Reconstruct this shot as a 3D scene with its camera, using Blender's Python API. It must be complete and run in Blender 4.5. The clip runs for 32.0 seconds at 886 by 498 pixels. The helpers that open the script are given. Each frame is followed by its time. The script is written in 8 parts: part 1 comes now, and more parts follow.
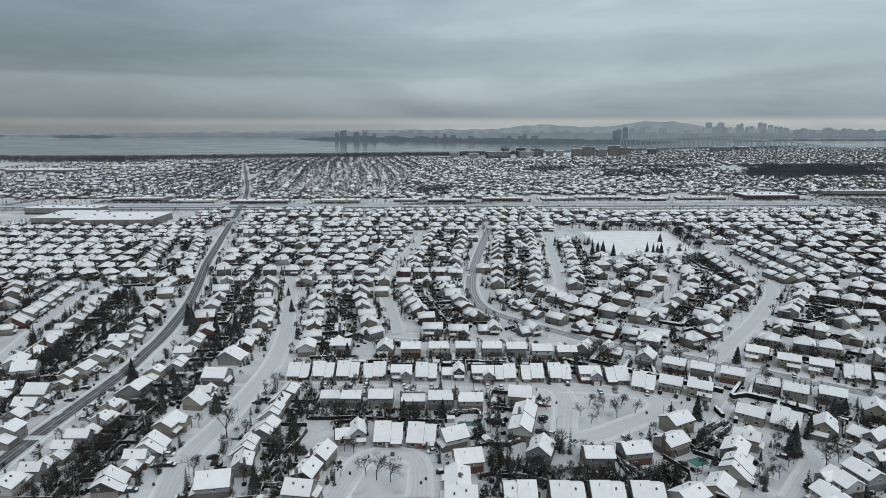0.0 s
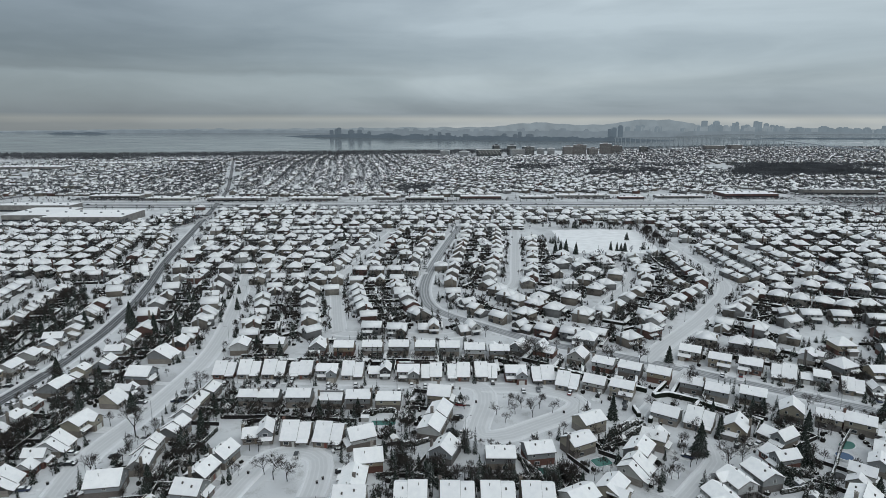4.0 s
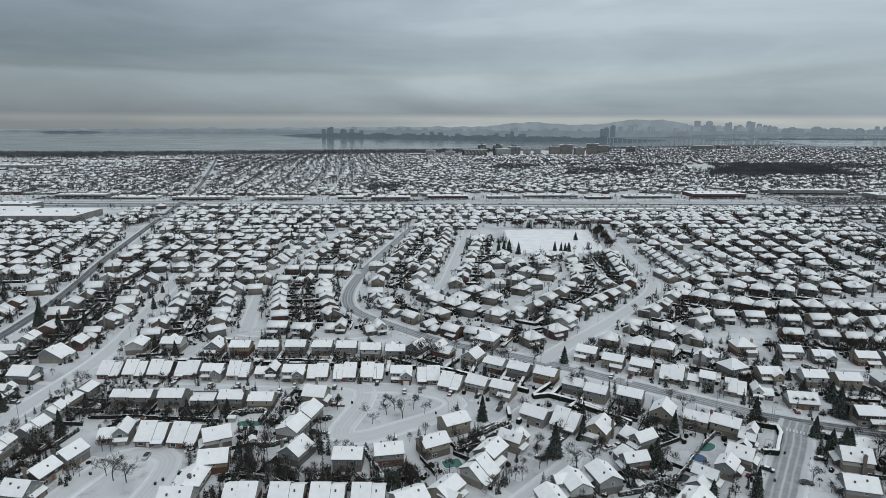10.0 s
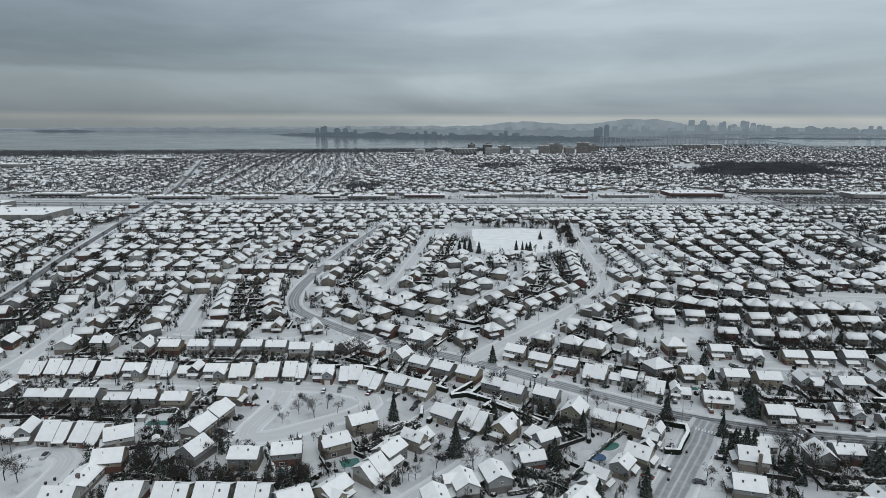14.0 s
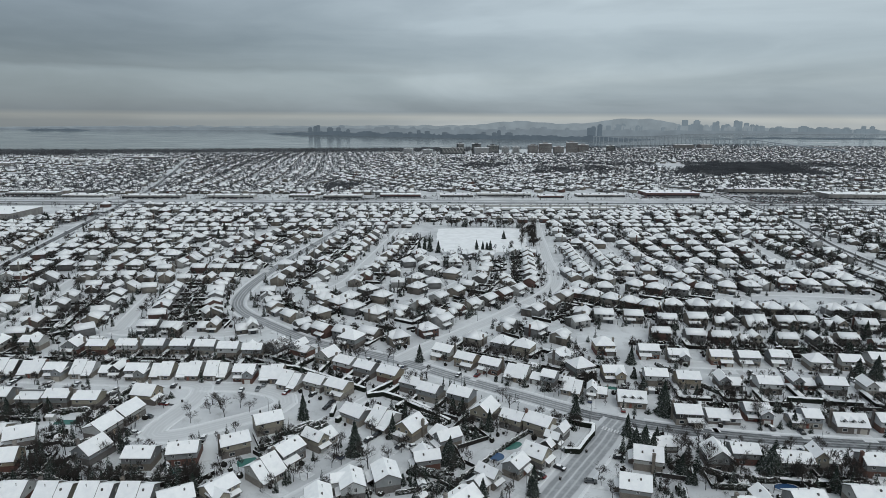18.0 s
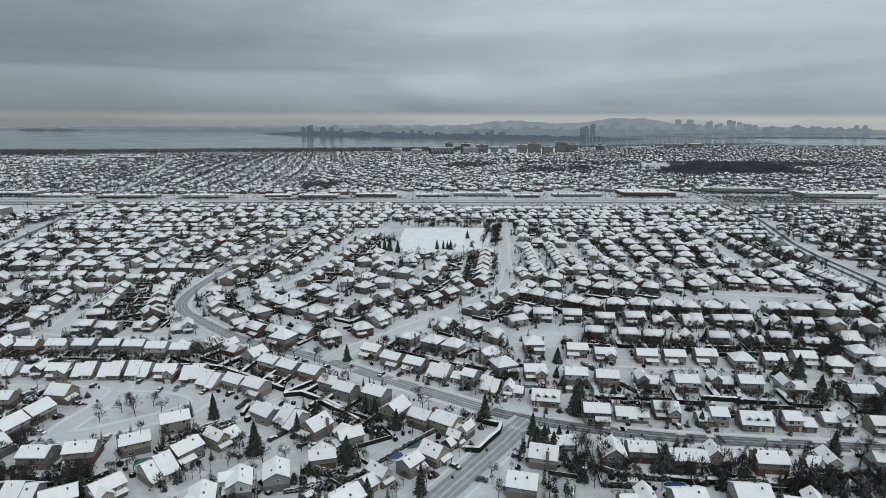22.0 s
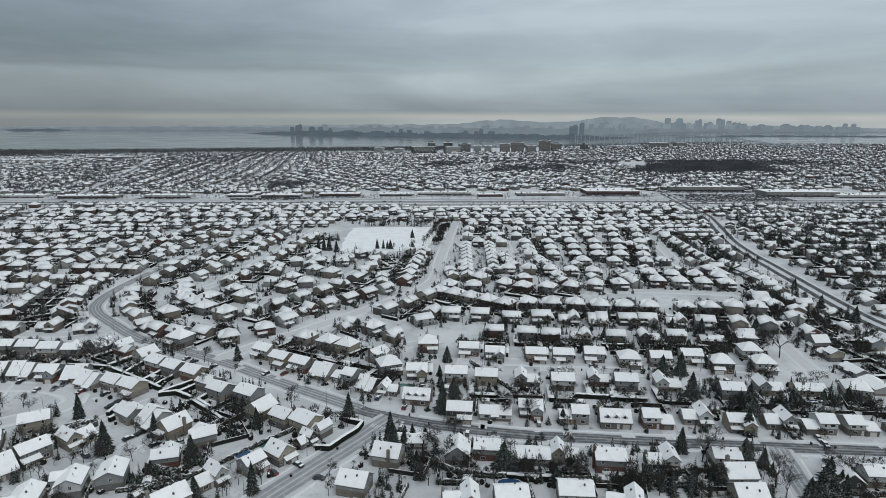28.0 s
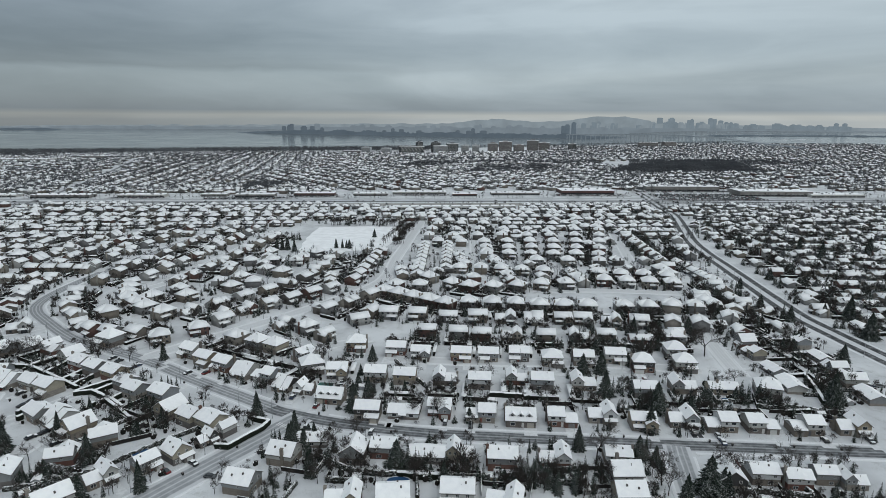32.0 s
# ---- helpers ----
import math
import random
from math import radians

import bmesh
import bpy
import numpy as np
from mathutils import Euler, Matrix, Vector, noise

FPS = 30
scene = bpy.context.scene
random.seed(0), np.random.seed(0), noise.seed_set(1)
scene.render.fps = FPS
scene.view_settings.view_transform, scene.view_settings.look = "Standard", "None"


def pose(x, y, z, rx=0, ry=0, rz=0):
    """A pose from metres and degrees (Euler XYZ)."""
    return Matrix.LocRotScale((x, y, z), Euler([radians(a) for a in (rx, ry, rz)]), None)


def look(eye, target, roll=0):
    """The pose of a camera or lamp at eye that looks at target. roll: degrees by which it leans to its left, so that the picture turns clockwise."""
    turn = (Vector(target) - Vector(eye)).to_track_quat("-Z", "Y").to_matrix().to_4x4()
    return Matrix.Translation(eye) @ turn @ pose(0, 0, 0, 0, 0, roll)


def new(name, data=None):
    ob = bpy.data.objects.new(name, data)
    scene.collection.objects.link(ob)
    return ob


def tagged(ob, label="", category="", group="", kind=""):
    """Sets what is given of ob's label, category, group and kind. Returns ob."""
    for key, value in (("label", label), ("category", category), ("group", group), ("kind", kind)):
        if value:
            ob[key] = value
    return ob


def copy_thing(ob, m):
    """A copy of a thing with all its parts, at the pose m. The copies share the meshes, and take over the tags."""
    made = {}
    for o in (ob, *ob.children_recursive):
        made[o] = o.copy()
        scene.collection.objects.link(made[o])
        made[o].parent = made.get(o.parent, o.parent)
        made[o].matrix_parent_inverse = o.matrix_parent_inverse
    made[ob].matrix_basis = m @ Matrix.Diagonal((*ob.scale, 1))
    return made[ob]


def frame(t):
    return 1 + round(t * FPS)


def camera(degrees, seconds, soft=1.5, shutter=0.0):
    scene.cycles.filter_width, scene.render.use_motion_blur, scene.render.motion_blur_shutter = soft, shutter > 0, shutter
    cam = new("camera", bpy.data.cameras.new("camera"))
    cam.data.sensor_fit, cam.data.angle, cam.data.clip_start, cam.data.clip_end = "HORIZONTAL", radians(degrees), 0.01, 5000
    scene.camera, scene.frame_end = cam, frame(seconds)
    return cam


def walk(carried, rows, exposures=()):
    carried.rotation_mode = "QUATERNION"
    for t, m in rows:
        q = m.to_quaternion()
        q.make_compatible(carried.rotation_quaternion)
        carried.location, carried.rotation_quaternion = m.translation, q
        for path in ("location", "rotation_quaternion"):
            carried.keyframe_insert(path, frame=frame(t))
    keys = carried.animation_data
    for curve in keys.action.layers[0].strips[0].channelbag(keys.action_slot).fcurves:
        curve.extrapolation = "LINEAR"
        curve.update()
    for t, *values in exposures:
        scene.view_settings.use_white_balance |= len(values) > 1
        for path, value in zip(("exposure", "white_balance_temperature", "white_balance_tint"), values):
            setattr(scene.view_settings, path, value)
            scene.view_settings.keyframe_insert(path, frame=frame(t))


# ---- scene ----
cam = camera(73.0, 32.0, soft=0.75)
METRES, EYE, TILT, LEAN, TURN = 290.5, 120.0, -11.58, 0.0, 0.0
ROWS = [
    (0, 0, 0, 0, 0, 0, -0),
    (0.5, 0.015, 0.0005, 0.0002, -0, -0.0156, -0.02),
    (1, 0.03, 0.0012, 0.0003, -0.0078, -0.039, -0.04),
    (1.5, 0.045, 0.0017, 0.0003, -0.0078, -0.0702, -0.06),
    (2, 0.0602, 0.002, 0.0006, -0.0156, -0.0936, -0.08),
    (2.5, 0.0753, 0.0027, 0.0006, -0.0234, -0.117, -0.08),
    (3, 0.0905, 0.0032, 0.0008, -0.0312, -0.1404, -0.1),
    (3.5, 0.1058, 0.0036, 0.001, -0.039, -0.1794, -0.1),
    (5.5, 0.1672, 0.0055, 0.0012, -0.039, -0.234, -0.13),
    (6, 0.1829, 0.006, 0.0013, -0.039, -0.2418, -0.12),
    (6.5, 0.1982, 0.0068, 0.0013, -0.0468, -0.2418, -0.14),
    (7, 0.2136, 0.0072, 0.0013, -0.0468, -0.2496, -0.16),
    (7.5, 0.229, 0.0073, 0.0016, -0.0546, -0.2496, -0.19),
    (8, 0.2446, 0.0082, 0.0015, -0.0468, -0.2418, -0.19),
    (8.5, 0.26, 0.0083, 0.0015, -0.0624, -0.2418, -0.18),
    (9, 0.2754, 0.0091, 0.0016, -0.0624, -0.2418, -0.22),
    (9.5, 0.2909, 0.0093, 0.0018, -0.0858, -0.2496, -0.23),
    (10, 0.3065, 0.0095, 0.0019, -0.0936, -0.2496, -0.24),
    (10.5, 0.322, 0.01, 0.0021, -0.1014, -0.273, -0.26),
    (11, 0.3375, 0.0102, 0.0021, -0.1092, -0.2808, -0.25),
    (11.5, 0.3532, 0.0104, 0.0023, -0.117, -0.2964, -0.24),
    (12, 0.3688, 0.0106, 0.0022, -0.1326, -0.2964, -0.24),
    (12.5, 0.3844, 0.0108, 0.0024, -0.1482, -0.3042, -0.25),
    (13, 0.3998, 0.0108, 0.0023, -0.1638, -0.3042, -0.27),
    (13.5, 0.4154, 0.0109, 0.0024, -0.1872, -0.3198, -0.27),
    (14, 0.431, 0.0108, 0.0022, -0.2106, -0.3198, -0.25),
    (14.5, 0.4465, 0.0109, 0.0024, -0.2262, -0.3276, -0.26),
    (16.5, 0.5091, 0.0104, 0.0029, -0.3198, -0.3822, -0.28),
    (17, 0.5248, 0.0104, 0.0028, -0.3432, -0.3744, -0.28),
    (17.5, 0.5404, 0.0102, 0.0027, -0.3666, -0.3666, -0.3),
    (18, 0.5561, 0.0099, 0.0028, -0.3978, -0.3744, -0.3),
    (18.5, 0.5718, 0.0097, 0.0028, -0.4134, -0.3744, -0.29),
    (19, 0.5875, 0.0091, 0.0026, -0.429, -0.3666, -0.26),
    (19.5, 0.6033, 0.0086, 0.0025, -0.4524, -0.3744, -0.24),
    (20, 0.619, 0.0082, 0.0029, -0.468, -0.39, -0.24),
    (20.5, 0.6348, 0.0081, 0.003, -0.4836, -0.4056, -0.24),
    (21, 0.6504, 0.0077, 0.003, -0.5148, -0.3978, -0.24),
    (21.5, 0.6663, 0.0073, 0.003, -0.5304, -0.3978, -0.23),
    (22, 0.6821, 0.0067, 0.0031, -0.5538, -0.4056, -0.22),
    (22.5, 0.698, 0.0063, 0.0032, -0.5694, -0.4134, -0.2),
    (23, 0.7139, 0.0058, 0.0032, -0.585, -0.4212, -0.18),
    (23.5, 0.7297, 0.0052, 0.0032, -0.6162, -0.429, -0.19),
    (24, 0.7443, 0.0047, 0.0033, -0.6474, -0.429, -0.18),
    (24.5, 0.7603, 0.0041, 0.0032, -0.663, -0.429, -0.18),
    (25, 0.7762, 0.0035, 0.0032, -0.6864, -0.429, -0.17),
    (25.5, 0.7922, 0.0027, 0.0033, -0.7098, -0.4368, -0.15),
    (27.5, 0.8562, 0.0005, 0.0038, -0.8034, -0.4602, -0.06),
    (28, 0.8723, 0, 0.0039, -0.8268, -0.4836, -0.04),
    (28.5, 0.8882, -0.0006, 0.0038, -0.858, -0.4758, -0.04),
    (29, 0.9041, -0.0014, 0.0038, -0.8814, -0.4836, -0.03),
    (29.5, 0.9202, -0.0022, 0.0039, -0.9204, -0.4914, -0.03),
    (30, 0.9361, -0.0031, 0.0039, -0.9438, -0.4914, -0.03),
    (30.5, 0.9519, -0.0038, 0.004, -0.9828, -0.4992, -0.03),
    (31, 0.9679, -0.0047, 0.004, -1.0218, -0.507, -0.03),
    (31.5, 0.9838, -0.0056, 0.0042, -1.0608, -0.5304, -0.03),
    (32, 0.9996, -0.0065, 0.0041, -1.1076, -0.5382, -0.03),
]
walk(cam, [(t, pose(0, 0, EYE, TILT, LEAN, TURN) @ pose(METRES * x, METRES * y, METRES * z, 90 + pitch, roll, yaw)) for t, x, y, z, yaw, pitch, roll in ROWS])

# ---- sky and light ----
world = bpy.data.worlds.new("overcast_sky")
scene.world = world
world.use_nodes = True
wn, wl = world.node_tree.nodes, world.node_tree.links
wn.clear()


def wnode(kind, **values):
    n = wn.new(kind)
    for key, value in values.items():
        n.inputs[key].default_value = value
    return n


def wmath(op, a, b=None):
    n = wn.new("ShaderNodeMath")
    n.operation = op
    for i, v in enumerate((a, b)):
        if v is None:
            continue
        if isinstance(v, (int, float)):
            n.inputs[i].default_value = v
        else:
            wl.new(v, n.inputs[i])
    return n.outputs[0]


def wramp(src, stops):
    n = wn.new("ShaderNodeValToRGB")
    while len(n.color_ramp.elements) < len(stops):
        n.color_ramp.elements.new(0.5)
    for e, (p, c) in zip(n.color_ramp.elements, stops):
        e.position, e.color = p, (*c, 1)
    wl.new(src, n.inputs[0])
    return n.outputs[0]


sky = wn.new("ShaderNodeTexSky")
sky.sky_type, sky.sun_disc = "NISHITA", False
sky.sun_elevation, sky.sun_rotation = radians(24), radians(150)
coord = wn.new("ShaderNodeTexCoord")
split = wn.new("ShaderNodeSeparateXYZ")
wl.new(coord.outputs["Generated"], split.inputs[0])
up = wmath("MAXIMUM", split.outputs[2], 0.0)
# cloud deck: long flat bands low down, a brighter dome above
stretch = wn.new("ShaderNodeMapping")
stretch.inputs["Scale"].default_value = (1.5, 1.5, 9.0)
stretch.inputs["Location"].default_value = (3.1, 0.4, 0.25)
wl.new(coord.outputs["Generated"], stretch.inputs[0])
bands = wnode("ShaderNodeTexNoise", Scale=1.5, Detail=6.0, Roughness=0.5, Distortion=0.5)
wl.new(stretch.outputs[0], bands.inputs["Vector"])
fine_map = wn.new("ShaderNodeMapping")
fine_map.inputs["Scale"].default_value = (6.0, 6.0, 26.0)
wl.new(coord.outputs["Generated"], fine_map.inputs[0])
fine = wnode("ShaderNodeTexNoise", Scale=1.2, Detail=4.0, Roughness=0.5, Distortion=0.6)
wl.new(fine_map.outputs[0], fine.inputs["Vector"])
mixed = wmath("ADD", wmath("MULTIPLY", bands.outputs["Fac"], 0.8), wmath("MULTIPLY", fine.outputs["Fac"], 0.2))
ragged = wmath("ADD", up, wmath("MULTIPLY", wmath("SUBTRACT", bands.outputs["Fac"], 0.5), 0.010))
low = wramp(ragged, [(0.0, (0.35, 0.385, 0.40)), (0.004, (0.385, 0.415, 0.42)), (0.0095, (0.41, 0.44, 0.44)), (0.0135, (0.245, 0.30, 0.35)), (0.04, (0.28, 0.34, 0.39)),
                     (0.065, (0.335, 0.395, 0.435)), (0.10, (0.325, 0.39, 0.435)), (0.2, (0.37, 0.435, 0.475)), (0.45, (0.56, 0.62, 0.655)), (1.0, (0.71, 0.795, 0.83))])
tone = wramp(mixed, [(0.36, (0.81, 0.825, 0.84)), (0.5, (0.98, 0.98, 0.98)), (0.64, (1.17, 1.16, 1.15))])
# a heavier grey bank with a sharp foot hangs to the west, a darker cloud base lies below it
across = wmath("ADD", wmath("MULTIPLY", split.outputs[0], 0.5), 0.5)
foot = wmath("ADD", up, wmath("MULTIPLY", wmath("SUBTRACT", fine.outputs["Fac"], 0.5), 0.022))
west = wramp(across, [(0.16, (1, 1, 1)), (0.36, (0.8, 0.8, 0.8)), (0.5, (0.4, 0.4, 0.4)), (0.70, (0, 0, 0))])
belt = wramp(foot, [(0.070, (0, 0, 0)), (0.078, (1, 1, 1)), (0.115, (0.9, 0.9, 0.9)), (0.18, (0.35, 0.35, 0.35)), (0.3, (0, 0, 0))])
base_side = wramp(across, [(0.20, (0.1, 0.1, 0.1)), (0.34, (1, 1, 1)), (0.55, (0.8, 0.8, 0.8)), (0.8, (0.35, 0.35, 0.35))])
base_belt = wramp(foot, [(0.004, (0, 0, 0)), (0.013, (1, 1, 1)), (0.026, (0.7, 0.7, 0.7)), (0.046, (0, 0, 0))])
grey_bank = wmath("MULTIPLY", wmath("SUBTRACT", 1.0, wmath("MULTIPLY", wmath("MULTIPLY", west, belt), 0.24)),
                  wmath("SUBTRACT", 1.0, wmath("MULTIPLY", wmath("MULTIPLY", base_side, base_belt), 0.14)))
deck = wn.new("ShaderNodeMix")
sideways = wramp(across, [(0.14, (0.51, 0.525, 0.55)), (0.27, (0.60, 0.615, 0.64)), (0.4, (0.90, 0.91, 0.92)), (0.5, (1.05, 1.05, 1.055)), (0.62, (1.13, 1.125, 1.12)), (0.75, (1.08, 1.075, 1.07)),
                          (0.9, (1.05, 1.04, 1.03))])
lit_side = wn.new("ShaderNodeMix")
lit_side.data_type, lit_side.blend_type = "RGBA", "MULTIPLY"
lit_side.inputs["Factor"].default_value = 1.0
wl.new(low, lit_side.inputs["A"])
wl.new(sideways, lit_side.inputs["B"])
deck.data_type, deck.blend_type = "RGBA", "MULTIPLY"
deck.inputs["Factor"].default_value = 1.0
wl.new(lit_side.outputs["Result"], deck.inputs["A"])
wl.new(tone, deck.inputs["B"])
blue = wn.new("ShaderNodeMix")
blue.data_type = "RGBA"
blue.inputs["Factor"].default_value = 0.012
wl.new(deck.outputs["Result"], blue.inputs["A"])
wl.new(sky.outputs[0], blue.inputs["B"])
background = wnode("ShaderNodeBackground", Strength=1.0)
wl.new(grey_bank, background.inputs["Strength"])
wl.new(blue.outputs["Result"], background.inputs[0])
world_out = wn.new("ShaderNodeOutputWorld")
wl.new(background.outputs[0], world_out.inputs[0])

sun_data = bpy.data.lights.new("sun", "SUN")
sun_data.energy, sun_data.angle, sun_data.color = 0.625, radians(35), (0.99, 0.985, 0.95)
sun = new("sun", sun_data)
sun.matrix_world = look((0, 0, 400), (-110, 190, 0))

# ---- materials ----


class Mat:
    """A small builder for a procedural material."""

    def __init__(self, name, rough=0.8, metal=0.0, spec=0.3):
        self.m = bpy.data.materials.new(name)
        self.m.use_nodes = True
        self.t = self.m.node_tree
        self.b = self.t.nodes["Principled BSDF"]
        self.b.inputs["Roughness"].default_value = rough
        self.b.inputs["Metallic"].default_value = metal
        self.b.inputs["Specular IOR Level"].default_value = spec
        self.world_space = False

    def node(self, kind, **values):
        n = self.t.nodes.new(kind)
        for key, value in values.items():
            n.inputs[key].default_value = value
        return n

    def place(self, scale=(1, 1, 1), space="Position"):
        """Coordinates in metres: the world's (Position) or the object's (Object)."""
        mp = self.node("ShaderNodeMapping", Scale=scale)
        if space == "Position":
            src = self.t.nodes.new("ShaderNodeNewGeometry").outputs["Position"]
        else:
            src = self.t.nodes.new("ShaderNodeTexCoord").outputs[space]
        self.t.links.new(src, mp.inputs[0])
        return mp.outputs[0]

    def noise(self, scale, detail=4.0, rough=0.55, at=None, distort=0.0):
        n = self.node("ShaderNodeTexNoise", Scale=scale, Detail=detail, Roughness=rough, Distortion=distort)
        self.t.links.new(at if at is not None else self.place(), n.inputs["Vector"])
        return n.outputs["Fac"]

    def ramp(self, src, stops, constant=False):
        n = self.node("ShaderNodeValToRGB")
        if constant:
            n.color_ramp.interpolation = "CONSTANT"
        while len(n.color_ramp.elements) < len(stops):
            n.color_ramp.elements.new(0.5)
        for e, (p, c) in zip(n.color_ramp.elements, stops):
            e.position, e.color = p, ((c, c, c, 1) if isinstance(c, (int, float)) else (*c, 1))
        self.t.links.new(src, n.inputs[0])
        return n.outputs[0]

    def mix(self, fac, a, b, blend="MIX"):
        n = self.node("ShaderNodeMix")
        n.data_type, n.blend_type = "RGBA", blend
        for key, v in (("Factor", fac), ("A", a), ("B", b)):
            if isinstance(v, (int, float)):
                n.inputs[key].default_value = v if key == "Factor" else (v, v, v, 1)
            elif isinstance(v, tuple):
                n.inputs[key].default_value = (*v, 1)
            else:
                self.t.links.new(v, n.inputs[key])
        return n.outputs["Result"]

    def calc(self, op, a, b=0.0):
        n = self.node("ShaderNodeMath")
        n.operation = op
        for i, v in enumerate((a, b)):
            if isinstance(v, (int, float)):
                n.inputs[i].default_value = v
            else:
                self.t.links.new(v, n.inputs[i])
        return n.outputs[0]

    def each(self, island=False):
        """A random value for each object, or for each joined piece."""
        if island:
            return self.t.nodes.new("ShaderNodeNewGeometry").outputs["Random Per Island"]
        return self.t.nodes.new("ShaderNodeObjectInfo").outputs["Random"]

    def normal_z(self):
        s = self.node("ShaderNodeSeparateXYZ")
        self.t.links.new(self.t.nodes.new("ShaderNodeNewGeometry").outputs["Normal"], s.inputs[0])
        return s.outputs[2]

    def colour(self, src):
        if isinstance(src, tuple):
            self.b.inputs["Base Color"].default_value = (*src, 1)
        else:
            self.t.links.new(src, self.b.inputs["Base Color"])
        return self

    def bump(self, src, strength=0.3, distance=0.1):
        n = self.node("ShaderNodeBump", Strength=strength, Distance=distance)
        self.t.links.new(src, n.inputs["Height"])
        self.t.links.new(n.outputs[0], self.b.inputs["Normal"])
        return self


def snow_ground():
    m = Mat("snow_ground", 0.85)
    broad, small = m.noise(0.035, 5), m.noise(0.5, 6, 0.65)
    base = m.ramp(broad, [(0.32, (0.43, 0.44, 0.46)), (0.6, (0.615, 0.628, 0.645))])
    grass = m.ramp(m.calc("ADD", m.calc("MULTIPLY", m.noise(0.16, 6, 0.6), 0.6), m.calc("MULTIPLY", m.noise(1.9, 5, 0.7), 0.4)),
                   [(0.52, 0.0), (0.68, 0.6)])
    col = m.mix(grass, base, (0.22, 0.22, 0.21))
    return m.colour(col).bump(small, 0.35, 0.25).m


def snow_roof(island=False):
    m = Mat("roof_snow_far" if island else "roof_snow", 0.82)
    broad = m.noise(0.5, 5, 0.6)
    base = m.ramp(broad, [(0.3, (0.82, 0.83, 0.845)), (0.6, (0.90, 0.905, 0.91))])
    thin = m.ramp(m.noise(1.3, 6, 0.7), [(0.66, 0.0), (0.76, 0.7)])
    shade = m.ramp(m.each(island), [(0.0, (0.93, 0.93, 0.94)), (1.0, (1.0, 1.0, 1.0))])
    col = m.mix(1.0, m.mix(thin, base, (0.33, 0.32, 0.31)), shade, "MULTIPLY")
    return m.colour(col).bump(m.noise(2.2, 5), 0.25, 0.08).m


def siding(name, island, tones):
    m = Mat(name, 0.7)
    tone = m.ramp(m.each(island), tones, True)
    lap = m.node("ShaderNodeTexWave", Scale=1.6, Distortion=0.0)
    lap.bands_direction = "Z"
    m.t.links.new(m.place(), lap.inputs["Vector"])
    dirt = m.ramp(m.noise(0.7, 5), [(0.3, 0.82), (0.7, 1.03)])
    return m.colour(m.mix(1.0, tone, dirt, "MULTIPLY")).bump(lap.outputs["Fac"], 0.2, 0.03).m


def brickwork(name, island, tones):
    m = Mat(name, 0.85)
    tone = m.ramp(m.each(island), tones, True)
    br = m.node("ShaderNodeTexBrick", Scale=4.0)
    br.inputs["Color1"].default_value, br.inputs["Color2"].default_value = (1.0, 0.95, 0.92, 1), (0.78, 0.76, 0.76, 1)
    br.inputs["Mortar"].default_value = (1.15, 1.15, 1.15, 1)
    turn = m.node("ShaderNodeMapping", Rotation=(radians(90), 0, 0))
    m.t.links.new(m.place(space="Object"), turn.inputs[0])
    m.t.links.new(turn.outputs[0], br.inputs["Vector"])
    stain = m.ramp(m.noise(0.5, 5), [(0.3, 0.8), (0.7, 1.05)])
    return m.colour(m.mix(1.0, m.mix(1.0, tone, br.outputs["Color"], "MULTIPLY"), stain, "MULTIPLY")).bump(br.outputs["Fac"], 0.2, 0.02).m


SIDINGS = [(0.0, (0.25, 0.26, 0.265)), (0.14, (0.34, 0.31, 0.25)), (0.24, (0.55, 0.56, 0.565)), (0.38, (0.22, 0.225, 0.23)), (0.48, (0.30, 0.255, 0.19)),
           (0.56, (0.27, 0.285, 0.30)), (0.68, (0.42, 0.42, 0.40)), (0.82, (0.46, 0.46, 0.45)), (0.90, (0.06, 0.058, 0.058))]
BRICKS = [(0.0, (0.17, 0.155, 0.145)), (0.2, (0.23, 0.21, 0.185)), (0.34, (0.15, 0.08, 0.066)), (0.42, (0.28, 0.26, 0.235)), (0.58, (0.16, 0.155, 0.152)),
          (0.70, (0.16, 0.095, 0.078)), (0.76, (0.28, 0.265, 0.24)), (0.88, (0.21, 0.19, 0.165))]
SNOW = snow_ground()
ROOF, ROOF_FAR = snow_roof(), snow_roof(True)
SIDING, BRICK = siding("painted_siding", False, SIDINGS), brickwork("house_brick", False, BRICKS)
WALL_FAR = siding("walls_far", True, [(0.0, (0.19, 0.19, 0.19)), (0.16, (0.21, 0.185, 0.155)), (0.32, (0.11, 0.105, 0.10)), (0.46, (0.15, 0.135, 0.12)), (0.58, (0.12, 0.07, 0.06)),
                                       (0.68, (0.27, 0.25, 0.22)), (0.84, (0.34, 0.34, 0.33))])


def plain(name, col, rough=0.6, metal=0.0, vary=0.12, scale=1.5, spec=0.4):
    m = Mat(name, rough, metal, spec)
    v = m.ramp(m.noise(scale, 5), [(0.3, 1 - vary), (0.7, 1 + vary)])
    return m.colour(m.mix(1.0, col, v, "MULTIPLY")).m


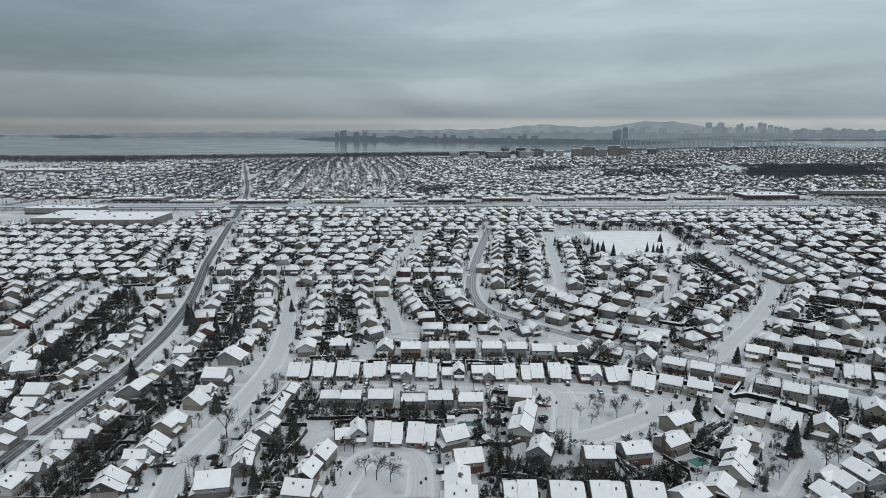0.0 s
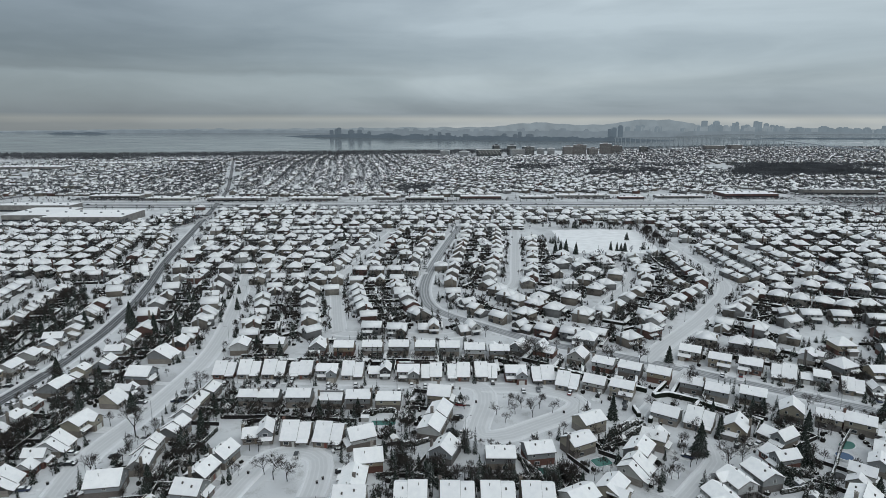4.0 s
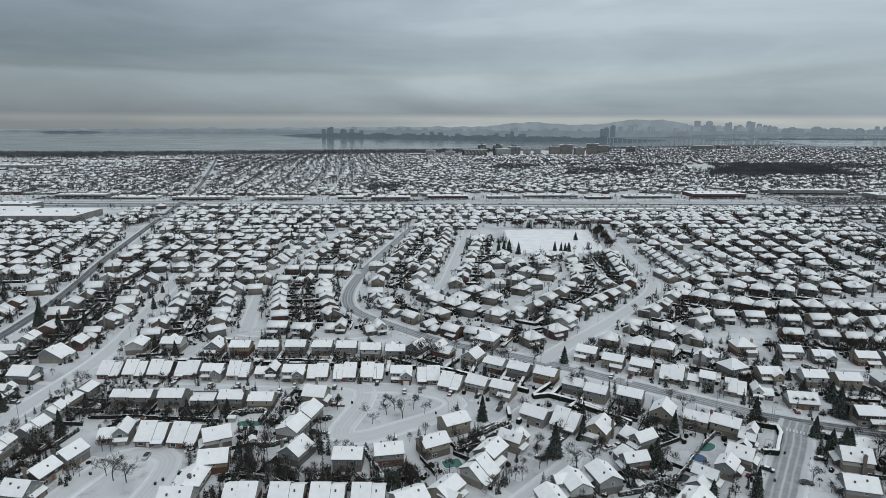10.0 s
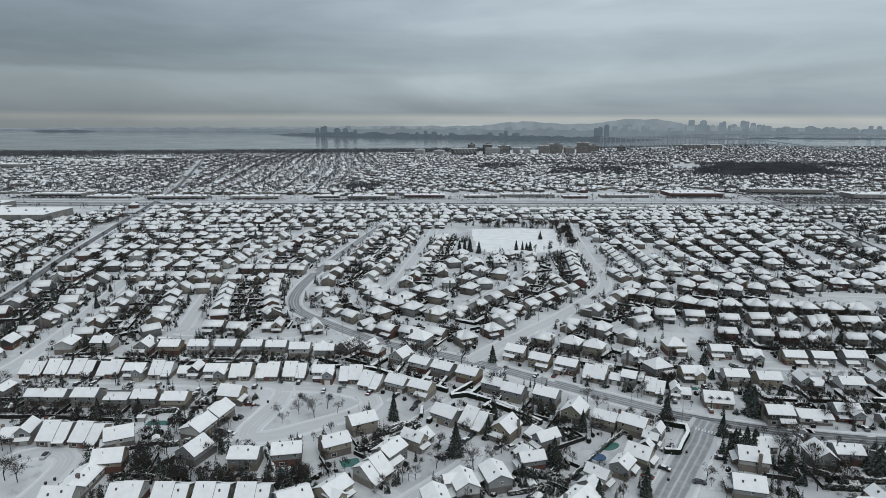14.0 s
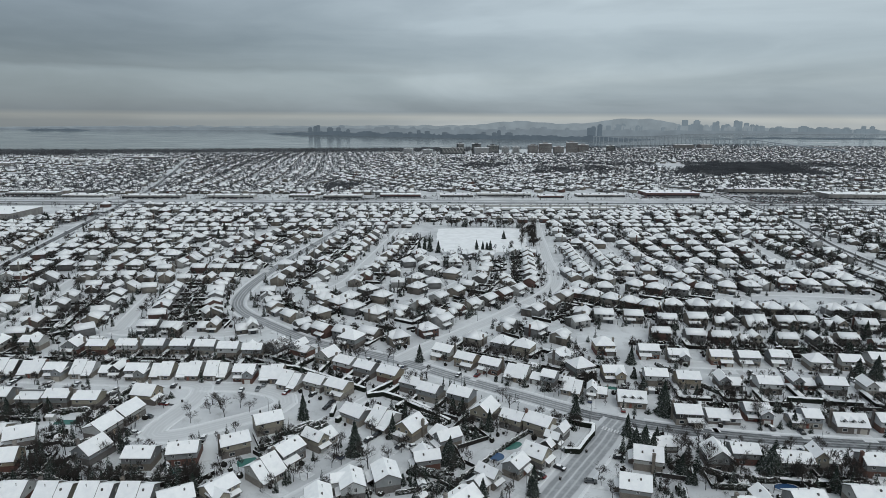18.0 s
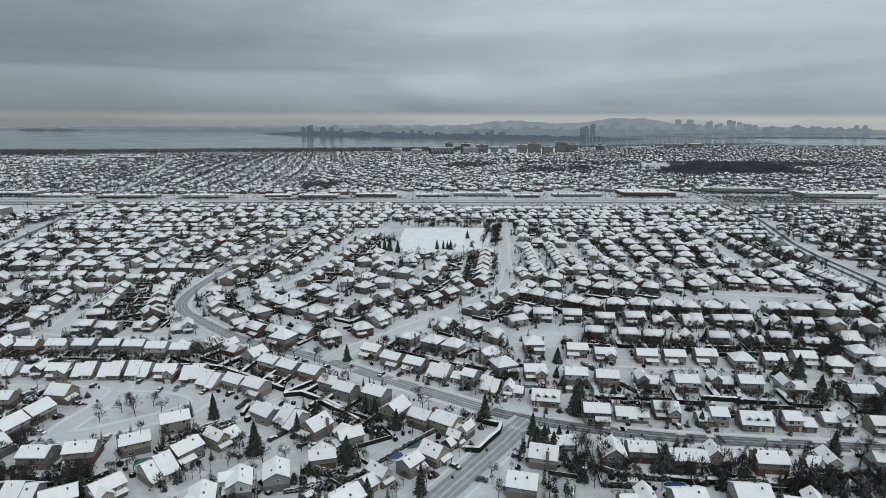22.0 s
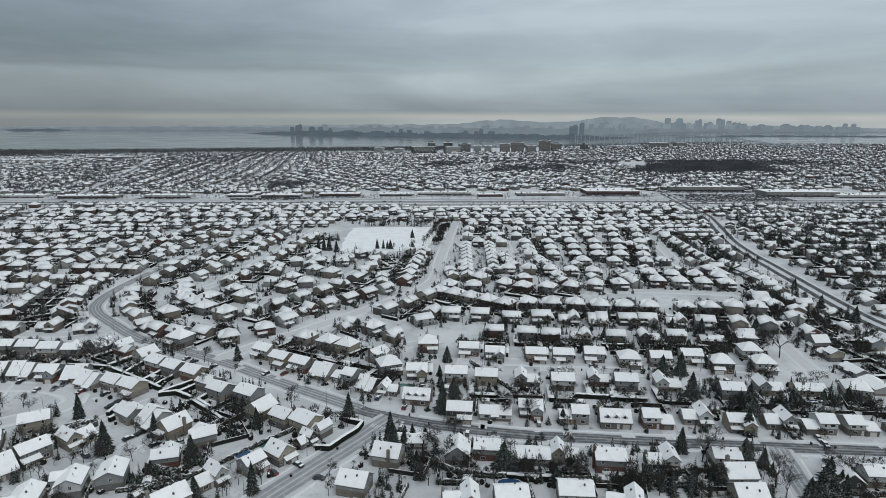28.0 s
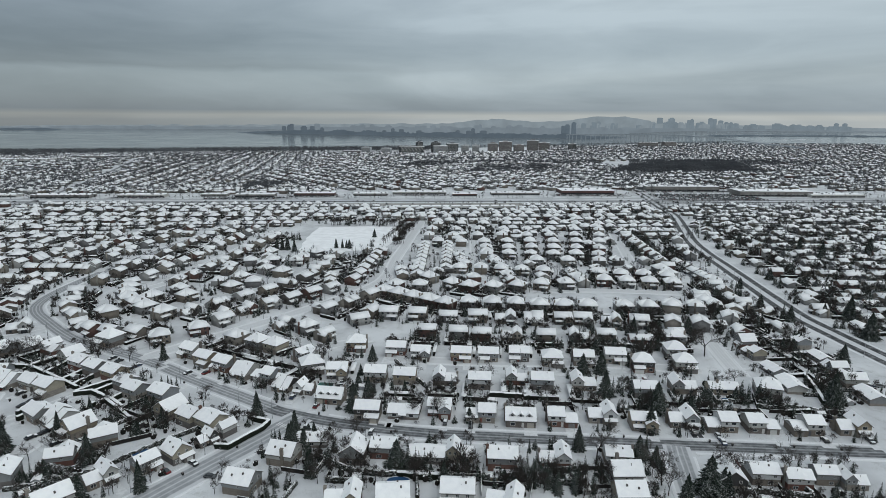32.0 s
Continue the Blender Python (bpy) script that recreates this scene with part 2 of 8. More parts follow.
TRIM = plain("white_trim", (0.62, 0.62, 0.60), 0.5)
DARK_TRIM = plain("dark_fascia", (0.09, 0.08, 0.075), 0.6)
GLASS = Mat("window_glass", 0.08, 0.0, 0.6).colour((0.03, 0.035, 0.04)).m
DOOR = Mat("door_paint", 0.5)
DOOR = DOOR.colour(DOOR.ramp(DOOR.each(), [(0.0, (0.55, 0.54, 0.52)), (0.35, (0.22, 0.08, 0.06)), (0.6, (0.10, 0.10, 0.11)), (0.8, (0.30, 0.24, 0.18))], True)).m
GARAGE = Mat("garage_paint", 0.5)
GARAGE = GARAGE.colour(GARAGE.ramp(GARAGE.each(), [(0.0, (0.60, 0.60, 0.58)), (0.5, (0.42, 0.39, 0.34)), (0.75, (0.20, 0.19, 0.18))], True)).m
FENCE = plain("weathered_fence_wood", (0.03, 0.028, 0.027), 0.95, 0, 0.35, 2.0, 0.05)
BARK = plain("bark", (0.036, 0.033, 0.031), 0.95, 0, 0.3, 3.0, 0.05)
TWIG = plain("twigs", (0.056, 0.05, 0.047), 0.95, 0, 0.25, 3.0, 0.05)
STEEL = plain("galvanised_steel", (0.30, 0.31, 0.32), 0.45, 0.6)
CONCRETE = plain("concrete", (0.30, 0.30, 0.29), 0.85, 0, 0.2, 0.5)
RUBBER = plain("tyre_rubber", (0.02, 0.02, 0.02), 0.8)
SNOWBANK = plain("snow_bank", (0.66, 0.67, 0.69), 0.85, 0, 0.06, 1.5)


def needles():
    m = Mat("conifer_needles", 0.95, 0, 0.04)
    green = m.ramp(m.noise(1.2, 5), [(0.3, (0.011, 0.017, 0.014)), (0.7, (0.034, 0.044, 0.035))])
    lying = m.calc("MULTIPLY", m.ramp(m.normal_z(), [(0.35, 0.0), (0.85, 1.0)]), m.ramp(m.noise(2.6, 5, 0.7), [(0.525, 0.0), (0.65, 0.66)]))
    return m.colour(m.mix(lying, green, (0.78, 0.79, 0.81))).m


NEEDLES = needles()


def hedge_leaves():
    m = Mat("hedge_leaves", 0.95, 0, 0.04)
    green = m.ramp(m.noise(2.5, 5), [(0.3, (0.012, 0.015, 0.012)), (0.7, (0.035, 0.038, 0.03))])
    lying = m.calc("MULTIPLY", m.ramp(m.normal_z(), [(0.1, 0.25), (0.7, 1.0)]), m.ramp(m.noise(1.6, 6, 0.75), [(0.50, 0.0), (0.60, 0.9)]))
    return m.colour(m.mix(lying, green, (0.80, 0.81, 0.83))).bump(m.noise(4.0, 5), 0.8, 0.3).m


HEDGE = hedge_leaves()


def road_material(name, packed, bare, amount, dual=False, worn=0.35):
    """Wheel tracks run along the ribbon: u is 0 and 1 at its edges."""
    m = Mat(name, 0.75)
    uv = m.node("ShaderNodeUVMap")
    sep = m.node("ShaderNodeSeparateXYZ")
    m.t.links.new(uv.outputs[0], sep.inputs[0])
    u = sep.outputs[0]
    wob = m.calc("ADD", u, m.calc("MULTIPLY", m.calc("SUBTRACT", m.noise(0.09, 3), 0.5), 0.06))
    tracks = m.ramp(wob, [(0.0, 0.0), (0.13, 0.1), (0.17, 1.0), (0.27, 0.95), (0.31, worn), (0.36, 1.0), (0.45, 0.9), (0.5, worn - 0.3),
                          (0.54, 0.9), (0.64, 1.0), (0.69, worn), (0.73, 0.95), (0.83, 1.0), (0.88, 0.1), (1.0, 0.0)]) if not dual else m.ramp(
        wob, [(0.0, 0.0), (0.05, 0.2), (0.08, 1.0), (0.34, 1.0), (0.37, 0.05), (0.63, 0.0), (0.66, 1.0), (0.92, 1.0), (0.95, 0.2), (1.0, 0.0)])
    patch = m.ramp(m.noise(0.3, 6, 0.65), [(0.25, 0.6), (0.55, 1.0)])
    fac = m.calc("MULTIPLY", m.calc("MULTIPLY", tracks, patch), amount)
    ice = m.ramp(m.noise(0.2, 5), [(0.3, tuple(0.92 * c for c in packed)), (0.7, packed)])
    return m.colour(m.mix(fac, ice, bare)).bump(m.noise(1.5, 5), 0.3, 0.05).m


ROAD_WET = road_material("salted_road", (0.52, 0.53, 0.55), (0.04, 0.042, 0.047), 1.0, False, 0.6)
ROAD_AVENUE = road_material("ploughed_avenue", (0.56, 0.57, 0.59), (0.10, 0.108, 0.115), 0.75)
ROAD_DARK = road_material("cleared_avenue", (0.56, 0.57, 0.59), (0.05, 0.055, 0.06), 0.96, False, 0.7)
ROAD_LIGHT = road_material("half_cleared_road", (0.56, 0.57, 0.59), (0.13, 0.14, 0.15), 0.7)
ROAD_SNOW = road_material("packed_snow_road", (0.64, 0.65, 0.665), (0.46, 0.47, 0.485), 0.55)
ROAD_DUAL = road_material("dual_road", (0.60, 0.61, 0.63), (0.030, 0.032, 0.035), 1.0, True)
ROAD_MOTOR = road_material("motorway_asphalt", (0.34, 0.345, 0.355), (0.05, 0.052, 0.056), 1.0)
DRIVE = plain("driveway_snow", (0.60, 0.61, 0.625), 0.8, 0, 0.14, 0.7)

# ---- mesh tools ----


class MB:
    """Collects faces for one mesh."""

    def __init__(self):
        self.v, self.f, self.m = [], [], []

    def poly(self, pts, mat=0):
        i = len(self.v)
        self.v += [tuple(p) for p in pts]
        self.f.append(tuple(range(i, i + len(pts))))
        self.m.append(mat)

    def solid(self, pts, faces, mat=0):
        i = len(self.v)
        self.v += [tuple(p) for p in pts]
        for f in faces:
            self.f.append(tuple(i + k for k in f))
            self.m.append(mat)

    def box(self, x0, x1, y0, y1, z0, z1, mat=0):
        self.solid([(x0, y0, z0), (x1, y0, z0), (x1, y1, z0), (x0, y1, z0), (x0, y0, z1), (x1, y0, z1), (x1, y1, z1), (x0, y1, z1)],
                   [(3, 2, 1, 0), (4, 5, 6, 7), (0, 1, 5, 4), (1, 2, 6, 5), (2, 3, 7, 6), (3, 0, 4, 7)], mat)

    def slab(self, quad, thick, mat=0, under=None):
        """A roof slab: its top corners in order, with a thickness downwards."""
        low = [(x, y, z - thick) for x, y, z in quad]
        n = len(quad)
        self.solid(list(quad) + low, [tuple(range(n))], mat)
        i = len(self.v) - 2 * n
        for k in range(n):
            j = (k + 1) % n
            self.f.append((i + k, i + n + k, i + n + j, i + j))
            self.m.append(mat if under is None else under)
        self.f.append(tuple(i + n + k for k in reversed(range(n))))
        self.m.append(mat if under is None else under)

    def tube(self, a, b, ra, rb, n=5, mat=0, cap=True):
        a, b = Vector(a), Vector(b)
        d = (b - a)
        s = d.orthogonal().normalized()
        t = d.normalized().cross(s)
        pts = []
        for p, r in ((a, ra), (b, rb)):
            for k in range(n):
                w = 2 * math.pi * k / n
                pts.append(p + s * (r * math.cos(w)) + t * (r * math.sin(w)))
        faces = [(k, (k + 1) % n, n + (k + 1) % n, n + k) for k in range(n)]
        if cap:
            faces += [tuple(reversed(range(n))), tuple(range(n, 2 * n))]
        self.solid(pts, faces, mat)

    def mesh(self, name, *mats):
        me = bpy.data.meshes.new(name)
        me.from_pydata(self.v, [], self.f)
        for mat in mats:
            me.materials.append(mat)
        if len(mats) > 1:
            me.polygons.foreach_set("material_index", self.m)
        me.update()
        return me

    def tris(self):
        """Vertices, triangles and their materials as arrays."""
        t, m = [], []
        for f, k in zip(self.f, self.m):
            for i in range(1, len(f) - 1):
                t.append((f[0], f[i], f[i + 1]))
                m.append(k)
        return np.array(self.v, float), np.array(t, int), np.array(m, int)


def part(name, mb, mats, parent, label=""):
    mats = mats if isinstance(mats, (list, tuple)) else [mats]
    me = mb if isinstance(mb, bpy.types.Mesh) else mb.mesh(name, *mats)
    ob = new(name, me)
    ob.parent = parent
    if label:
        ob["label"] = label
    return ob


class Stuff:
    """Joins many placed copies of small templates into one mesh."""

    def __init__(self):
        self.v, self.t, self.m, self.n = [], [], [], 0

    def add(self, template, x, y, z=0.0, yaw=0.0, sx=1.0, sy=None, sz=None):
        v, t, m = template
        c, s = math.cos(yaw), math.sin(yaw)
        px, py = v[:, 0] * sx, v[:, 1] * (sx if sy is None else sy)
        self.v.append(np.stack([c * px - s * py + x, s * px + c * py + y, v[:, 2] * (sx if sz is None else sz) + z], 1))
        self.t.append(t + self.n)
        self.m.append(m)
        self.n += len(v)

    def build(self, name, *mats):
        v, t, m = np.concatenate(self.v), np.concatenate(self.t), np.concatenate(self.m)
        me = bpy.data.meshes.new(name)
        me.vertices.add(len(v))
        me.vertices.foreach_set("co", v.astype(np.float32).ravel())
        me.loops.add(3 * len(t))
        me.loops.foreach_set("vertex_index", t.astype(np.int32).ravel())
        me.polygons.add(len(t))
        me.polygons.foreach_set("loop_start", np.arange(0, 3 * len(t), 3, dtype=np.int32))
        me.polygons.foreach_set("material_index", m.astype(np.int32))
        for mat in mats:
            me.materials.append(mat)
        me.update(calc_edges=True)
        return new(name, me)


rnd = random.Random(7)

# ---- ground, river ----
SHORE = [(-4500, 2150), (-1682, 2250), (-1146, 2270), (-655, 2430), (39, 2600), (739, 2900), (1303, 3250), (2150, 3600), (2901, 3800), (5200, 4000)]


def shore_y(x):
    return float(np.interp(x, [p[0] for p in SHORE], [p[1] for p in SHORE]))


def rise(d, x=-1000.0):
    """The far water and bank lie a little higher, least where the bank comes nearest."""
    return 50.0 * max(0.0, (d - 2700.0) / 2200.0) ** 1.5 * float(np.interp(x, [-1000, 150, 950, 1450, 2300], [1.0, 0.38, 0.1, 0.1, 1.0]))


def sheet(name, xs, ys, height, mat, keep=lambda x, y: True):
    v = [(x, y, height(x, y)) for y in ys for x in xs]
    nx = len(xs)
    f = [(j * nx + i, j * nx + i + 1, (j + 1) * nx + i + 1, (j + 1) * nx + i) for j in range(len(ys) - 1) for i in range(nx - 1)
         if keep(0.5 * (xs[i] + xs[i + 1]), 0.5 * (ys[j] + ys[j + 1]))]
    me = bpy.data.meshes.new(name)
    me.from_pydata(v, [], f)
    me.materials.append(mat)
    me.update()
    return new(name, me)


def ground_height(x, y):
    d = y - shore_y(x)
    return 0.0 if d <= 0 else rise(y, x) - min(4.0, 0.06 * d)


gx = [-5200 + 200 * i for i in range(53)]
gy = [-700, -300, 0, 300, 600, 1000, 1500, 1900] + [2000 + 40 * i for i in range(78)]
tagged(sheet("ground", gx, gy, ground_height, SNOW), "snow covered flat suburban ground with grey patches", "ground", kind="structure")


def water_material():
    m = Mat("river_water", 0.12, 0.0, 0.5)
    m.colour((0.13, 0.145, 0.15))
    streak = m.noise(1.0, 4, 0.5, m.place((0.004, 0.03, 0.02)))
    m.t.links.new(m.ramp(streak, [(0.35, 0.05), (0.65, 0.16)]), m.b.inputs["Roughness"])
    return m.bump(m.noise(0.12, 4), 0.06, 0.5).m


wx = [-5200 + 200 * i for i in range(53)]
wy = [2000 + 40 * i for i in range(78)]
tagged(sheet("water", wx, wy, lambda x, y: rise(y, x) - 1.2, water_material()), "wide grey river with a calm dull surface", "river", kind="structure")

# ---- streets ----
STREETS = {}


def smooth_line(pts, step=6.0):
    """A rounded line through the points, sampled evenly."""
    p = [Vector((*q, 0)) for q in pts]
    out = []
    for i in range(len(p) - 1):
        a, b, c, d = p[max(i - 1, 0)], p[i], p[i + 1], p[min(i + 2, len(p) - 1)]
        n = max(2, int((c - b).length / step))
        for k in range(n):
            t = k / n
            out.append(0.5 * ((2 * b) + (c - a) * t + (2 * a - 5 * b + 4 * c - d) * t * t + (3 * b - a - 3 * c + d) * t ** 3))
    out.append(p[-1])
    return out


def side_of(line, i):
    d = (line[min(i + 1, len(line) - 1)] - line[max(i - 1, 0)]).normalized()
    return Vector((d.y, -d.x, 0))


def ribbon(name, line, width, z, mat, label, category="road"):
    v, f, uv = [], [], []
    for i, p in enumerate(line):
        s = side_of(line, i) * (width / 2)
        for k in (-1.0, -0.5, 0.0, 0.5, 1.0):
            q = p + s * k
            v.append((q.x, q.y, z + 0.06 * (1 - k * k)))
            uv.append(((k + 1) / 2, i))
    for i in range(len(line) - 1):
        for k in range(4):
            a = 5 * i + k
            f.append((a, a + 1, a + 6, a + 5))
    me = bpy.data.meshes.new(name)
    me.from_pydata(v, [], f)
    me.materials.append(mat)
    layer = me.uv_layers.new(name="UVMap")
    for loop in me.loops:
        layer.data[loop.index].uv = uv[loop.vertex_index]
    me.update()
    return tagged(new(name, me), label, category, kind="structure")


ROADS = {"tracked_dark": (ROAD_DARK, "ploughed avenue with dark bare lanes between snow edges"), "dual": (ROAD_DUAL, "wide cleared road with a snowy middle strip"), "ploughed": (ROAD_AVENUE, "ploughed avenue with grey wheel tracks between snow edges"), "tracked": (ROAD_WET, "salted asphalt road with dark wet wheel tracks in snow"), "tracked_light": (ROAD_LIGHT, "half cleared street with grey wheel tracks in snow"),
         "snow": (ROAD_SNOW, "residential street under packed snow with faint tracks")}


def street(name, width, kind, pts):
    line = smooth_line(pts)
    mat, label = ROADS[kind]
    ribbon("road_" + name, line, width, 0.03 + 0.006 * len(STREETS), mat, label)
    STREETS[name] = (line, width)


OPEN_YARDS = [(183, 201, 7.5), (190, 209, 7), (172.6, 189.4, 5), (11, 227, 6.5), (217, 216, 6), (93, 198, 4.5), (240.8, 261, 5), (279, 183, 5), (273, 191, 4.5), (316, 188, 4.5), (421, 241, 4)]


def near_street(x, y, margin=0.0, skip=""):
    if skip == "" and any(abs(p[0] - x) < p[2] and abs(p[1] - y) < p[2] for p in OPEN_YARDS):
        return True
    for name, (line, width) in STREETS.items():
        if name == skip:
            continue
        for p in line[::2]:
            if abs(p.x - x) < width / 2 + 4 + margin and abs(p.y - y) < width / 2 + 4 + margin:
                if math.hypot(p.x - x, p.y - y) < width / 2 + margin + 2:
                    return True
    return False


street("west", 9, "tracked", [(-160, 164), (-161, 181), (-161, 198), (-161, 215), (-160, 239), (-159, 261), (-159, 286), (-161, 308), (-163, 330), (-168, 360), (-175, 395), (-189, 447), (-209, 514), (-228, 588), (-253, 687), (-277, 783), (-309, 908), (-366, 1116), (-468, 1430), (-652, 1980)])
street("avenue", 10, "ploughed", [(56, 711), (42, 618), (28, 514), (22, 455), (22, 415), (27, 388), (36, 372), (50, 357), (88, 322), (119, 305), (148, 288), (176, 268), (203, 250), (221, 238)])
street("avenue_east", 10, "tracked_dark", [(221, 238), (227, 234), (253, 224), (287, 216), (321, 212), (370, 207), (416, 203), (461, 199)])
street("east", 16, "dual", [(662, 1186), (648, 1016), (623, 858), (610, 773), (581, 673), (560, 603), (549, 547), (543, 500), (535, 440), (529, 395), (525, 358), (526, 330), (528, 300), (531, 267)])
street("crescent_west", 9, "snow", [(-92, 177), (-95, 201), (-91, 231), (-89, 257), (-88, 290), (-92, 328), (-104, 388), (-119, 455), (-133, 514)])
street("loop", 9, "snow", [(-78, 274), (-61, 271), (-39, 270), (-12, 268), (18, 266), (42, 265), (53, 260), (54, 245), (49, 223), (52, 216), (62, 218), (73, 225), (88, 235), (95, 245), (89, 254), (73, 260), (53, 261)])
street("park", 9, "snow", [(282, 744), (270, 641), (259, 530), (250, 443), (208, 376), (175, 335), (155, 312), (140, 292)])
street("mid", 8, "snow", [(-21, 680), (-35, 561), (-44, 477), (-46, 447), (-36, 388), (-26, 337)])
street("mid_cross", 8, "snow", [(-124, 479), (-86, 479), (-48, 479), (-11, 479), (23, 479)])
street("inner", 8, "snow", [(118, 680), (108, 588), (98, 503), (91, 447), (79, 423)])
street("ring", 8, "snow", [(182, 493), (193, 489), (178, 447), (151, 401), (132, 370)])
street("south", 13, "tracked_light", [(236, 230), (229, 220), (221.8, 209), (212.8, 196.5), (202, 181), (193, 168)])
street("court_tree", 7, "snow", [(138, 210), (135, 198), (126, 188), (114, 175)])
street("bay", 8, "snow", [(-36, 177), (-32, 194), (-28, 202), (-18, 205), (-10, 200), (-8, 189), (-8, 177)])
street("far_west", 8, "snow", [(-205, 467), (-222, 460), (-266, 452), (-266, 423), (-253, 370), (-236, 310), (-222, 260)])
street("mid_south", 8, "snow", [(-26, 335), (-21, 333), (5, 332), (38, 330), (60, 342)])
street("row_a", 8, "snow", [(256, 321), (236, 311), (223, 303)])
street("row_b", 8, "snow", [(340, 434), (372, 419), (413, 419), (469, 411)])
street("row_c", 8, "snow", [(269, 292), (301, 288), (330, 286), (373, 284), (425, 276)])
street("grid", 8, "snow", [(336, 625), (328, 497)])
street("grid_b", 8, "snow", [(490, 642), (464, 497)])
street("south_b", 10, "tracked_light", [(384, 205), (380.5, 190), (377.5, 175), (374, 158)])
street("east_lane", 8, "snow", [(461, 361), (457, 348), (449, 320), (444, 291), (441, 268)])
street("lane_path", 3, "snow", [(158, 283), (138, 260), (117, 232), (109, 223)])


def snow_banks():
    """Ploughed ridges on both edges of every street, open at the junctions."""
    for name, (line, width) in STREETS.items():
        for sgn in (-1, 1):
            mb, run = MB(), []
            for i, p in enumerate(line + [None]):
                if p is not None:
                    q = p + side_of(line, i) * (sgn * (width / 2 + 0.4))
                    if p.y < 700 and not near_street(q.x, q.y, 0.5, name):
                        run.append((q, side_of(line, i)))
                        continue
                if len(run) > 2:
                    rings = [[c - s * 0.7 + Vector((0, 0, 0.0)), c - s * 0.3 + Vector((0, 0, h)), c + s * 0.25 + Vector((0, 0, 0.85 * h)), c + s * 0.8]
                             for c, s in run for h in (rnd.uniform(0.12, 0.38),)]
                    for a, b in zip(rings, rings[1:]):
                        for k in range(3):
                            mb.poly((a[k], b[k], b[k + 1], a[k + 1]))
                run = []
            if mb.f:
                tagged(new("snow_bank", mb.mesh("snow_bank", SNOWBANK)), "low ploughed snow ridge along the street edge", "snow bank", "street edges", "structure")


snow_banks()

# the open park field, under deeper clean snow
FIELD = plain("clean_snow", (0.80, 0.81, 0.825), 0.85, 0, 0.10, 0.12)
mb = MB()
edge = [(164, 558), (159, 619), (162, 684), (207, 689), (259, 687), (254, 621), (244, 562), (210, 554)]
ring = []
for (ax, ay), (bx, by) in zip(edge, edge[1:] + edge[:1]):
    for k in range(6):
        ring.append((ax + (bx - ax) * k / 6 + rnd.uniform(-1.2, 1.2), ay + (by - ay) * k / 6 + rnd.uniform(-1.2, 1.2)))
mb.slab([(x, y, 0.22) for x, y in reversed(ring)], 0.25)
tagged(new("ground_park_field", mb.mesh("ground_park_field", FIELD)), "open park lawn under smooth clean snow", "lawn", kind="structure")

# ---- houses ----


def gable_walls(mb, x0, x1, y0, y1, z0, ze, zr, along="x", mat=0):
    """Walls from z0 to the eaves, with the two gable ends up to the ridge."""
    if along == "x":
        ym = 0.5 * (y0 + y1)
        pts = [(x0, y0, z0), (x0, y1, z0), (x0, y1, ze), (x0, ym, zr), (x0, y0, ze), (x1, y0, z0), (x1, y1, z0), (x1, y1, ze), (x1, ym, zr), (x1, y0, ze)]
    else:
        xm = 0.5 * (x0 + x1)
        pts = [(x1, y0, z0), (x0, y0, z0), (x0, y0, ze), (xm, y0, zr), (x1, y0, ze), (x1, y1, z0), (x0, y1, z0), (x0, y1, ze), (xm, y1, zr), (x1, y1, ze)]
    mb.solid(pts, [(0, 1, 2, 3, 4), (9, 8, 7, 6, 5), (0, 4, 9, 5), (1, 6, 7, 2), (2, 7, 8, 3), (3, 8, 9, 4), (0, 5, 6, 1)], mat)


def mono_walls(mb, x0, x1, y0, y1, z0, za, zb):
    """Walls under a roof that slopes one way, from za at the front to zb at the back."""
    mb.solid([(x0, y0, z0), (x1, y0, z0), (x1, y1, z0), (x0, y1, z0), (x0, y0, za), (x1, y0, za), (x1, y1, zb), (x0, y1, zb)],
             [(3, 2, 1, 0), (4, 5, 6, 7), (0, 1, 5, 4), (1, 2, 6, 5), (2, 3, 7, 6), (3, 0, 4, 7)])


def gable_roof(mb, x0, x1, y0, y1, ze, zr, along="x", ov=0.45, lift=0.0, thick=0.2, inset=0.0, mat=0):
    o = ov - inset
    if along == "x":
        ym = 0.5 * (y0 + y1)
        s = (zr - ze) / (ym - y0)
        e = ze - o * s + lift
        mb.slab([(x0 - o, y0 - o, e), (x1 + o, y0 - o, e), (x1 + o, ym, zr + lift), (x0 - o, ym, zr + lift)], thick, mat)
        mb.slab([(x1 + o, y1 + o, e), (x0 - o, y1 + o, e), (x0 - o, ym, zr + lift), (x1 + o, ym, zr + lift)], thick, mat)
    else:
        xm = 0.5 * (x0 + x1)
        s = (zr - ze) / (xm - x0)
        e = ze - o * s + lift
        mb.slab([(x0 - o, y1 + o, e), (x0 - o, y0 - o, e), (xm, y0 - o, zr + lift), (xm, y1 + o, zr + lift)], thick, mat)
        mb.slab([(x1 + o, y0 - o, e), (x1 + o, y1 + o, e), (xm, y1 + o, zr + lift), (xm, y0 - o, zr + lift)], thick, mat)


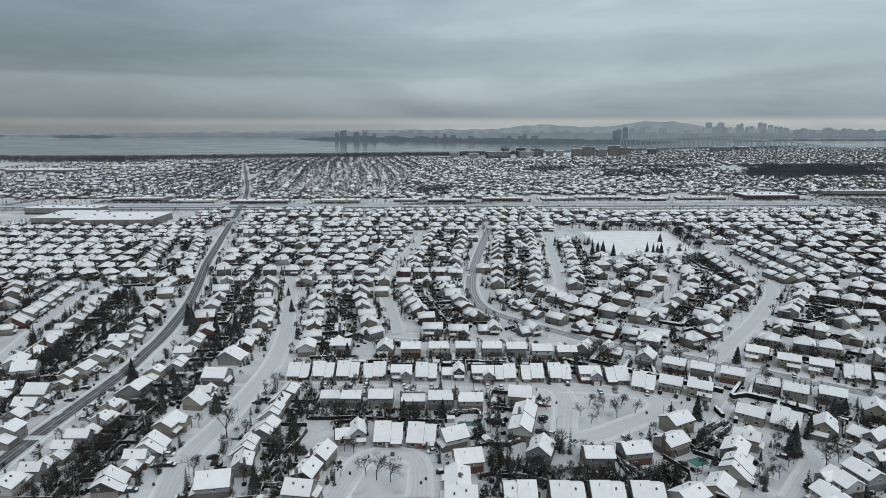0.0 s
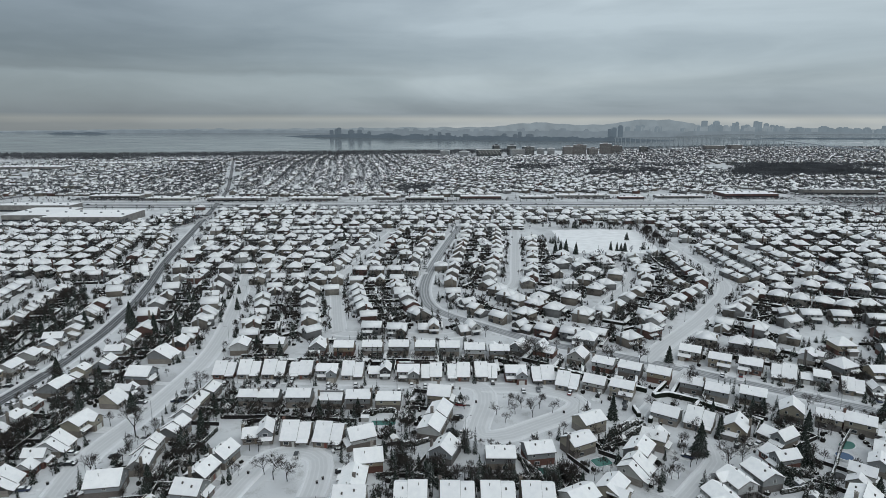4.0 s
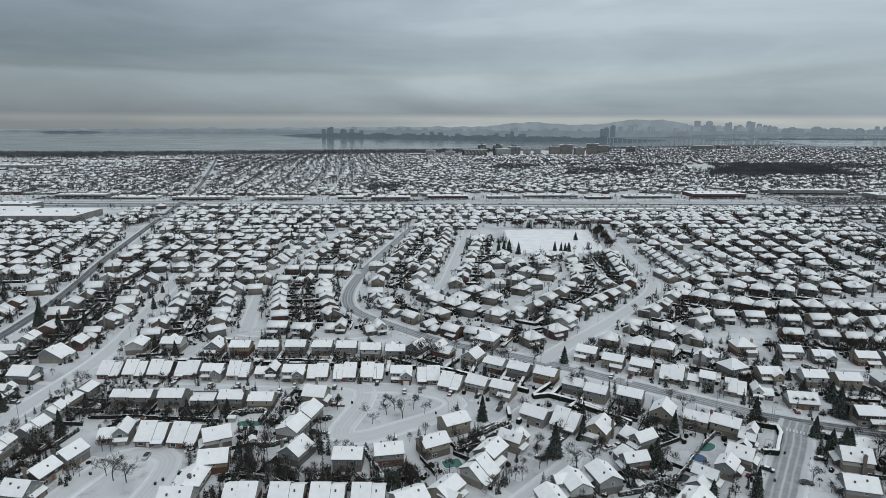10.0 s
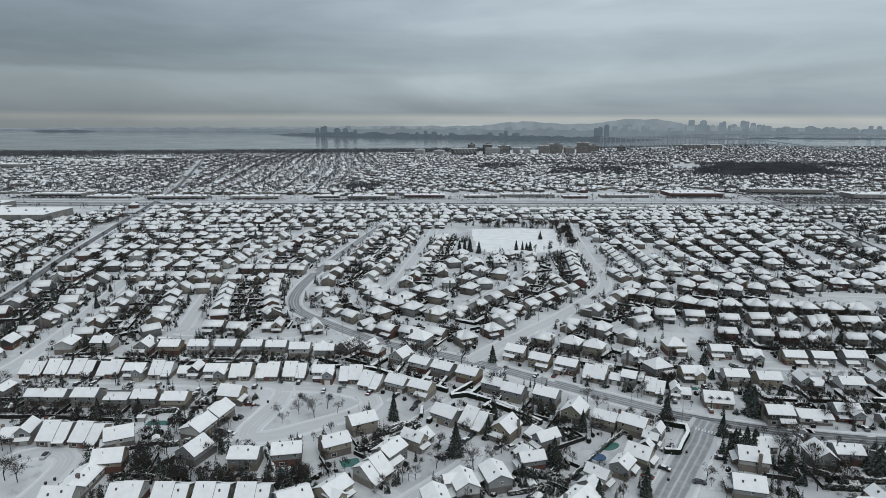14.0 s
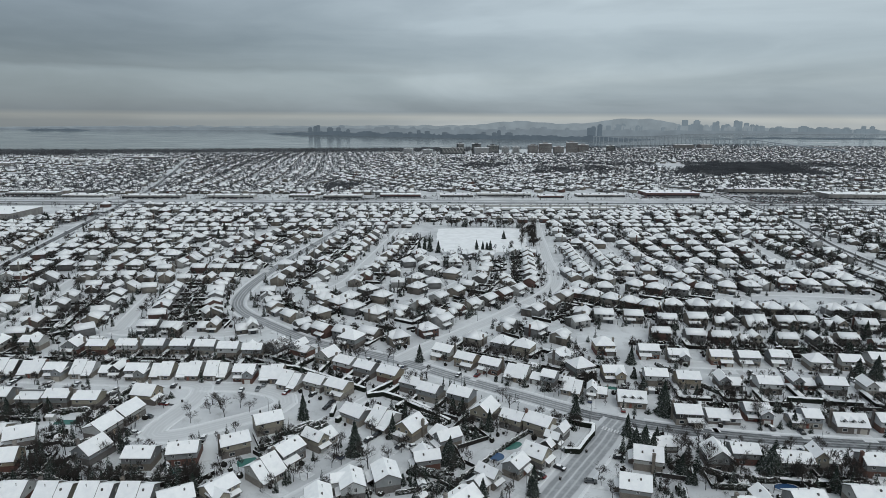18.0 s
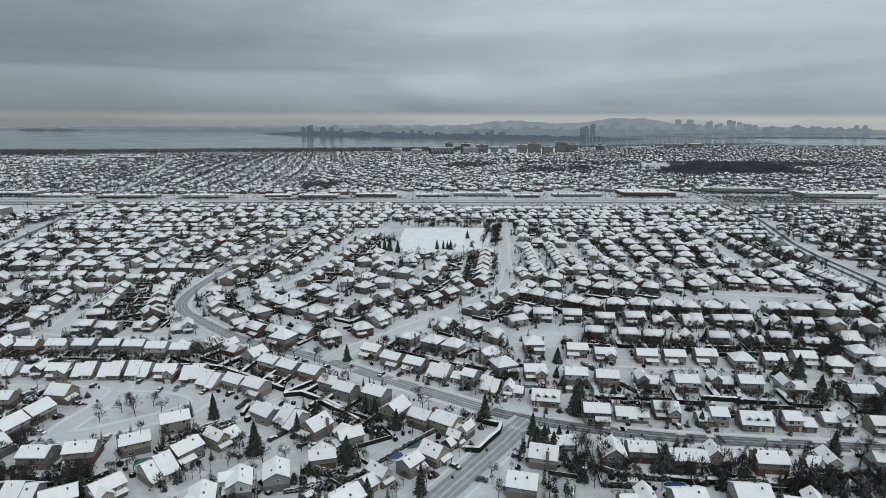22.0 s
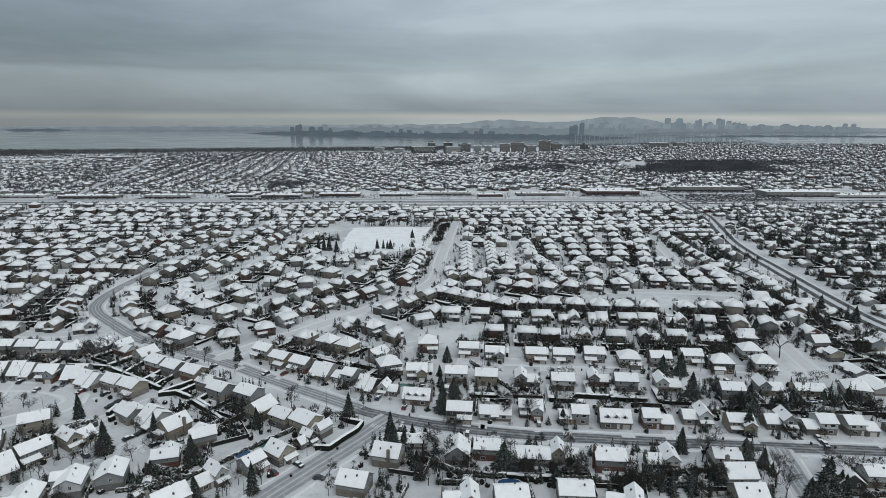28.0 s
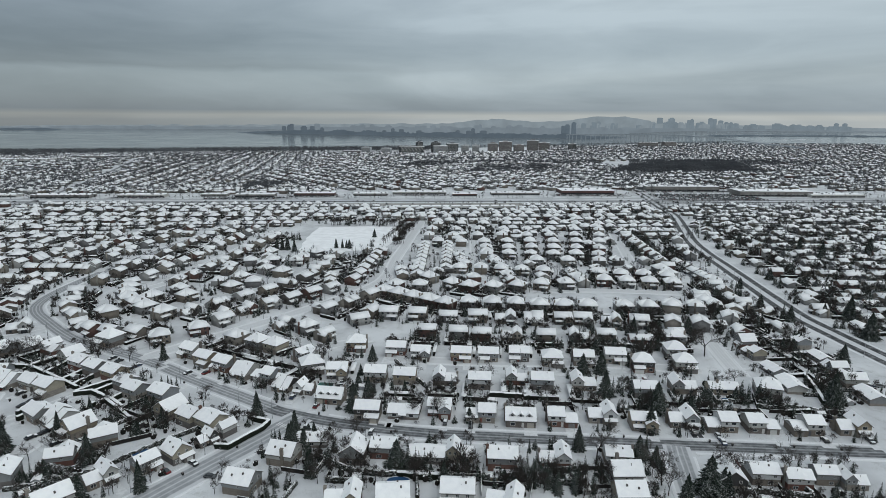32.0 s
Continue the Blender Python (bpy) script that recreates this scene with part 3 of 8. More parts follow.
def hip_roof(mb, x0, x1, y0, y1, ze, zr, ov=0.45, lift=0.0, thick=0.2, inset=0.0, mat=0):
    o = ov - inset
    X0, X1, Y0, Y1 = x0 - o, x1 + o, y0 - o, y1 + o
    w, d, ym, xm = X1 - X0, Y1 - Y0, 0.5 * (Y0 + Y1), 0.5 * (X0 + X1)
    e, r = ze - 0.15 + lift, zr + lift
    if w >= d:
        a, b = (X0 + 0.5 * d * 0.92, ym, r), (X1 - 0.5 * d * 0.92, ym, r)
        if a[0] > b[0]:
            a = b = (xm, ym, r)
        quads = [[(X0, Y0, e), (X1, Y0, e), b, a], [(X1, Y1, e), (X0, Y1, e), a, b]]
        ends = [[(X0, Y1, e), (X0, Y0, e), a], [(X1, Y0, e), (X1, Y1, e), b]]
    else:
        a, b = (xm, Y0 + 0.5 * w * 0.92, r), (xm, Y1 - 0.5 * w * 0.92, r)
        quads = [[(X1, Y0, e), (X1, Y1, e), b, a], [(X0, Y1, e), (X0, Y0, e), a, b]]
        ends = [[(X0, Y0, e), (X1, Y0, e), a], [(X1, Y1, e), (X0, Y1, e), b]]
    for q in quads + ends:
        mb.slab(q, thick, mat)


def lean_roof(mb, x0, x1, y0, y1, z0, z1, ov=0.45, lift=0.0, thick=0.2, inset=0.0, mat=0):
    """One roof slope, with an overhang at its foot and ends but none at the ridge."""
    o, s = ov - inset, (z1 - z0) / (y1 - y0)
    if z0 < z1:
        y0, z0 = y0 - o, z0 - o * s
    else:
        y1, z1 = y1 + o, z1 + o * s
    mb.slab([(x0 - o, y0, z0 + lift), (x1 + o, y0, z0 + lift), (x1 + o, y1, z1 + lift), (x0 - o, y1, z1 + lift)], thick, mat)


def roofs(shapes):
    """The boarded roof and the snow that lies on it, from one list of shapes."""
    deck, snow = MB(), MB()
    for kind, *a, along in shapes:
        for mb, lift, thick, inset in ((deck, 0.0, 0.2, 0.0), (snow, 0.2, 0.196, 0.07)):
            if kind == "hip":
                hip_roof(mb, *a, lift=lift, thick=thick, inset=inset)
            elif kind == "lean":
                lean_roof(mb, *a, lift=lift, thick=thick, inset=inset)
            elif kind == "shed":
                x0, x1, y0, y1, z0, z1 = a
                o = 0.4 - inset
                s = (z1 - z0) / (y1 - y0)
                mb.slab([(x0 - o, y0 - o, z0 - o * s + lift), (x1 + o, y0 - o, z0 - o * s + lift), (x1 + o, y1 + o, z1 + o * s + lift), (x0 - o, y1 + o, z1 + o * s + lift)], thick)
            else:
                gable_roof(mb, *a, along=along, lift=lift, thick=thick, inset=inset)
    return deck, snow


def window_mesh(w, h):
    mb = MB()
    for x0, x1, z0, z1 in ((-w / 2, w / 2, h - 0.1, h), (-w / 2, w / 2, 0, 0.1), (-w / 2, -w / 2 + 0.1, 0.1, h - 0.1), (w / 2 - 0.1, w / 2, 0.1, h - 0.1), (-0.04, 0.04, 0.1, h - 0.1)):
        mb.box(x0, x1, -0.07, 0.0, z0, z1)
    me = mb.mesh("window_frame", TRIM)
    pane = MB()
    pane.box(-w / 2 + 0.1, w / 2 - 0.1, -0.035, 0.0, 0.1, h - 0.1)
    return me, pane.mesh("pane", GLASS)


def plain_window(w, h):
    mb = MB()
    mb.box(-w / 2, w / 2, -0.06, 0.0, 0, h, 0)
    mb.box(-w / 2 + 0.12, w / 2 - 0.12, -0.07, -0.06, 0.12, h - 0.12, 1)
    return mb.mesh("window", TRIM, GLASS)


PLAIN_WINDOWS = {"small": plain_window(1.1, 1.2), "wide": plain_window(2.0, 1.35), "tall": plain_window(1.0, 1.5)}
WINDOWS = {"small": window_mesh(1.1, 1.2), "wide": window_mesh(2.0, 1.35), "tall": window_mesh(1.0, 1.5)}
def door_mesh():
    mb = MB()
    mb.box(-0.5, 0.5, -0.08, 0, 0, 2.1)
    mb.box(-0.35, 0.35, -0.1, -0.08, 1.1, 1.95)
    mb.box(-0.35, 0.35, -0.1, -0.08, 0.15, 0.95)
    return mb.mesh("door", DOOR)


def garage_mesh(w):
    mb = MB()
    for k in range(4):
        mb.box(-w / 2, w / 2, -0.06 - 0.015 * (k % 2), 0, 0.03 + 0.55 * k, 0.03 + 0.55 * (k + 1) - 0.03)
    return mb.mesh("garage_door", GARAGE)


DOOR_MESH, GARAGE_WIDE, GARAGE_ONE = door_mesh(), garage_mesh(4.6), garage_mesh(2.7)


def vent_mesh():
    mb = MB()
    mb.tube((0, 0, -0.3), (0, 0, 0.75), 0.09, 0.09, 6)
    mb.tube((0, 0, 0.75), (0, 0, 0.85), 0.17, 0.17, 6)
    return mb.mesh("roof_vent", DARK_TRIM)


def box_vent_mesh():
    mb = MB()
    mb.solid([(-0.3, -0.3, -0.3), (0.3, -0.3, -0.3), (0.3, 0.3, -0.3), (-0.3, 0.3, -0.3), (-0.24, -0.24, 0.5), (0.24, -0.24, 0.5), (0.24, 0.24, 0.5), (-0.24, 0.24, 0.5)],
             [(4, 5, 6, 7), (0, 1, 5, 4), (1, 2, 6, 5), (2, 3, 7, 6), (3, 0, 4, 7)])
    return mb.mesh("roof_vent", DARK_TRIM)


VENT, BOX_VENT = vent_mesh(), box_vent_mesh()


def chimney_mb(x, y, zt, w=0.9, d=1.1):
    mb = MB()
    mb.box(x - w / 2, x + w / 2, y - d / 2, y + d / 2, 0, zt)
    mb.box(x - w / 2 - 0.1, x + w / 2 + 0.1, y - d / 2 - 0.1, y + d / 2 + 0.1, zt, zt + 0.15)
    mb.box(x - 0.2, x + 0.2, y - 0.2, y + 0.2, zt + 0.15, zt + 0.5)
    return mb


# Each kind: boxes of brick, gabled or boxed upper walls, roof shapes, openings.
# openings: kind, x, z, face (f front, b back, w and e the ends), depth of that face
KINDS = {}
KINDS["colonial"] = dict(low=[(-5.2, 5.2, -4.3, 4.3, 2.75), (-5.2, -1.4, -6.2, -4.3, 2.5)], up=[("gable", -5.2, 5.2, -4.3, 4.3, 2.75, 5.3, 7.5, "x")],
                     roof=[("gable", -5.2, 5.2, -4.3, 4.3, 5.3, 7.5, "x"), ("shed", -5.2, 0.6, -6.2, -4.35, 2.55, 3.4, "x")],
                     holes=[("garage1", -3.3, 0, "f", -6.2), ("door", -0.6, 0.2, "f", -4.3), ("wide", 2.9, 0.9, "f", -4.3), ("small", -3.2, 3.6, "f", -4.3),
                            ("small", 0, 3.6, "f", -4.3), ("small", 3.2, 3.6, "f", -4.3), ("small", -3, 3.6, "b", 4.3), ("small", 3, 3.6, "b", 4.3),
                            ("wide", 1.6, 0.6, "b", 4.3), ("small", 0.5, 3.6, "w", -5.2), ("small", 0.5, 3.6, "e", 5.2)],
                     chimney=(5.5, 0.9, 8.2), vents=[(-2.2, 1.2), (1.5, 1.4), (2.6, -1.5)], drive=(-3.3, -6.2))
KINDS["split"] = dict(low=[(-0.8, 6.0, -4.4, 4.2, 2.7), (-6.0, -0.8, -5.0, 3.4, 2.7)],
                  up=[("gable", -0.8, 6.0, -4.4, 4.2, 2.7, 5.2, 7.2, "x"), ("gable", -6.0, -0.8, -5.0, 3.4, 2.7, 2.95, 4.6, "x")],
                  roof=[("gable", -0.8, 6.0, -4.4, 4.2, 5.2, 7.2, "x"), ("gable", -6.0, -1.35, -5.0, 3.4, 2.95, 4.6, "x")],
                  holes=[("garage1", -3.6, 0, "f", -5.0), ("door", 0.2, 0.2, "f", -4.4), ("wide", 3.4, 0.9, "f", -4.4), ("small", 1.2, 3.5, "f", -4.4), ("wide", 4.0, 3.5, "f", -4.4),
                         ("small", 1.0, 3.5, "b", 4.2), ("small", 4.2, 3.5, "b", 4.2), ("wide", 3, 0.6, "b", 4.2), ("small", -3.5, 0.8, "b", 3.4), ("small", 0.5, 3.5, "e", 6.0)],
                  chimney=(6.3, 0.6, 7.9), vents=[(1.5, 1.3), (4, 1.5), (-3, 1.2)], drive=(-3.6, -5.0))
KINDS["cross"] = dict(low=[(-5.0, 5.0, -3.8, 4.2, 2.75), (0.2, 5.0, -6.4, -3.8, 2.75)],
                  up=[("gable", -5.0, 5.0, -3.8, 4.2, 2.75, 5.2, 7.3, "x"), ("gable", 0.2, 5.0, -6.4, 0.0, 2.75, 4.9, 6.6, "y")],
                  roof=[("gable", -5.0, 5.0, -3.8, 4.2, 5.2, 7.3, "x"), ("gable", 0.2, 5.0, -6.4, -0.2, 4.9, 6.6, "y"), ("shed", -4.4, 0.0, -5.2, -3.8, 2.6, 3.1, "x")],
                  holes=[("garage1", 2.6, 0, "f", -6.4), ("small", 2.6, 3.4, "f", -6.4), ("door", -0.8, 0.2, "f", -3.8), ("wide", -3.0, 0.9, "f", -3.8), ("small", -3.4, 3.5, "f", -3.8),
                         ("small", -1.4, 3.5, "f", -3.8), ("small", -3, 3.5, "b", 4.2), ("small", 2.6, 3.5, "b", 4.2), ("wide", 0.5, 0.6, "b", 4.2), ("tall", 1.0, 3.4, "w", -5.0)],
                  chimney=(-5.3, 0.8, 8.0), vents=[(-2, 1.5), (2, 1.2)], drive=(2.6, -6.4))
KINDS["clerestory"] = dict(low=[(-5.4, 5.4, -4.4, 4.4, 2.7)],
                       up=[("mono", -5.4, 5.4, -4.4, -0.4, 2.7, 4.6, 7.2), ("mono", -5.4, 5.4, -0.4, 4.4, 2.7, 6.4, 4.75)],
                       roof=[("shed", -5.4, 5.4, -4.4, -0.4, 4.6, 7.2, "x"), ("shed", -5.4, 5.4, -0.2, 4.4, 6.35, 4.75, "x")],
                       holes=[("garage1", 3.4, 0, "f", -4.4), ("door", 0.6, 0.2, "f", -4.4), ("wide", -2.9, 0.9, "f", -4.4), ("small", -3, 3.2, "f", -4.4), ("small", 2.4, 3.2, "f", -4.4),
                              ("small", -3, 3.4, "b", 4.4), ("small", 2.6, 3.4, "b", 4.4), ("wide", 0, 0.6, "b", 4.4), ("small", 1.5, 3.3, "w", -5.4), ("small", 1.5, 3.3, "e", 5.4)],
                       chimney=(-5.7, 1.6, 8.1), vents=[(-1.5, 2.4), (2.2, 2.6), (0.5, -2.6)], drive=(3.4, -4.4))
KINDS["hip"] = dict(low=[(-5.2, 5.2, -4.9, 4.9, 2.8), (0.0, 5.2, -6.6, -4.9, 2.8)],
                up=[("box", -5.2, 5.2, -4.9, 4.9, 2.8, 5.5)],
                roof=[("hip", -5.2, 5.2, -4.9, 4.9, 5.5, 8.9, "x"), ("shed", -0.2, 5.2, -6.6, -4.95, 2.85, 3.6, "x")],
                holes=[("garage2", 2.6, 0, "f", -6.6), ("door", -1.2, 0.2, "f", -4.9), ("wide", -3.4, 0.9, "f", -4.9), ("small", -3.2, 3.6, "f", -4.9), ("small", -0.4, 3.6, "f", -4.9),
                       ("small", 2.8, 3.9, "f", -4.9), ("small", -3, 3.6, "b", 4.9), ("small", 3, 3.6, "b", 4.9), ("wide", 0.8, 0.6, "b", 4.9), ("small", 0, 3.6, "w", -5.2), ("small", 0, 3.6, "e", 5.2)],
                chimney=(5.45, 1.0, 7.6), vents=[(-1.2, 1.4), (1.6, 1.6)], drive=(2.6, -6.6))
KINDS["bungalow"] = dict(low=[(-6.4, 6.4, -4.2, 4.2, 1.2)], up=[("gable", -6.4, 6.4, -4.2, 4.2, 1.2, 3.1, 4.9, "x")],
                     roof=[("gable", -6.4, 6.4, -4.2, 4.2, 3.1, 4.9, "x"), ("shed", -1.6, 1.2, -5.2, -4.2, 2.6, 3.0, "x")],
                     holes=[("door", -0.2, 0.3, "f", -4.2), ("wide", -3.6, 1.3, "f", -4.2), ("wide", 3.4, 1.3, "f", -4.2), ("small", -4, 1.4, "b", 4.2), ("small", 3.4, 1.4, "b", 4.2),
                            ("wide", 0, 1.2, "b", 4.2), ("small", 0.5, 1.5, "w", -6.4), ("small", 0.5, 1.5, "e", 6.4)],
                     chimney=(2.6, 0.7, 5.9), vents=[(-2.5, 1.5), (1, 1.6)], drive=(5.2, -4.2))
KINDS["cape"] = dict(low=[(-6.0, 6.0, -4.4, 4.4, 2.8)], up=[("gable", -6.0, 6.0, -4.4, 4.4, 2.8, 3.3, 6.9, "x")] +
                 [("gable", x - 0.8, x + 0.8, -3.3, 0.0, 3.6, 5.2, 5.9, "y") for x in (-3.4, 0.0, 3.4)],
                 roof=[("gable", -6.0, 6.0, -4.4, 4.4, 3.3, 6.9, "x")] + [("gable", x - 0.8, x + 0.8, -3.3, -0.9, 5.2, 5.9, "y") for x in (-3.4, 0.0, 3.4)],
                 holes=[("garage1", 3.9, 0, "f", -4.4), ("door", 0.8, 0.2, "f", -4.4), ("wide", -3.2, 0.9, "f", -4.4), ("small", -3.4, 4.0, "f", -3.3), ("small", 0, 4.0, "f", -3.3),
                        ("small", 3.4, 4.0, "f", -3.3), ("wide", -2.5, 0.7, "b", 4.4), ("wide", 2.5, 0.7, "b", 4.4), ("small", 0.5, 3.9, "w", -6.0), ("small", 0.5, 3.9, "e", 6.0)],
                 chimney=(-6.3, 0.8, 7.7), vents=[(-2, 1.6), (2.4, 1.8)], drive=(3.9, -4.4))
KINDS["saltbox"] = dict(low=[(-5.2, 0.6, -5.8, 4.6, 2.6), (0.6, 5.2, -4.8, 4.6, 2.6)],
                    up=[("mono", -5.2, 0.6, -5.8, 1.0, 2.6, 2.9, 7.6), ("mono", -5.2, 0.6, 1.0, 4.6, 2.6, 7.6, 5.2),
                        ("mono", 0.6, 5.2, -4.8, 0.5, 2.6, 3.2, 6.9), ("mono", 0.6, 5.2, 0.5, 4.6, 2.6, 6.9, 4.9)],
                    roof=[("lean", -5.2, 0.6, -5.8, 1.0, 2.9, 7.6, "x"), ("lean", -5.2, 0.6, 1.0, 4.6, 7.6, 5.2, "x"), ("lean", 0.6, 5.2, -4.8, 0.5, 3.2, 6.9, "x"),
                          ("lean", 0.6, 5.2, 0.5, 4.6, 6.9, 4.9, "x"), ("shed", 1.2, 5.0, -6.6, -4.85, 2.35, 2.9, "x")],
                    holes=[("garage1", 3.0, 0, "f", -4.8), ("door", -0.4, 0.2, "f", -5.8), ("wide", -3.0, 0.9, "f", -5.8), ("small", -3.4, 3.4, "b", 4.6), ("small", -0.8, 3.4, "b", 4.6),
                           ("small", 3.0, 3.3, "b", 4.6), ("wide", -2.0, 0.6, "b", 4.6), ("small", 1.8, 3.6, "w", -5.2), ("small", 2.0, 3.4, "e", 5.2)],
                    chimney=(-5.5, 1.8, 8.3), vents=[(-2.6, -0.6), (2.6, -1.2), (-1.0, 2.4)], drive=(3.0, -4.8))
KINDS["winged"] = dict(low=[(0.2, 5.6, -4.8, 4.4, 2.7), (-5.6, 0.2, -3.6, 4.0, 2.7)],
                   up=[("gable", 0.2, 5.6, -4.8, 4.4, 2.7, 5.0, 7.3, "y"), ("gable", -5.6, 0.2, -3.6, 4.0, 2.7, 2.95, 5.3, "x")],
                   roof=[("gable", 0.2, 5.6, -4.8, 4.4, 5.0, 7.3, "y"), ("gable", -5.6, -0.3, -3.6, 4.0, 2.95, 5.3, "x"), ("shed", 0.6, 5.4, -6.2, -4.85, 2.5, 3.0, "x")],
                   holes=[("garage1", 3.0, 0, "f", -4.8), ("wide", 2.9, 3.4, "f", -4.8), ("door", -0.7, 0.2, "f", -3.6), ("wide", -3.4, 0.9, "f", -3.6), ("small", 2.0, 3.4, "b", 4.4),
                          ("small", 4.2, 3.4, "b", 4.4), ("wide", -3.0, 0.8, "b", 4.0), ("small", 0.5, 3.4, "e", 5.6)],
                   chimney=(-5.9, 0.6, 6.1), vents=[(1.8, 1.0), (4.2, -1.6), (-2.6, 1.4)], drive=(3.0, -4.8))
KINDS["gablefront"] = dict(low=[(-4.4, 4.4, -5.2, 4.8, 2.7), (-4.4, 0.4, -6.8, -5.2, 2.4)], up=[("gable", -4.4, 4.4, -5.2, 4.8, 2.7, 4.7, 7.9, "y")],
                       roof=[("gable", -4.4, 4.4, -5.2, 4.8, 4.7, 7.9, "y"), ("shed", -4.4, 1.6, -6.8, -5.25, 2.45, 3.2, "x")],
                       holes=[("garage1", -2.2, 0, "f", -6.8), ("door", 1.4, 0.2, "f", -5.2), ("small", 3.0, 0.9, "f", -5.2), ("small", -1.8, 3.6, "f", -5.2), ("small", 1.8, 3.6, "f", -5.2),
                              ("small", -2, 3.5, "b", 4.8), ("small", 2, 3.5, "b", 4.8), ("wide", 0.6, 0.6, "b", 4.8), ("small", 0.5, 3.2, "w", -4.4), ("small", 0.5, 3.2, "e", 4.4)],
                       chimney=(4.7, 1.4, 7.4), vents=[(1.6, 1.4), (-1.8, -1.6), (2.4, -2.4)], drive=(-2.2, -6.8))
LABELS = {"saltbox": "house with long front roof slope under snow", "winged": "two-storey gabled house with a lower snowy wing", "gablefront": "gable-fronted house with a steep snowy roof",
          "colonial": "two-storey house with brick base and snowy gable roof", "split": "split-level house with lower garage wing under snow",
          "cross": "two-storey house with projecting front gable, snowy roof", "clerestory": "house with stepped snowy roof halves and brick base",
          "hip": "two-storey brick house under a snowy hip roof", "bungalow": "low bungalow with a long snowy gable roof", "cape": "brick house with three dormers in a snowy roof"}


def height_on_roof(spec, x, y):
    for kind, x0, x1, y0, y1, za, zb, along in spec["roof"]:
        if not (x0 <= x <= x1 and y0 <= y <= y1):
            continue
        if kind in ("shed", "lean"):
            return za + (zb - za) * (y - y0) / (y1 - y0)
        if kind == "gable" and along == "y":
            return zb - (zb - za) * abs(x - 0.5 * (x0 + x1)) / (0.5 * (x1 - x0))
        return zb - (zb - za) * abs(y - 0.5 * (y0 + y1)) / (0.5 * (y1 - y0))
    return 5.0


def build_house(kind, full=True, chimney=True):
    """A house with its parts; the plainer one has fewer windows, without panes of their own."""
    spec = KINDS[kind]
    base = tagged(new("house"), LABELS[kind], "house", "houses of the neighbourhood")
    low, upper = MB(), MB()
    for x0, x1, y0, y1, z1 in spec["low"]:
        low.box(x0, x1, y0, y1, -0.3, z1)
    for shape, *a in spec["up"]:
        if shape == "gable":
            gable_walls(upper, *a)
        elif shape == "mono":
            mono_walls(upper, *a)
        else:
            upper.box(*a)
    part("lower_wall", low, BRICK, base)
    part("upper_wall", upper, SIDING, base)
    deck, snow = roofs(spec["roof"])
    roof = part("roof", deck, DARK_TRIM, base)
    part("roof_snow", snow, ROOF, roof, "smooth white snow blanket")
    if chimney:
        part("chimney", chimney_mb(*spec["chimney"]), BRICK, base)
    for x, y in spec["vents"][:3 if full else 1]:
        v = part("roof_vent", BOX_VENT if x > 0 else VENT, DARK_TRIM, base)
        v.location = (x, y, height_on_roof(spec, x, y) + 0.2)
    for what, x, z, face, at in spec["holes"]:
        if what in WINDOWS:
            if not full and face in "we":
                continue
            me, pane = WINDOWS[what]
            if full:
                ob = part("window", me, TRIM, base)
                part("pane", pane, GLASS, ob)
            else:
                ob = part("window", PLAIN_WINDOWS[what], TRIM, base)
        elif what == "door":
            ob = part("door", DOOR_MESH, DOOR, base)
        else:
            ob = part("garage_door", GARAGE_ONE if what == "garage1" else GARAGE_WIDE, GARAGE, base)
        where = {"f": (x, at, z, 0), "b": (x, at, z, 180), "w": (at, x, z, -90), "e": (at, x, z, 90)}[face]
        ob.matrix_basis = pose(*where[:3], 0, 0, where[3])
    return base


def far_house(kind, openings=True):
    spec = KINDS[kind]
    mb = MB()
    for shape, *a in spec["up"]:
        if shape == "gable":
            x0, x1, y0, y1, z0, ze, zr, along = a
            gable_walls(mb, x0, x1, y0, y1, 0, ze, zr, along, 0)
        elif shape == "mono":
            x0, x1, y0, y1, z0, za, zb = a
            mono_walls(mb, x0, x1, y0, y1, 0, za, zb)
        else:
            x0, x1, y0, y1, z0, z1 = a
            mb.box(x0, x1, y0, y1, 0, z1, 0)
    for k, *a, along in spec["roof"]:
        if k == "hip":
            hip_roof(mb, *a, ov=0.6, lift=0.2, thick=0.3, mat=1)
        elif k == "gable":
            gable_roof(mb, *a, along=along, lift=0.2, thick=0.3, mat=1)
        elif k == "lean":
            lean_roof(mb, *a, lift=0.2, thick=0.3, mat=1)
        else:
            x0, x1, y0, y1, z0, z1 = a
            mb.slab([(x0 - 0.3, y0 - 0.2, z0 + 0.2), (x1 + 0.3, y0 - 0.2, z0 + 0.2), (x1 + 0.3, y1 + 0.2, z1 + 0.2), (x0 - 0.3, y1 + 0.2, z1 + 0.2)], 0.3, 1)
    for what, x, z, face, at in spec["holes"] if openings else ():
        if what in WINDOWS or what.startswith("garage"):
            w, h = (1.2, 1.3) if what in WINDOWS else (3.0, 2.1)
            if face == "f":
                mb.box(x - w / 2, x + w / 2, at - 0.05, at, z, z + h, 2)
            elif face == "b":
                mb.box(x - w / 2, x + w / 2, at, at + 0.05, z, z + h, 2)
    if spec["chimney"] and openings:
        x, y, zt = spec["chimney"]
        mb.box(x - 0.4, x + 0.4, y - 0.5, y + 0.5, 0, zt, 0)
    return mb.tris()


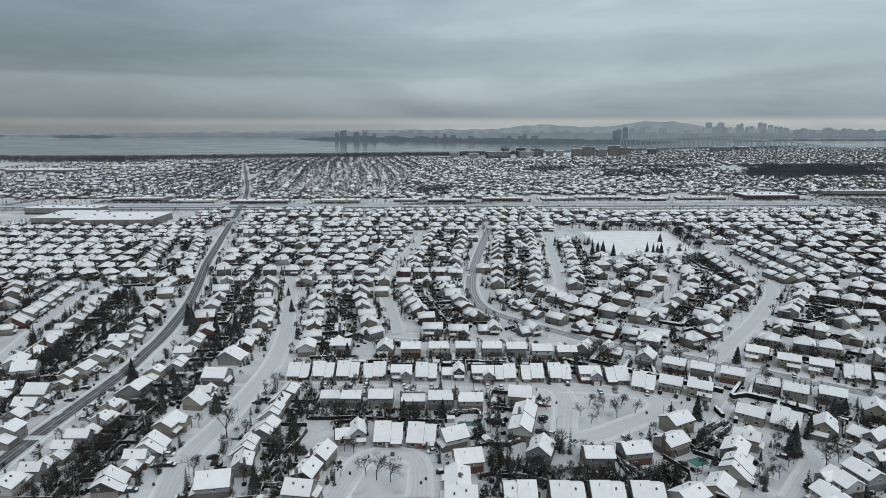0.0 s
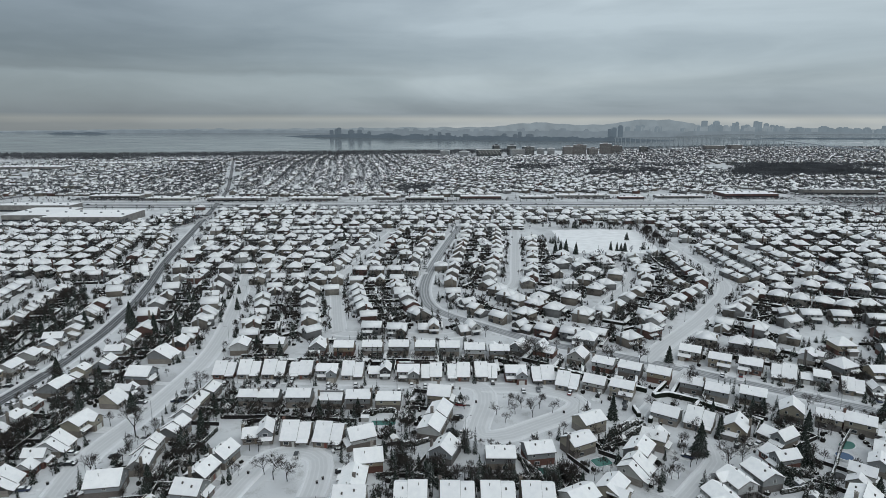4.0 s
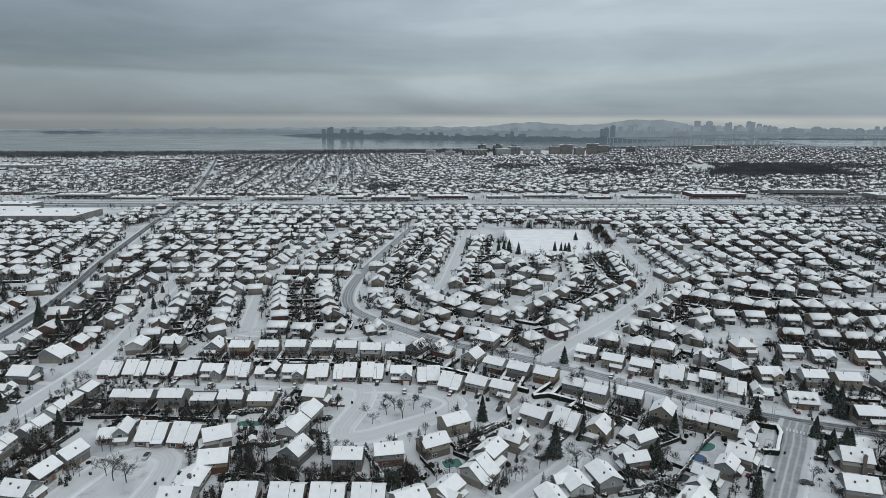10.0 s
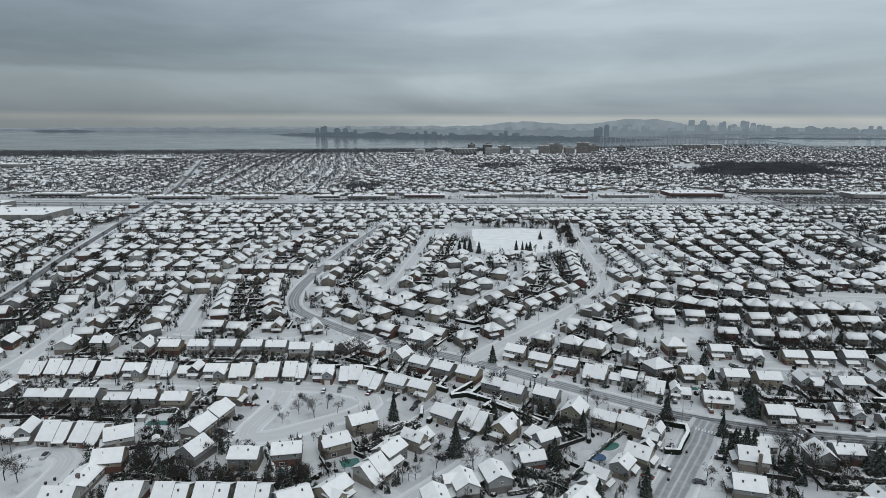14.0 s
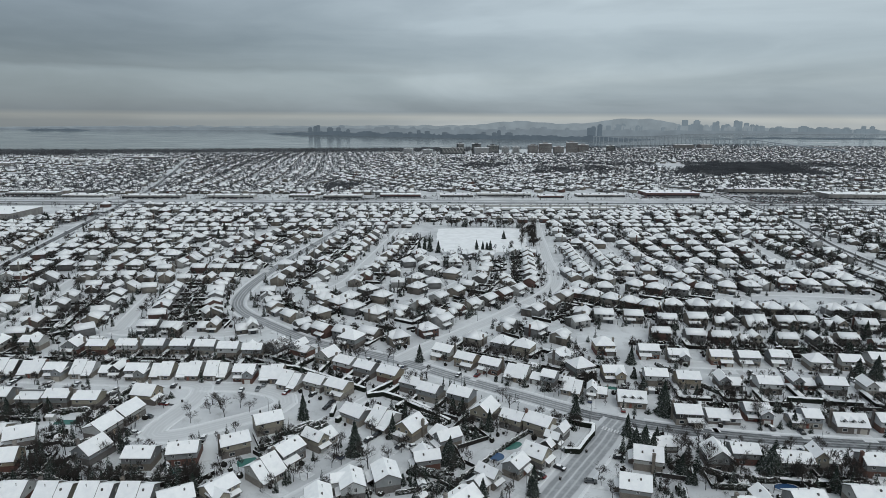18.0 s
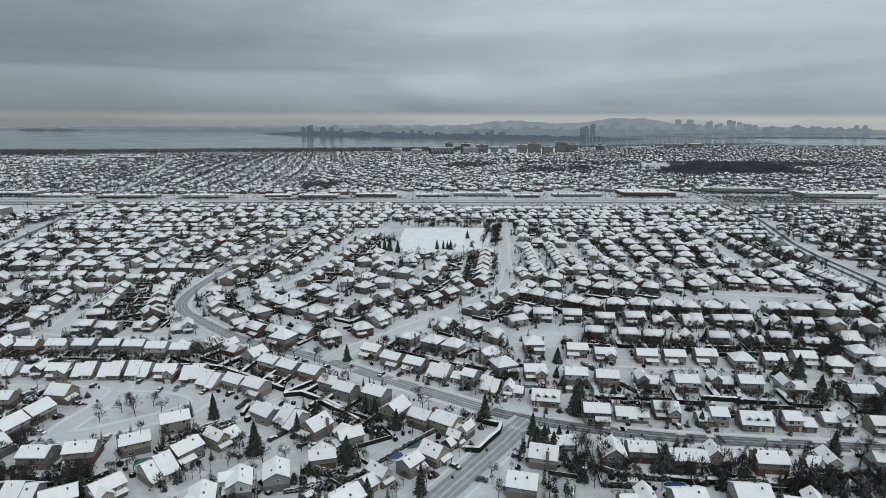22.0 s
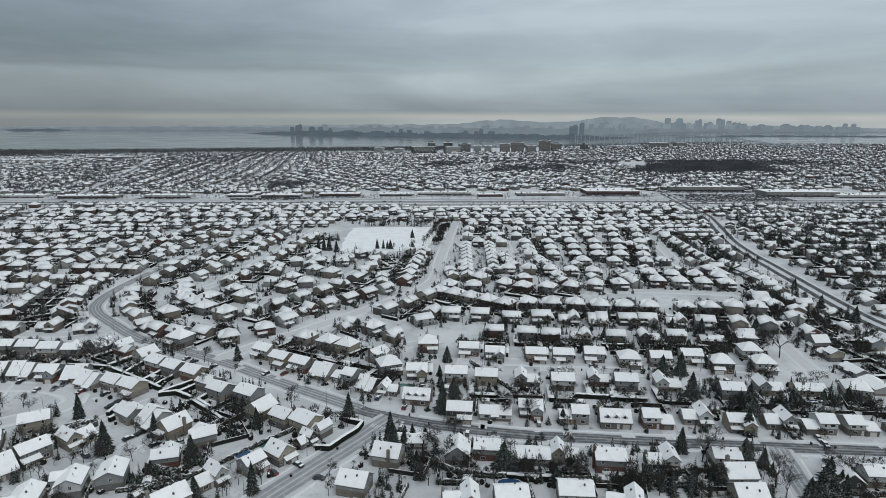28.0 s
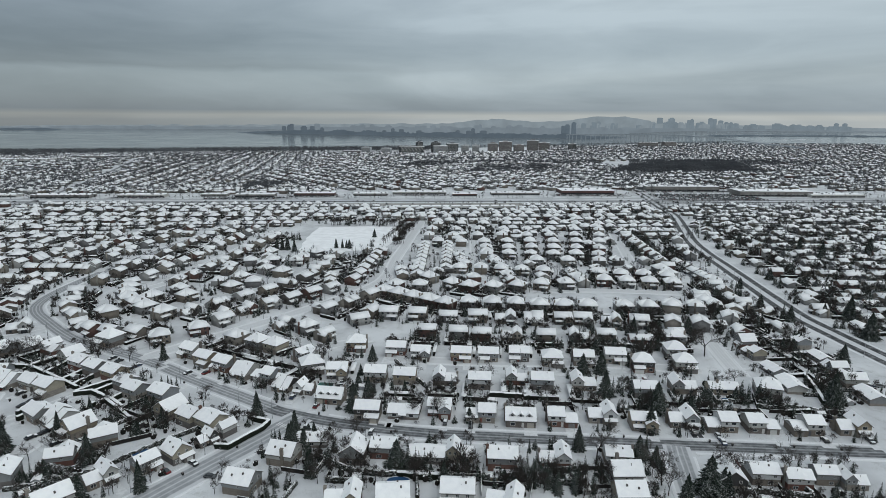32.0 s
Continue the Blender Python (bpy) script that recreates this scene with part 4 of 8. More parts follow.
FAR_HOUSE = {k: far_house(k) for k in KINDS}
DISTANT_HOUSE = {k: far_house(k, False) for k in KINDS}
PROTO = {}
PLACED, LOTS = [], []
STYLES = {"gable": ("colonial", "saltbox", "colonial", "winged", "colonial", "cross", "winged"), "gable2": ("saltbox", "clerestory", "gablefront", "winged", "saltbox", "cross", "split"),
          "split": ("winged", "split", "colonial", "gablefront", "saltbox"), "hip": ("hip",), "bungalow": ("bungalow", "bungalow", "split", "winged"), "cross2": ("cross",),
          "plain": ("colonial", "colonial", "colonial", "cross")}
far_houses = Stuff()
NEAR_LIMIT, FULL_LIMIT = 205, 60


def facing(x, y, yaw):
    """Turns a house to the nearest street, if there is one close by."""
    best = (30.0, None)
    for line, width in STREETS.values():
        for i in range(0, len(line) if width > 5 else 0, 2):
            if abs(line[i].x - x) < 30 and abs(line[i].y - y) < 30:
                d = math.hypot(line[i].x - x, line[i].y - y)
                if d < best[0]:
                    s = side_of(line, i)
                    best = (d, s if s.x * (line[i].x - x) + s.y * (line[i].y - y) > 0 else -s)
    return yaw if best[1] is None else math.atan2(best[1].y, best[1].x) + math.pi / 2


def house_row(style, side, count, pts):
    """Houses along a line of roof centres; the street lies on that side of the line's course."""
    p = [Vector((*q, 0)) for q in pts]
    if count:
        lens = [(b - a).length for a, b in zip(p, p[1:])]
        total, spots = sum(lens), []
        for i in range(count):
            d = total * i / max(1, count - 1)
            k = 0
            while k < len(lens) - 1 and d > lens[k]:
                d -= lens[k]
                k += 1
            spots.append(p[k].lerp(p[k + 1], min(1.0, d / lens[k])))
        p = spots
    for i, c in enumerate(p):
        a, b = p[max(i - 1, 0)], p[min(i + 1, len(p) - 1)]
        yaw = math.atan2(b.y - a.y, b.x - a.x) if len(p) > 1 else 0.0
        if side == "L":
            yaw += math.pi
        yaw = facing(c.x, c.y, yaw)
        gap = min([(c - q).length for j, q in enumerate(p) if j != i] or [13.0])
        if any((q - c).length < 14 for q in STREETS["east"][0]) or any(math.hypot(q[0] - c.x, q[1] - c.y) < 9.2 for q in PLACED) or any(math.hypot(q[0] - c.x, q[1] - c.y) < 11.5 for q in HOMES):
            continue
        PLACED.append((c.x, c.y))
        kind = rnd.choice(STYLES[style])
        fit = {"colonial": 11.0, "split": 12.6, "cross": 10.8, "clerestory": 11.4, "hip": 11.2, "bungalow": 13.4, "cape": 12.6, "saltbox": 11.0, "winged": 11.8, "gablefront": 9.6}[kind]
        s = max(0.8, min(1.06, (0.82 if c.y < 340 else 0.93) * gap / fit)) * rnd.uniform(0.96, 1.04)
        yaw += rnd.uniform(-0.03, 0.03)
        LOTS.append((c.y, c.x, yaw, kind, s, gap, rnd.random() < 0.4))

def homes(rows):
    """Houses set one by one: kind, place, the way that the front looks (degrees from east), size."""
    for kind, x, y, front, s in rows:
        PLACED.append((x, y))
        HOMES.append((x, y))
        LOTS.append((y, x, radians(front + 90), kind, 0.87 * s, 13.0, rnd.random() < 0.4))


HOMES = []
# loop street, north side
homes([("saltbox", -70, 275, -90, 1.09), ("saltbox", -58, 275, -90, 1.09), ("saltbox", -46, 275, -90, 1.12), ("saltbox", -33, 275, -90, 1.12), ("cross", -20, 272, -90, 1.11), ("saltbox", -8, 274, -90, 1.07), ("winged", 5, 274, -90, 1.06), ("cross", 19, 271, -90, 1.08), ("saltbox", 30, 273, -90, 1.04)])
homes([("saltbox", 43, 273, -90, 1.12), ("saltbox", 56, 273, -90, 1.12), ("cross", 70, 270, -90, 1.12), ("saltbox", 83, 270, -90, 1.12), ("saltbox", 94, 262, -112, 1.08), ("clerestory", 106, 260, -118, 1.04), ("colonial", 117, 254, -118, 1.12)])
# loop street, south side
homes([("colonial", -49, 245, 90, 0.94), ("colonial", -40, 244, 90, 0.94), ("colonial", -27, 244, 90, 1.12), ("clerestory", -13, 243, 90, 1.04), ("colonial", -1, 243, 90, 1.12), ("colonial", 12, 242, 90, 1.12)])
# row behind the loop
homes([("gablefront", -31, 304, -90, 1.12), ("colonial", -17, 303, 90, 1.12), ("colonial", -2, 304, 90, 1.12), ("colonial", 12, 304, 90, 1.12), ("colonial", 26, 304, 90, 1.12), ("colonial", 39, 303, 90, 1.12), ("colonial", 52, 300, 90, 1.12), ("cross", 65, 299, 90, 1.12), ("gablefront", 76, 304, 60, 1.12)])
# avenue, south side
homes([("winged", 90, 302, 60, 1.12), ("gablefront", 105, 292, 60, 1.12), ("colonial", 116, 282, 60, 1.12), ("colonial", 127, 275, 60, 1.12), ("colonial", 139, 269, 60, 1.12), ("colonial", 150, 258, 60, 1.05), ("colonial", 158, 250, 60, 1.05), ("colonial", 172, 246, 60, 1.12), ("gablefront", 181, 232, 60, 1.12)])
homes([("colonial", 192, 225, 58, 0.99), ("colonial", 202, 221, 55, 0.82), ("winged", 208, 217, 55, 0.82)])
# court, upper side
homes([("clerestory", 128, 230, -125, 1.12), ("saltbox", 140, 225, -125, 1.12), ("gablefront", 151, 218, -125, 1.12), ("winged", 164, 212, -150, 1.12), ("winged", 157, 198, 195, 1.12), ("colonial", 144, 185, 195, 1.12), ("cross", 133, 180, 195, 1.12), ("cross", 124, 171, 195, 1.12)])
# court, lower side
homes([("winged", 117, 211, -35, 1.12), ("colonial", 107, 200, -35, 1.12), ("saltbox", 102, 189, -38, 1.09), ("cross", 91, 177, -38, 1.12), ("colonial", 79, 172, -60, 1.12)])
# round the circle
homes([("colonial", 94, 222, 118, 1.12), ("colonial", 86, 206, 118, 1.12), ("colonial", 70, 200, 100, 1.12), ("colonial", 56, 197, 90, 1.12), ("gablefront", 36, 201, 70, 1.12), ("gablefront", 34, 247, -10, 1.12), ("clerestory", 34, 230, -15, 1.08), ("clerestory", 31, 218, -15, 1.08)])
# bay street
homes([("winged", -36, 214, -80, 1.12), ("saltbox", -21, 214, -90, 1.12), ("saltbox", -8, 213, -95, 1.10), ("gablefront", 4, 211, 205, 1.12), ("gablefront", 9, 195, 190, 1.12), ("bungalow", 5, 184, 180, 0.82), ("gablefront", 6, 172, 180, 1.12), ("saltbox", 25, 175, -90, 1.12), ("saltbox", 40, 174, -90, 1.12)])
homes([("saltbox", 53, 174, -90, 1.12), ("saltbox", 66, 174, -90, 1.12)])
homes([("clerestory", -44, 198, -15, 1.0), ("clerestory", -47, 187, -12, 1.0), ("gablefront", -47, 176, -8, 1.05)])
# south street, west side
homes([("winged", 204, 209, -38, 0.72), ("gablefront", 197, 199, -38, 0.98), ("colonial", 189, 192, -38, 0.87), ("winged", 177, 184, -42, 0.99), ("clerestory", 169, 171, -42, 0.99)])
# south street, east side
homes([("gablefront", 237, 197, 165, 1.12), ("gablefront", 227, 180, 165, 1.12), ("bungalow", 245, 209, 90, 1.03)])
# avenue, north side
homes([("colonial", 165, 297, -120, 1.12), ("colonial", 176, 287, -120, 1.12), ("colonial", 188, 280, -120, 1.12), ("saltbox", 200, 272, -118, 1.12), ("split", 212, 267, -118, 1.09), ("saltbox", 223, 257, -115, 0.94), ("winged", 233, 253, -105, 0.88), ("cape", 246, 245, -100, 1.12), ("colonial", 264, 230, -96, 1.12)])
homes([("bungalow", 279, 231, -96, 1.11), ("cross", 294, 233, -96, 1.12), ("split", 311, 228, -96, 1.12), ("cape", 327, 224, -96, 1.12), ("split", 344, 224, -95, 1.12), ("winged", 361, 226, -95, 1.12)])
# avenue, north side, further east
homes([("cross", 376, 220, -95, 1.12), ("winged", 393, 222, -94, 1.12), ("split", 407, 219, -94, 1.12), ("split", 423, 218, -94, 1.12), ("split", 440, 216, -94, 1.12), ("winged", 458, 215, -93, 1.12)])
# avenue, south side, further east
homes([("gablefront", 262, 198, 84, 1.12), ("colonial", 273, 201, 84, 1.04), ("bungalow", 289, 198, 84, 0.86), ("winged", 301, 198, 84, 0.98), ("colonial", 316, 193, 84, 1.12), ("winged", 335, 194, 84, 1.12)])
# avenue, south side, beyond the side street
homes([("colonial", 358, 194, 84, 1.02), ("gablefront", 357, 183, 0, 1.12), ("gablefront", 355, 172, 0, 1.12), ("gablefront", 392, 180, 84, 1.12), ("colonial", 405, 183, 85, 1.02), ("saltbox", 415, 180, 85, 0.94), ("colonial", 426, 182, 85, 0.82), ("winged", 434, 179, 85, 0.82)])
# row of backs
homes([("hip", 231, 277, -70, 1.12), ("cross", 245, 271, -90, 1.12), ("colonial", 264, 267, 84, 1.12), ("colonial", 278, 264, 84, 1.12), ("winged", 297, 263, 84, 1.12), ("colonial", 313, 259, 84, 1.12), ("winged", 331, 263, 84, 1.03), ("colonial", 342, 258, 84, 1.12), ("winged", 361, 257, 84, 1.12)])
# row of backs, further east
homes([("colonial", 387, 249, 84, 1.12), ("winged", 406, 253, 84, 1.12), ("bungalow", 424, 252, 84, 1.12), ("hip", 443, 248, 70, 1.12)])
# second lane
homes([("hip", 250, 306, -90, 1.12), ("colonial", 272, 300, -96, 1.12), ("cross", 285, 294, -96, 1.12), ("colonial", 306, 292, -96, 1.12), ("colonial", 320, 291, -96, 1.12), ("colonial", 336, 291, -96, 1.12), ("hip", 352, 285, -96, 1.12), ("colonial", 368, 285, -96, 1.12), ("colonial", 385, 288, -96, 1.12)])
homes([("hip", 396, 278, -96, 1.12)])
# second lane, further east
homes([("hip", 417, 278, -96, 1.12), ("hip", 419, 295, -96, 1.12)])
# lane beside the dual road
homes([("gablefront", 429, 319, 0, 1.0), ("cross", 469, 324, 185, 1.0), ("gablefront", 464, 308, 185, 1.0), ("split", 461, 293, 185, 1.0), ("bungalow", 460, 273, 185, 1.0), ("bungalow", 462, 340, -90, 1.0), ("bungalow", 506, 364, 120, 1.0), ("bungalow", 499, 334, 0, 1.0), ("split", 494, 308, 0, 1.0), ("bungalow", 493, 288, 0, 1.0), ("winged", 490, 273, 0, 1.0)])
# third row
homes([("colonial", 288, 327, 84, 1.12), ("colonial", 306, 323, 84, 1.12), ("colonial", 319, 320, 84, 1.12), ("winged", 336, 320, 84, 1.12), ("colonial", 355, 318, 84, 1.12), ("winged", 374, 318, 84, 1.12), ("colonial", 389, 318, 84, 1.12), ("bungalow", 408, 315, 84, 1.12), ("hip", 426, 313, 84, 1.12)])
# park street corner
homes([("hip", 139, 317, -60, 1.12), ("hip", 155, 331, -60, 1.12), ("hip", 182, 317, 60, 1.12), ("hip", 196, 308, 60, 1.09), ("hip", 207, 303, 60, 1.09), ("cross", 224, 292, -40, 1.12), ("hip", 218, 332, -40, 1.12), ("cross", 230, 321, -40, 1.12)])

house_row("split", "R", 0, [(-169, 212), (-177, 233), (-181, 250), (-178, 264), (-176, 276), (-176, 292), (-179, 312), (-177, 327), (-183, 345), (-186, 362), (-190, 380), (-198, 413)])
house_row("gable", "R", 8, [(-211, 475), (-257, 621)])
house_row("split", "L", 0, [(-144, 180), (-142, 190), (-140, 200), (-139, 213), (-138, 226), (-141, 238), (-140, 254), (-139, 270), (-133, 281), (-136, 300), (-137, 313), (-137, 332), (-148, 359), (-152, 379), (-156, 400), (-161, 421), (-167, 449)])
house_row("gable2", "R", 0, [(-112, 181), (-110, 193), (-109, 205), (-109, 220), (-108, 229), (-108, 243), (-107, 253), (-108, 268), (-110, 294), (-108, 310), (-108, 323), (-110, 345), (-114, 364), (-119, 383), (-125, 402), (-129, 422), (-133, 445)])
house_row("gable2", "L", 0, [(-76, 180), (-71, 193), (-73, 203), (-70, 216), (-71, 231), (-71, 242), (-69, 251)])
house_row("gable", "L", 0, [(-71, 283), (-73, 305), (-74, 325), (-77, 340), (-79, 356), (-82, 374), (-87, 393)])
house_row("gable", "R", 5, [(-42, 330), (-47, 356), (-57, 396)])
house_row("gable", "R", 5, [(-26, 415), (-18, 380), (-11, 358)])
house_row("plain", "L", 0, [(-74, 309), (-55, 308), (-35, 309), (-17, 305), (-5, 305), (9, 305), (24, 303), (37, 303), (51, 300), (65, 297)])
house_row("gable", "R", 0, [(262, 171), (278, 171), (299, 173), (314, 169)])
house_row("gable", "R", 0, [(264, 359), (282, 357), (301, 352), (319, 352), (336, 350), (353, 348), (371, 348), (383, 347), (400, 345), (416, 342), (436, 340), (451, 336)])
house_row("gable2", "R", 0, [(246, 348), (252, 362)])
house_row("hip", "L", 5, [(257, 408), (300, 377)])
house_row("hip", "L", 7, [(300, 381), (392, 370)])
house_row("hip", "L", 5, [(400, 370), (463, 370)])
house_row("gable", "R", 3, [(478, 396), (474, 347)])
house_row("bungalow", "R", 6, [(484, 360), (466, 299), (458, 255)])
house_row("bungalow", "L", 12, [(500, 426), (497, 351), (491, 295), (487, 243)])
house_row("gable", "R", 2, [(428, 304), (421, 277)])
house_row("bungalow", "R", 3, [(522, 396), (519, 347)])
house_row("bungalow", "R", 4, [(549, 389), (537, 347), (530, 307)])
house_row("gable", "R", 0, [(523, 520), (529, 552), (541, 592)])
house_row("hip", "R", 13, [(-514, 685), (-309, 681)])
house_row("hip", "R", 9, [(-482, 641), (-342, 637)])
house_row("hip", "R", 8, [(-453, 605), (-320, 602)])
house_row("hip", "R", 8, [(-432, 572), (-318, 570)])
house_row("hip", "R", 8, [(-408, 546), (-288, 543)])
house_row("hip", "R", 7, [(-394, 519), (-284, 517)])
house_row("hip", "R", 8, [(-370, 493), (-247, 491)])
house_row("hip", "R", 7, [(-357, 469), (-249, 467)])
house_row("gable", "L", 8, [(-291, 627), (-259, 506)])
house_row("gable", "L", 8, [(-276, 426), (-257, 337)])
house_row("gable2", "R", 10, [(-240, 419), (-226, 356), (-215, 297)])
house_row("gable", "L", 3, [(-317, 430), (-292, 387)])
house_row("gable", "L", 2, [(-214, 283), (-217, 307)])
house_row("gable", "R", 4, [(-255, 456), (-204, 461)])
house_row("hip", "R", 4, [(-231, 681), (-146, 681)])
house_row("hip", "R", 4, [(-215, 651), (-140, 651)])
house_row("hip", "R", 6, [(-205, 602), (-83, 602)])
house_row("hip", "R", 8, [(-198, 551), (-77, 551)])
house_row("hip", "R", 6, [(-190, 519), (-72, 519)])
house_row("hip", "R", 7, [(-181, 481), (-67, 481)])
house_row("gable", "R", 4, [(-86, 419), (-45, 419)])
house_row("gable", "L", 8, [(-106, 447), (0, 444)])
house_row("gable", "R", 8, [(-41, 621), (-57, 471)])
house_row("gable", "L", 7, [(-12, 662), (-24, 512)])
house_row("gable", "L", 4, [(-32, 475), (10, 473)])
house_row("gable", "R", 7, [(23, 655), (8, 487)])
house_row("gable2", "L", 5, [(2, 422), (20, 361)])
house_row("gable", "L", 2, [(-6, 335), (9, 332)])
house_row("gable", "L", 2, [(27, 338), (50, 335)])
house_row("gable", "L", 11, [(65, 670), (50, 541), (41, 439)])
house_row("gable2", "L", 4, [(43, 404), (55, 374), (71, 356)])
house_row("gable", "R", 11, [(95, 655), (85, 541), (68, 430)])
house_row("hip", "R", 4, [(75, 415), (83, 393), (97, 380)])
house_row("gable", "L", 8, [(129, 621), (116, 529), (105, 452)])
house_row("gable", "R", 5, [(75, 350), (86, 335), (105, 325), (123, 325)])
house_row("hip", "R", 2, [(114, 314), (131, 309)])
house_row("hip", "L", 0, [(144, 531), (136, 499), (154, 501), (175, 499), (186, 531), (157, 471), (172, 461), (145, 444), (146, 419), (112, 412), (123, 396), (107, 370), (123, 359), (87, 361), (101, 393)])
house_row("gable", "R", 10, [(206, 526), (193, 447), (179, 418), (137, 364)])
house_row("gable", "L", 7, [(243, 541), (231, 439)])
house_row("gable", "L", 6, [(218, 416), (160, 356)])
house_row("gable", "L", 2, [(164, 347), (149, 330)])
house_row("plain", "R", 9, [(284, 567), (279, 451)])
house_row("plain", "L", 7, [(306, 567), (302, 475)])
house_row("gable", "R", 4, [(260, 415), (223, 368)])
house_row("gable2", "R", 3, [(202, 340), (171, 303)])
house_row("hip", "R", 1, [(146, 316), (138, 316)])
house_row("split", "R", 3, [(156, 291), (181, 274)])
house_row("hip", "R", 12, [(135, 786), (483, 784)])
house_row("hip", "R", 12, [(151, 738), (500, 737)])
house_row("hip", "R", 8, [(298, 685), (485, 682)])
house_row("hip", "R", 8, [(291, 648), (475, 645)])
house_row("hip", "R", 8, [(288, 614), (466, 612)])
house_row("hip", "R", 8, [(297, 581), (457, 579)])
house_row("hip", "R", 6, [(342, 552), (449, 549)])
house_row("hip", "R", 6, [(340, 525), (441, 522)])
house_row("hip", "R", 3, [(381, 500), (435, 498)])
house_row("hip", "R", 5, [(314, 474), (380, 464)])
house_row("hip", "R", 2, [(289, 443), (306, 426)])
house_row("hip", "L", 4, [(264, 423), (318, 419)])
house_row("hip", "R", 5, [(317, 414), (390, 426)])
house_row("gable", "L", 10, [(499, 642), (488, 483)])
house_row("hip", "R", 4, [(423, 457), (473, 446)])
house_row("hip", "R", 4, [(421, 434), (470, 426)])
house_row("hip", "L", 3, [(469, 418), (474, 383)])
house_row("gable", "R", 4, [(482, 779), (586, 796)])
house_row("gable", "R", 4, [(459, 710), (574, 733)])
house_row("bungalow", "R", 4, [(545, 574), (525, 442)])
house_row("bungalow", "R", 10, [(618, 781), (886, 763)])
house_row("bungalow", "R", 9, [(611, 729), (848, 713)])
house_row("bungalow", "R", 10, [(600, 687), (839, 673)])
house_row("bungalow", "R", 9, [(595, 646), (807, 633)])
house_row("bungalow", "R", 9, [(589, 606), (789, 595)])
house_row("bungalow", "R", 9, [(582, 568), (771, 558)])
house_row("bungalow", "R", 8, [(575, 532), (752, 523)])
house_row("bungalow", "R", 8, [(572, 498), (734, 489)])
house_row("bungalow", "R", 8, [(568, 464), (715, 456)])
house_row("bungalow", "R", 7, [(562, 431), (686, 424)])
house_row("bungalow", "R", 5, [(559, 399), (659, 393)])
house_row("bungalow", "R", 4, [(559, 364), (636, 358)])
house_row("bungalow", "R", 3, [(547, 331), (608, 326)])
house_row("hip", "R", 20, [(-243, 740), (174, 740)])
house_row("hip", "L", 10, [(-150, 701), (31, 701)])
house_row("hip", "R", 9, [(58, 799), (347, 799)])
house_row("hip", "L", 12, [(-253, 784), (49, 778)])
house_row("split", "L", 3, [(-198, 250), (-204, 272), (-209, 303)])
house_row("cross2", "R", 5, [(503, 838), (591, 788)])
house_row("cross2", "L", 4, [(485, 784), (560, 731)])

LOTS.sort()
NEAR, FAR = LOTS[:NEAR_LIMIT], LOTS[NEAR_LIMIT:]
for n, (y, x, yaw, kind, s, gap, flip) in enumerate(NEAR):
    m = pose(x, y, 0, 0, 0, math.degrees(yaw)) @ Matrix.Diagonal((-s if flip else s, s, 0.5 * (s + 1) * rnd.uniform(0.93, 1.03), 1))
    sort = (kind, n < FULL_LIMIT, rnd.random() < 0.42)
    if sort not in PROTO:
        PROTO[sort] = build_house(*sort)
        PROTO[sort].matrix_basis = pose(x, y, 0, 0, 0, math.degrees(yaw))
    else:
        copy_thing(PROTO[sort], m)
for y, x, yaw, kind, s, gap, flip in FAR:
    deep = min(s, 1.12)
    far_houses.add(FAR_HOUSE[kind], x, y, 0, yaw, -s if flip else s, deep, 0.5 * (deep + 1) * rnd.uniform(0.92, 1.02))

# ---- the far town ----
TOWN = []


def far_patch(x0, x1, y0, y1, angle, lane, lot, fill, infill=False, kinds=("bungalow", "split", "colonial", "hip")):
    """Parallel rows of houses, back to back, over a stretch of the plan."""
    c, s = math.cos(angle), math.sin(angle)
    cx, cy, r = 0.5 * (x0 + x1), 0.5 * (y0 + y1), 0.75 * max(x1 - x0, y1 - y0)
    v = -r
    while v < r:
        for off in (-0.24 * lane, 0.24 * lane):
            u = -r
            while u < r:
                bend = 9 * math.sin(u / 210.0 + v / 150.0)
                x, y = cx + c * u - s * (v + off + bend), cy + s * u + c * (v + off + bend)
                u += lot * rnd.uniform(0.9, 1.15)
                if x0 < x < x1 and y0 < y < y1 and rnd.random() < fill and y < shore_y(x) - 60:
                    if 130 < x < 295 and 545 < y < 730 or 220 < x < 416 and 806 < y < 860 or infill and (near_street(x, y, 3) or any(abs(q[0] - x) < 11 and abs(q[1] - y) < 11 for q in PLACED)):
                        continue
                    if any(abs(q.x - x) < 12 and abs(q.y - y) < 16 for q in STREETS["west"][0]):
                        continue
                    TOWN.append((x, y))
                    far_houses.add((FAR_HOUSE if y < 900 else DISTANT_HOUSE)[rnd.choice(kinds)], x, y, 0, angle + (0 if off < 0 else math.pi) + rnd.uniform(-0.08, 0.08), *((rnd.uniform(0.95, 1.15), None, rnd.uniform(0.78, 0.92)) if y < 900 else (rnd.uniform(1.15, 1.35), None, rnd.uniform(0.9, 1.05))))
        v += lane


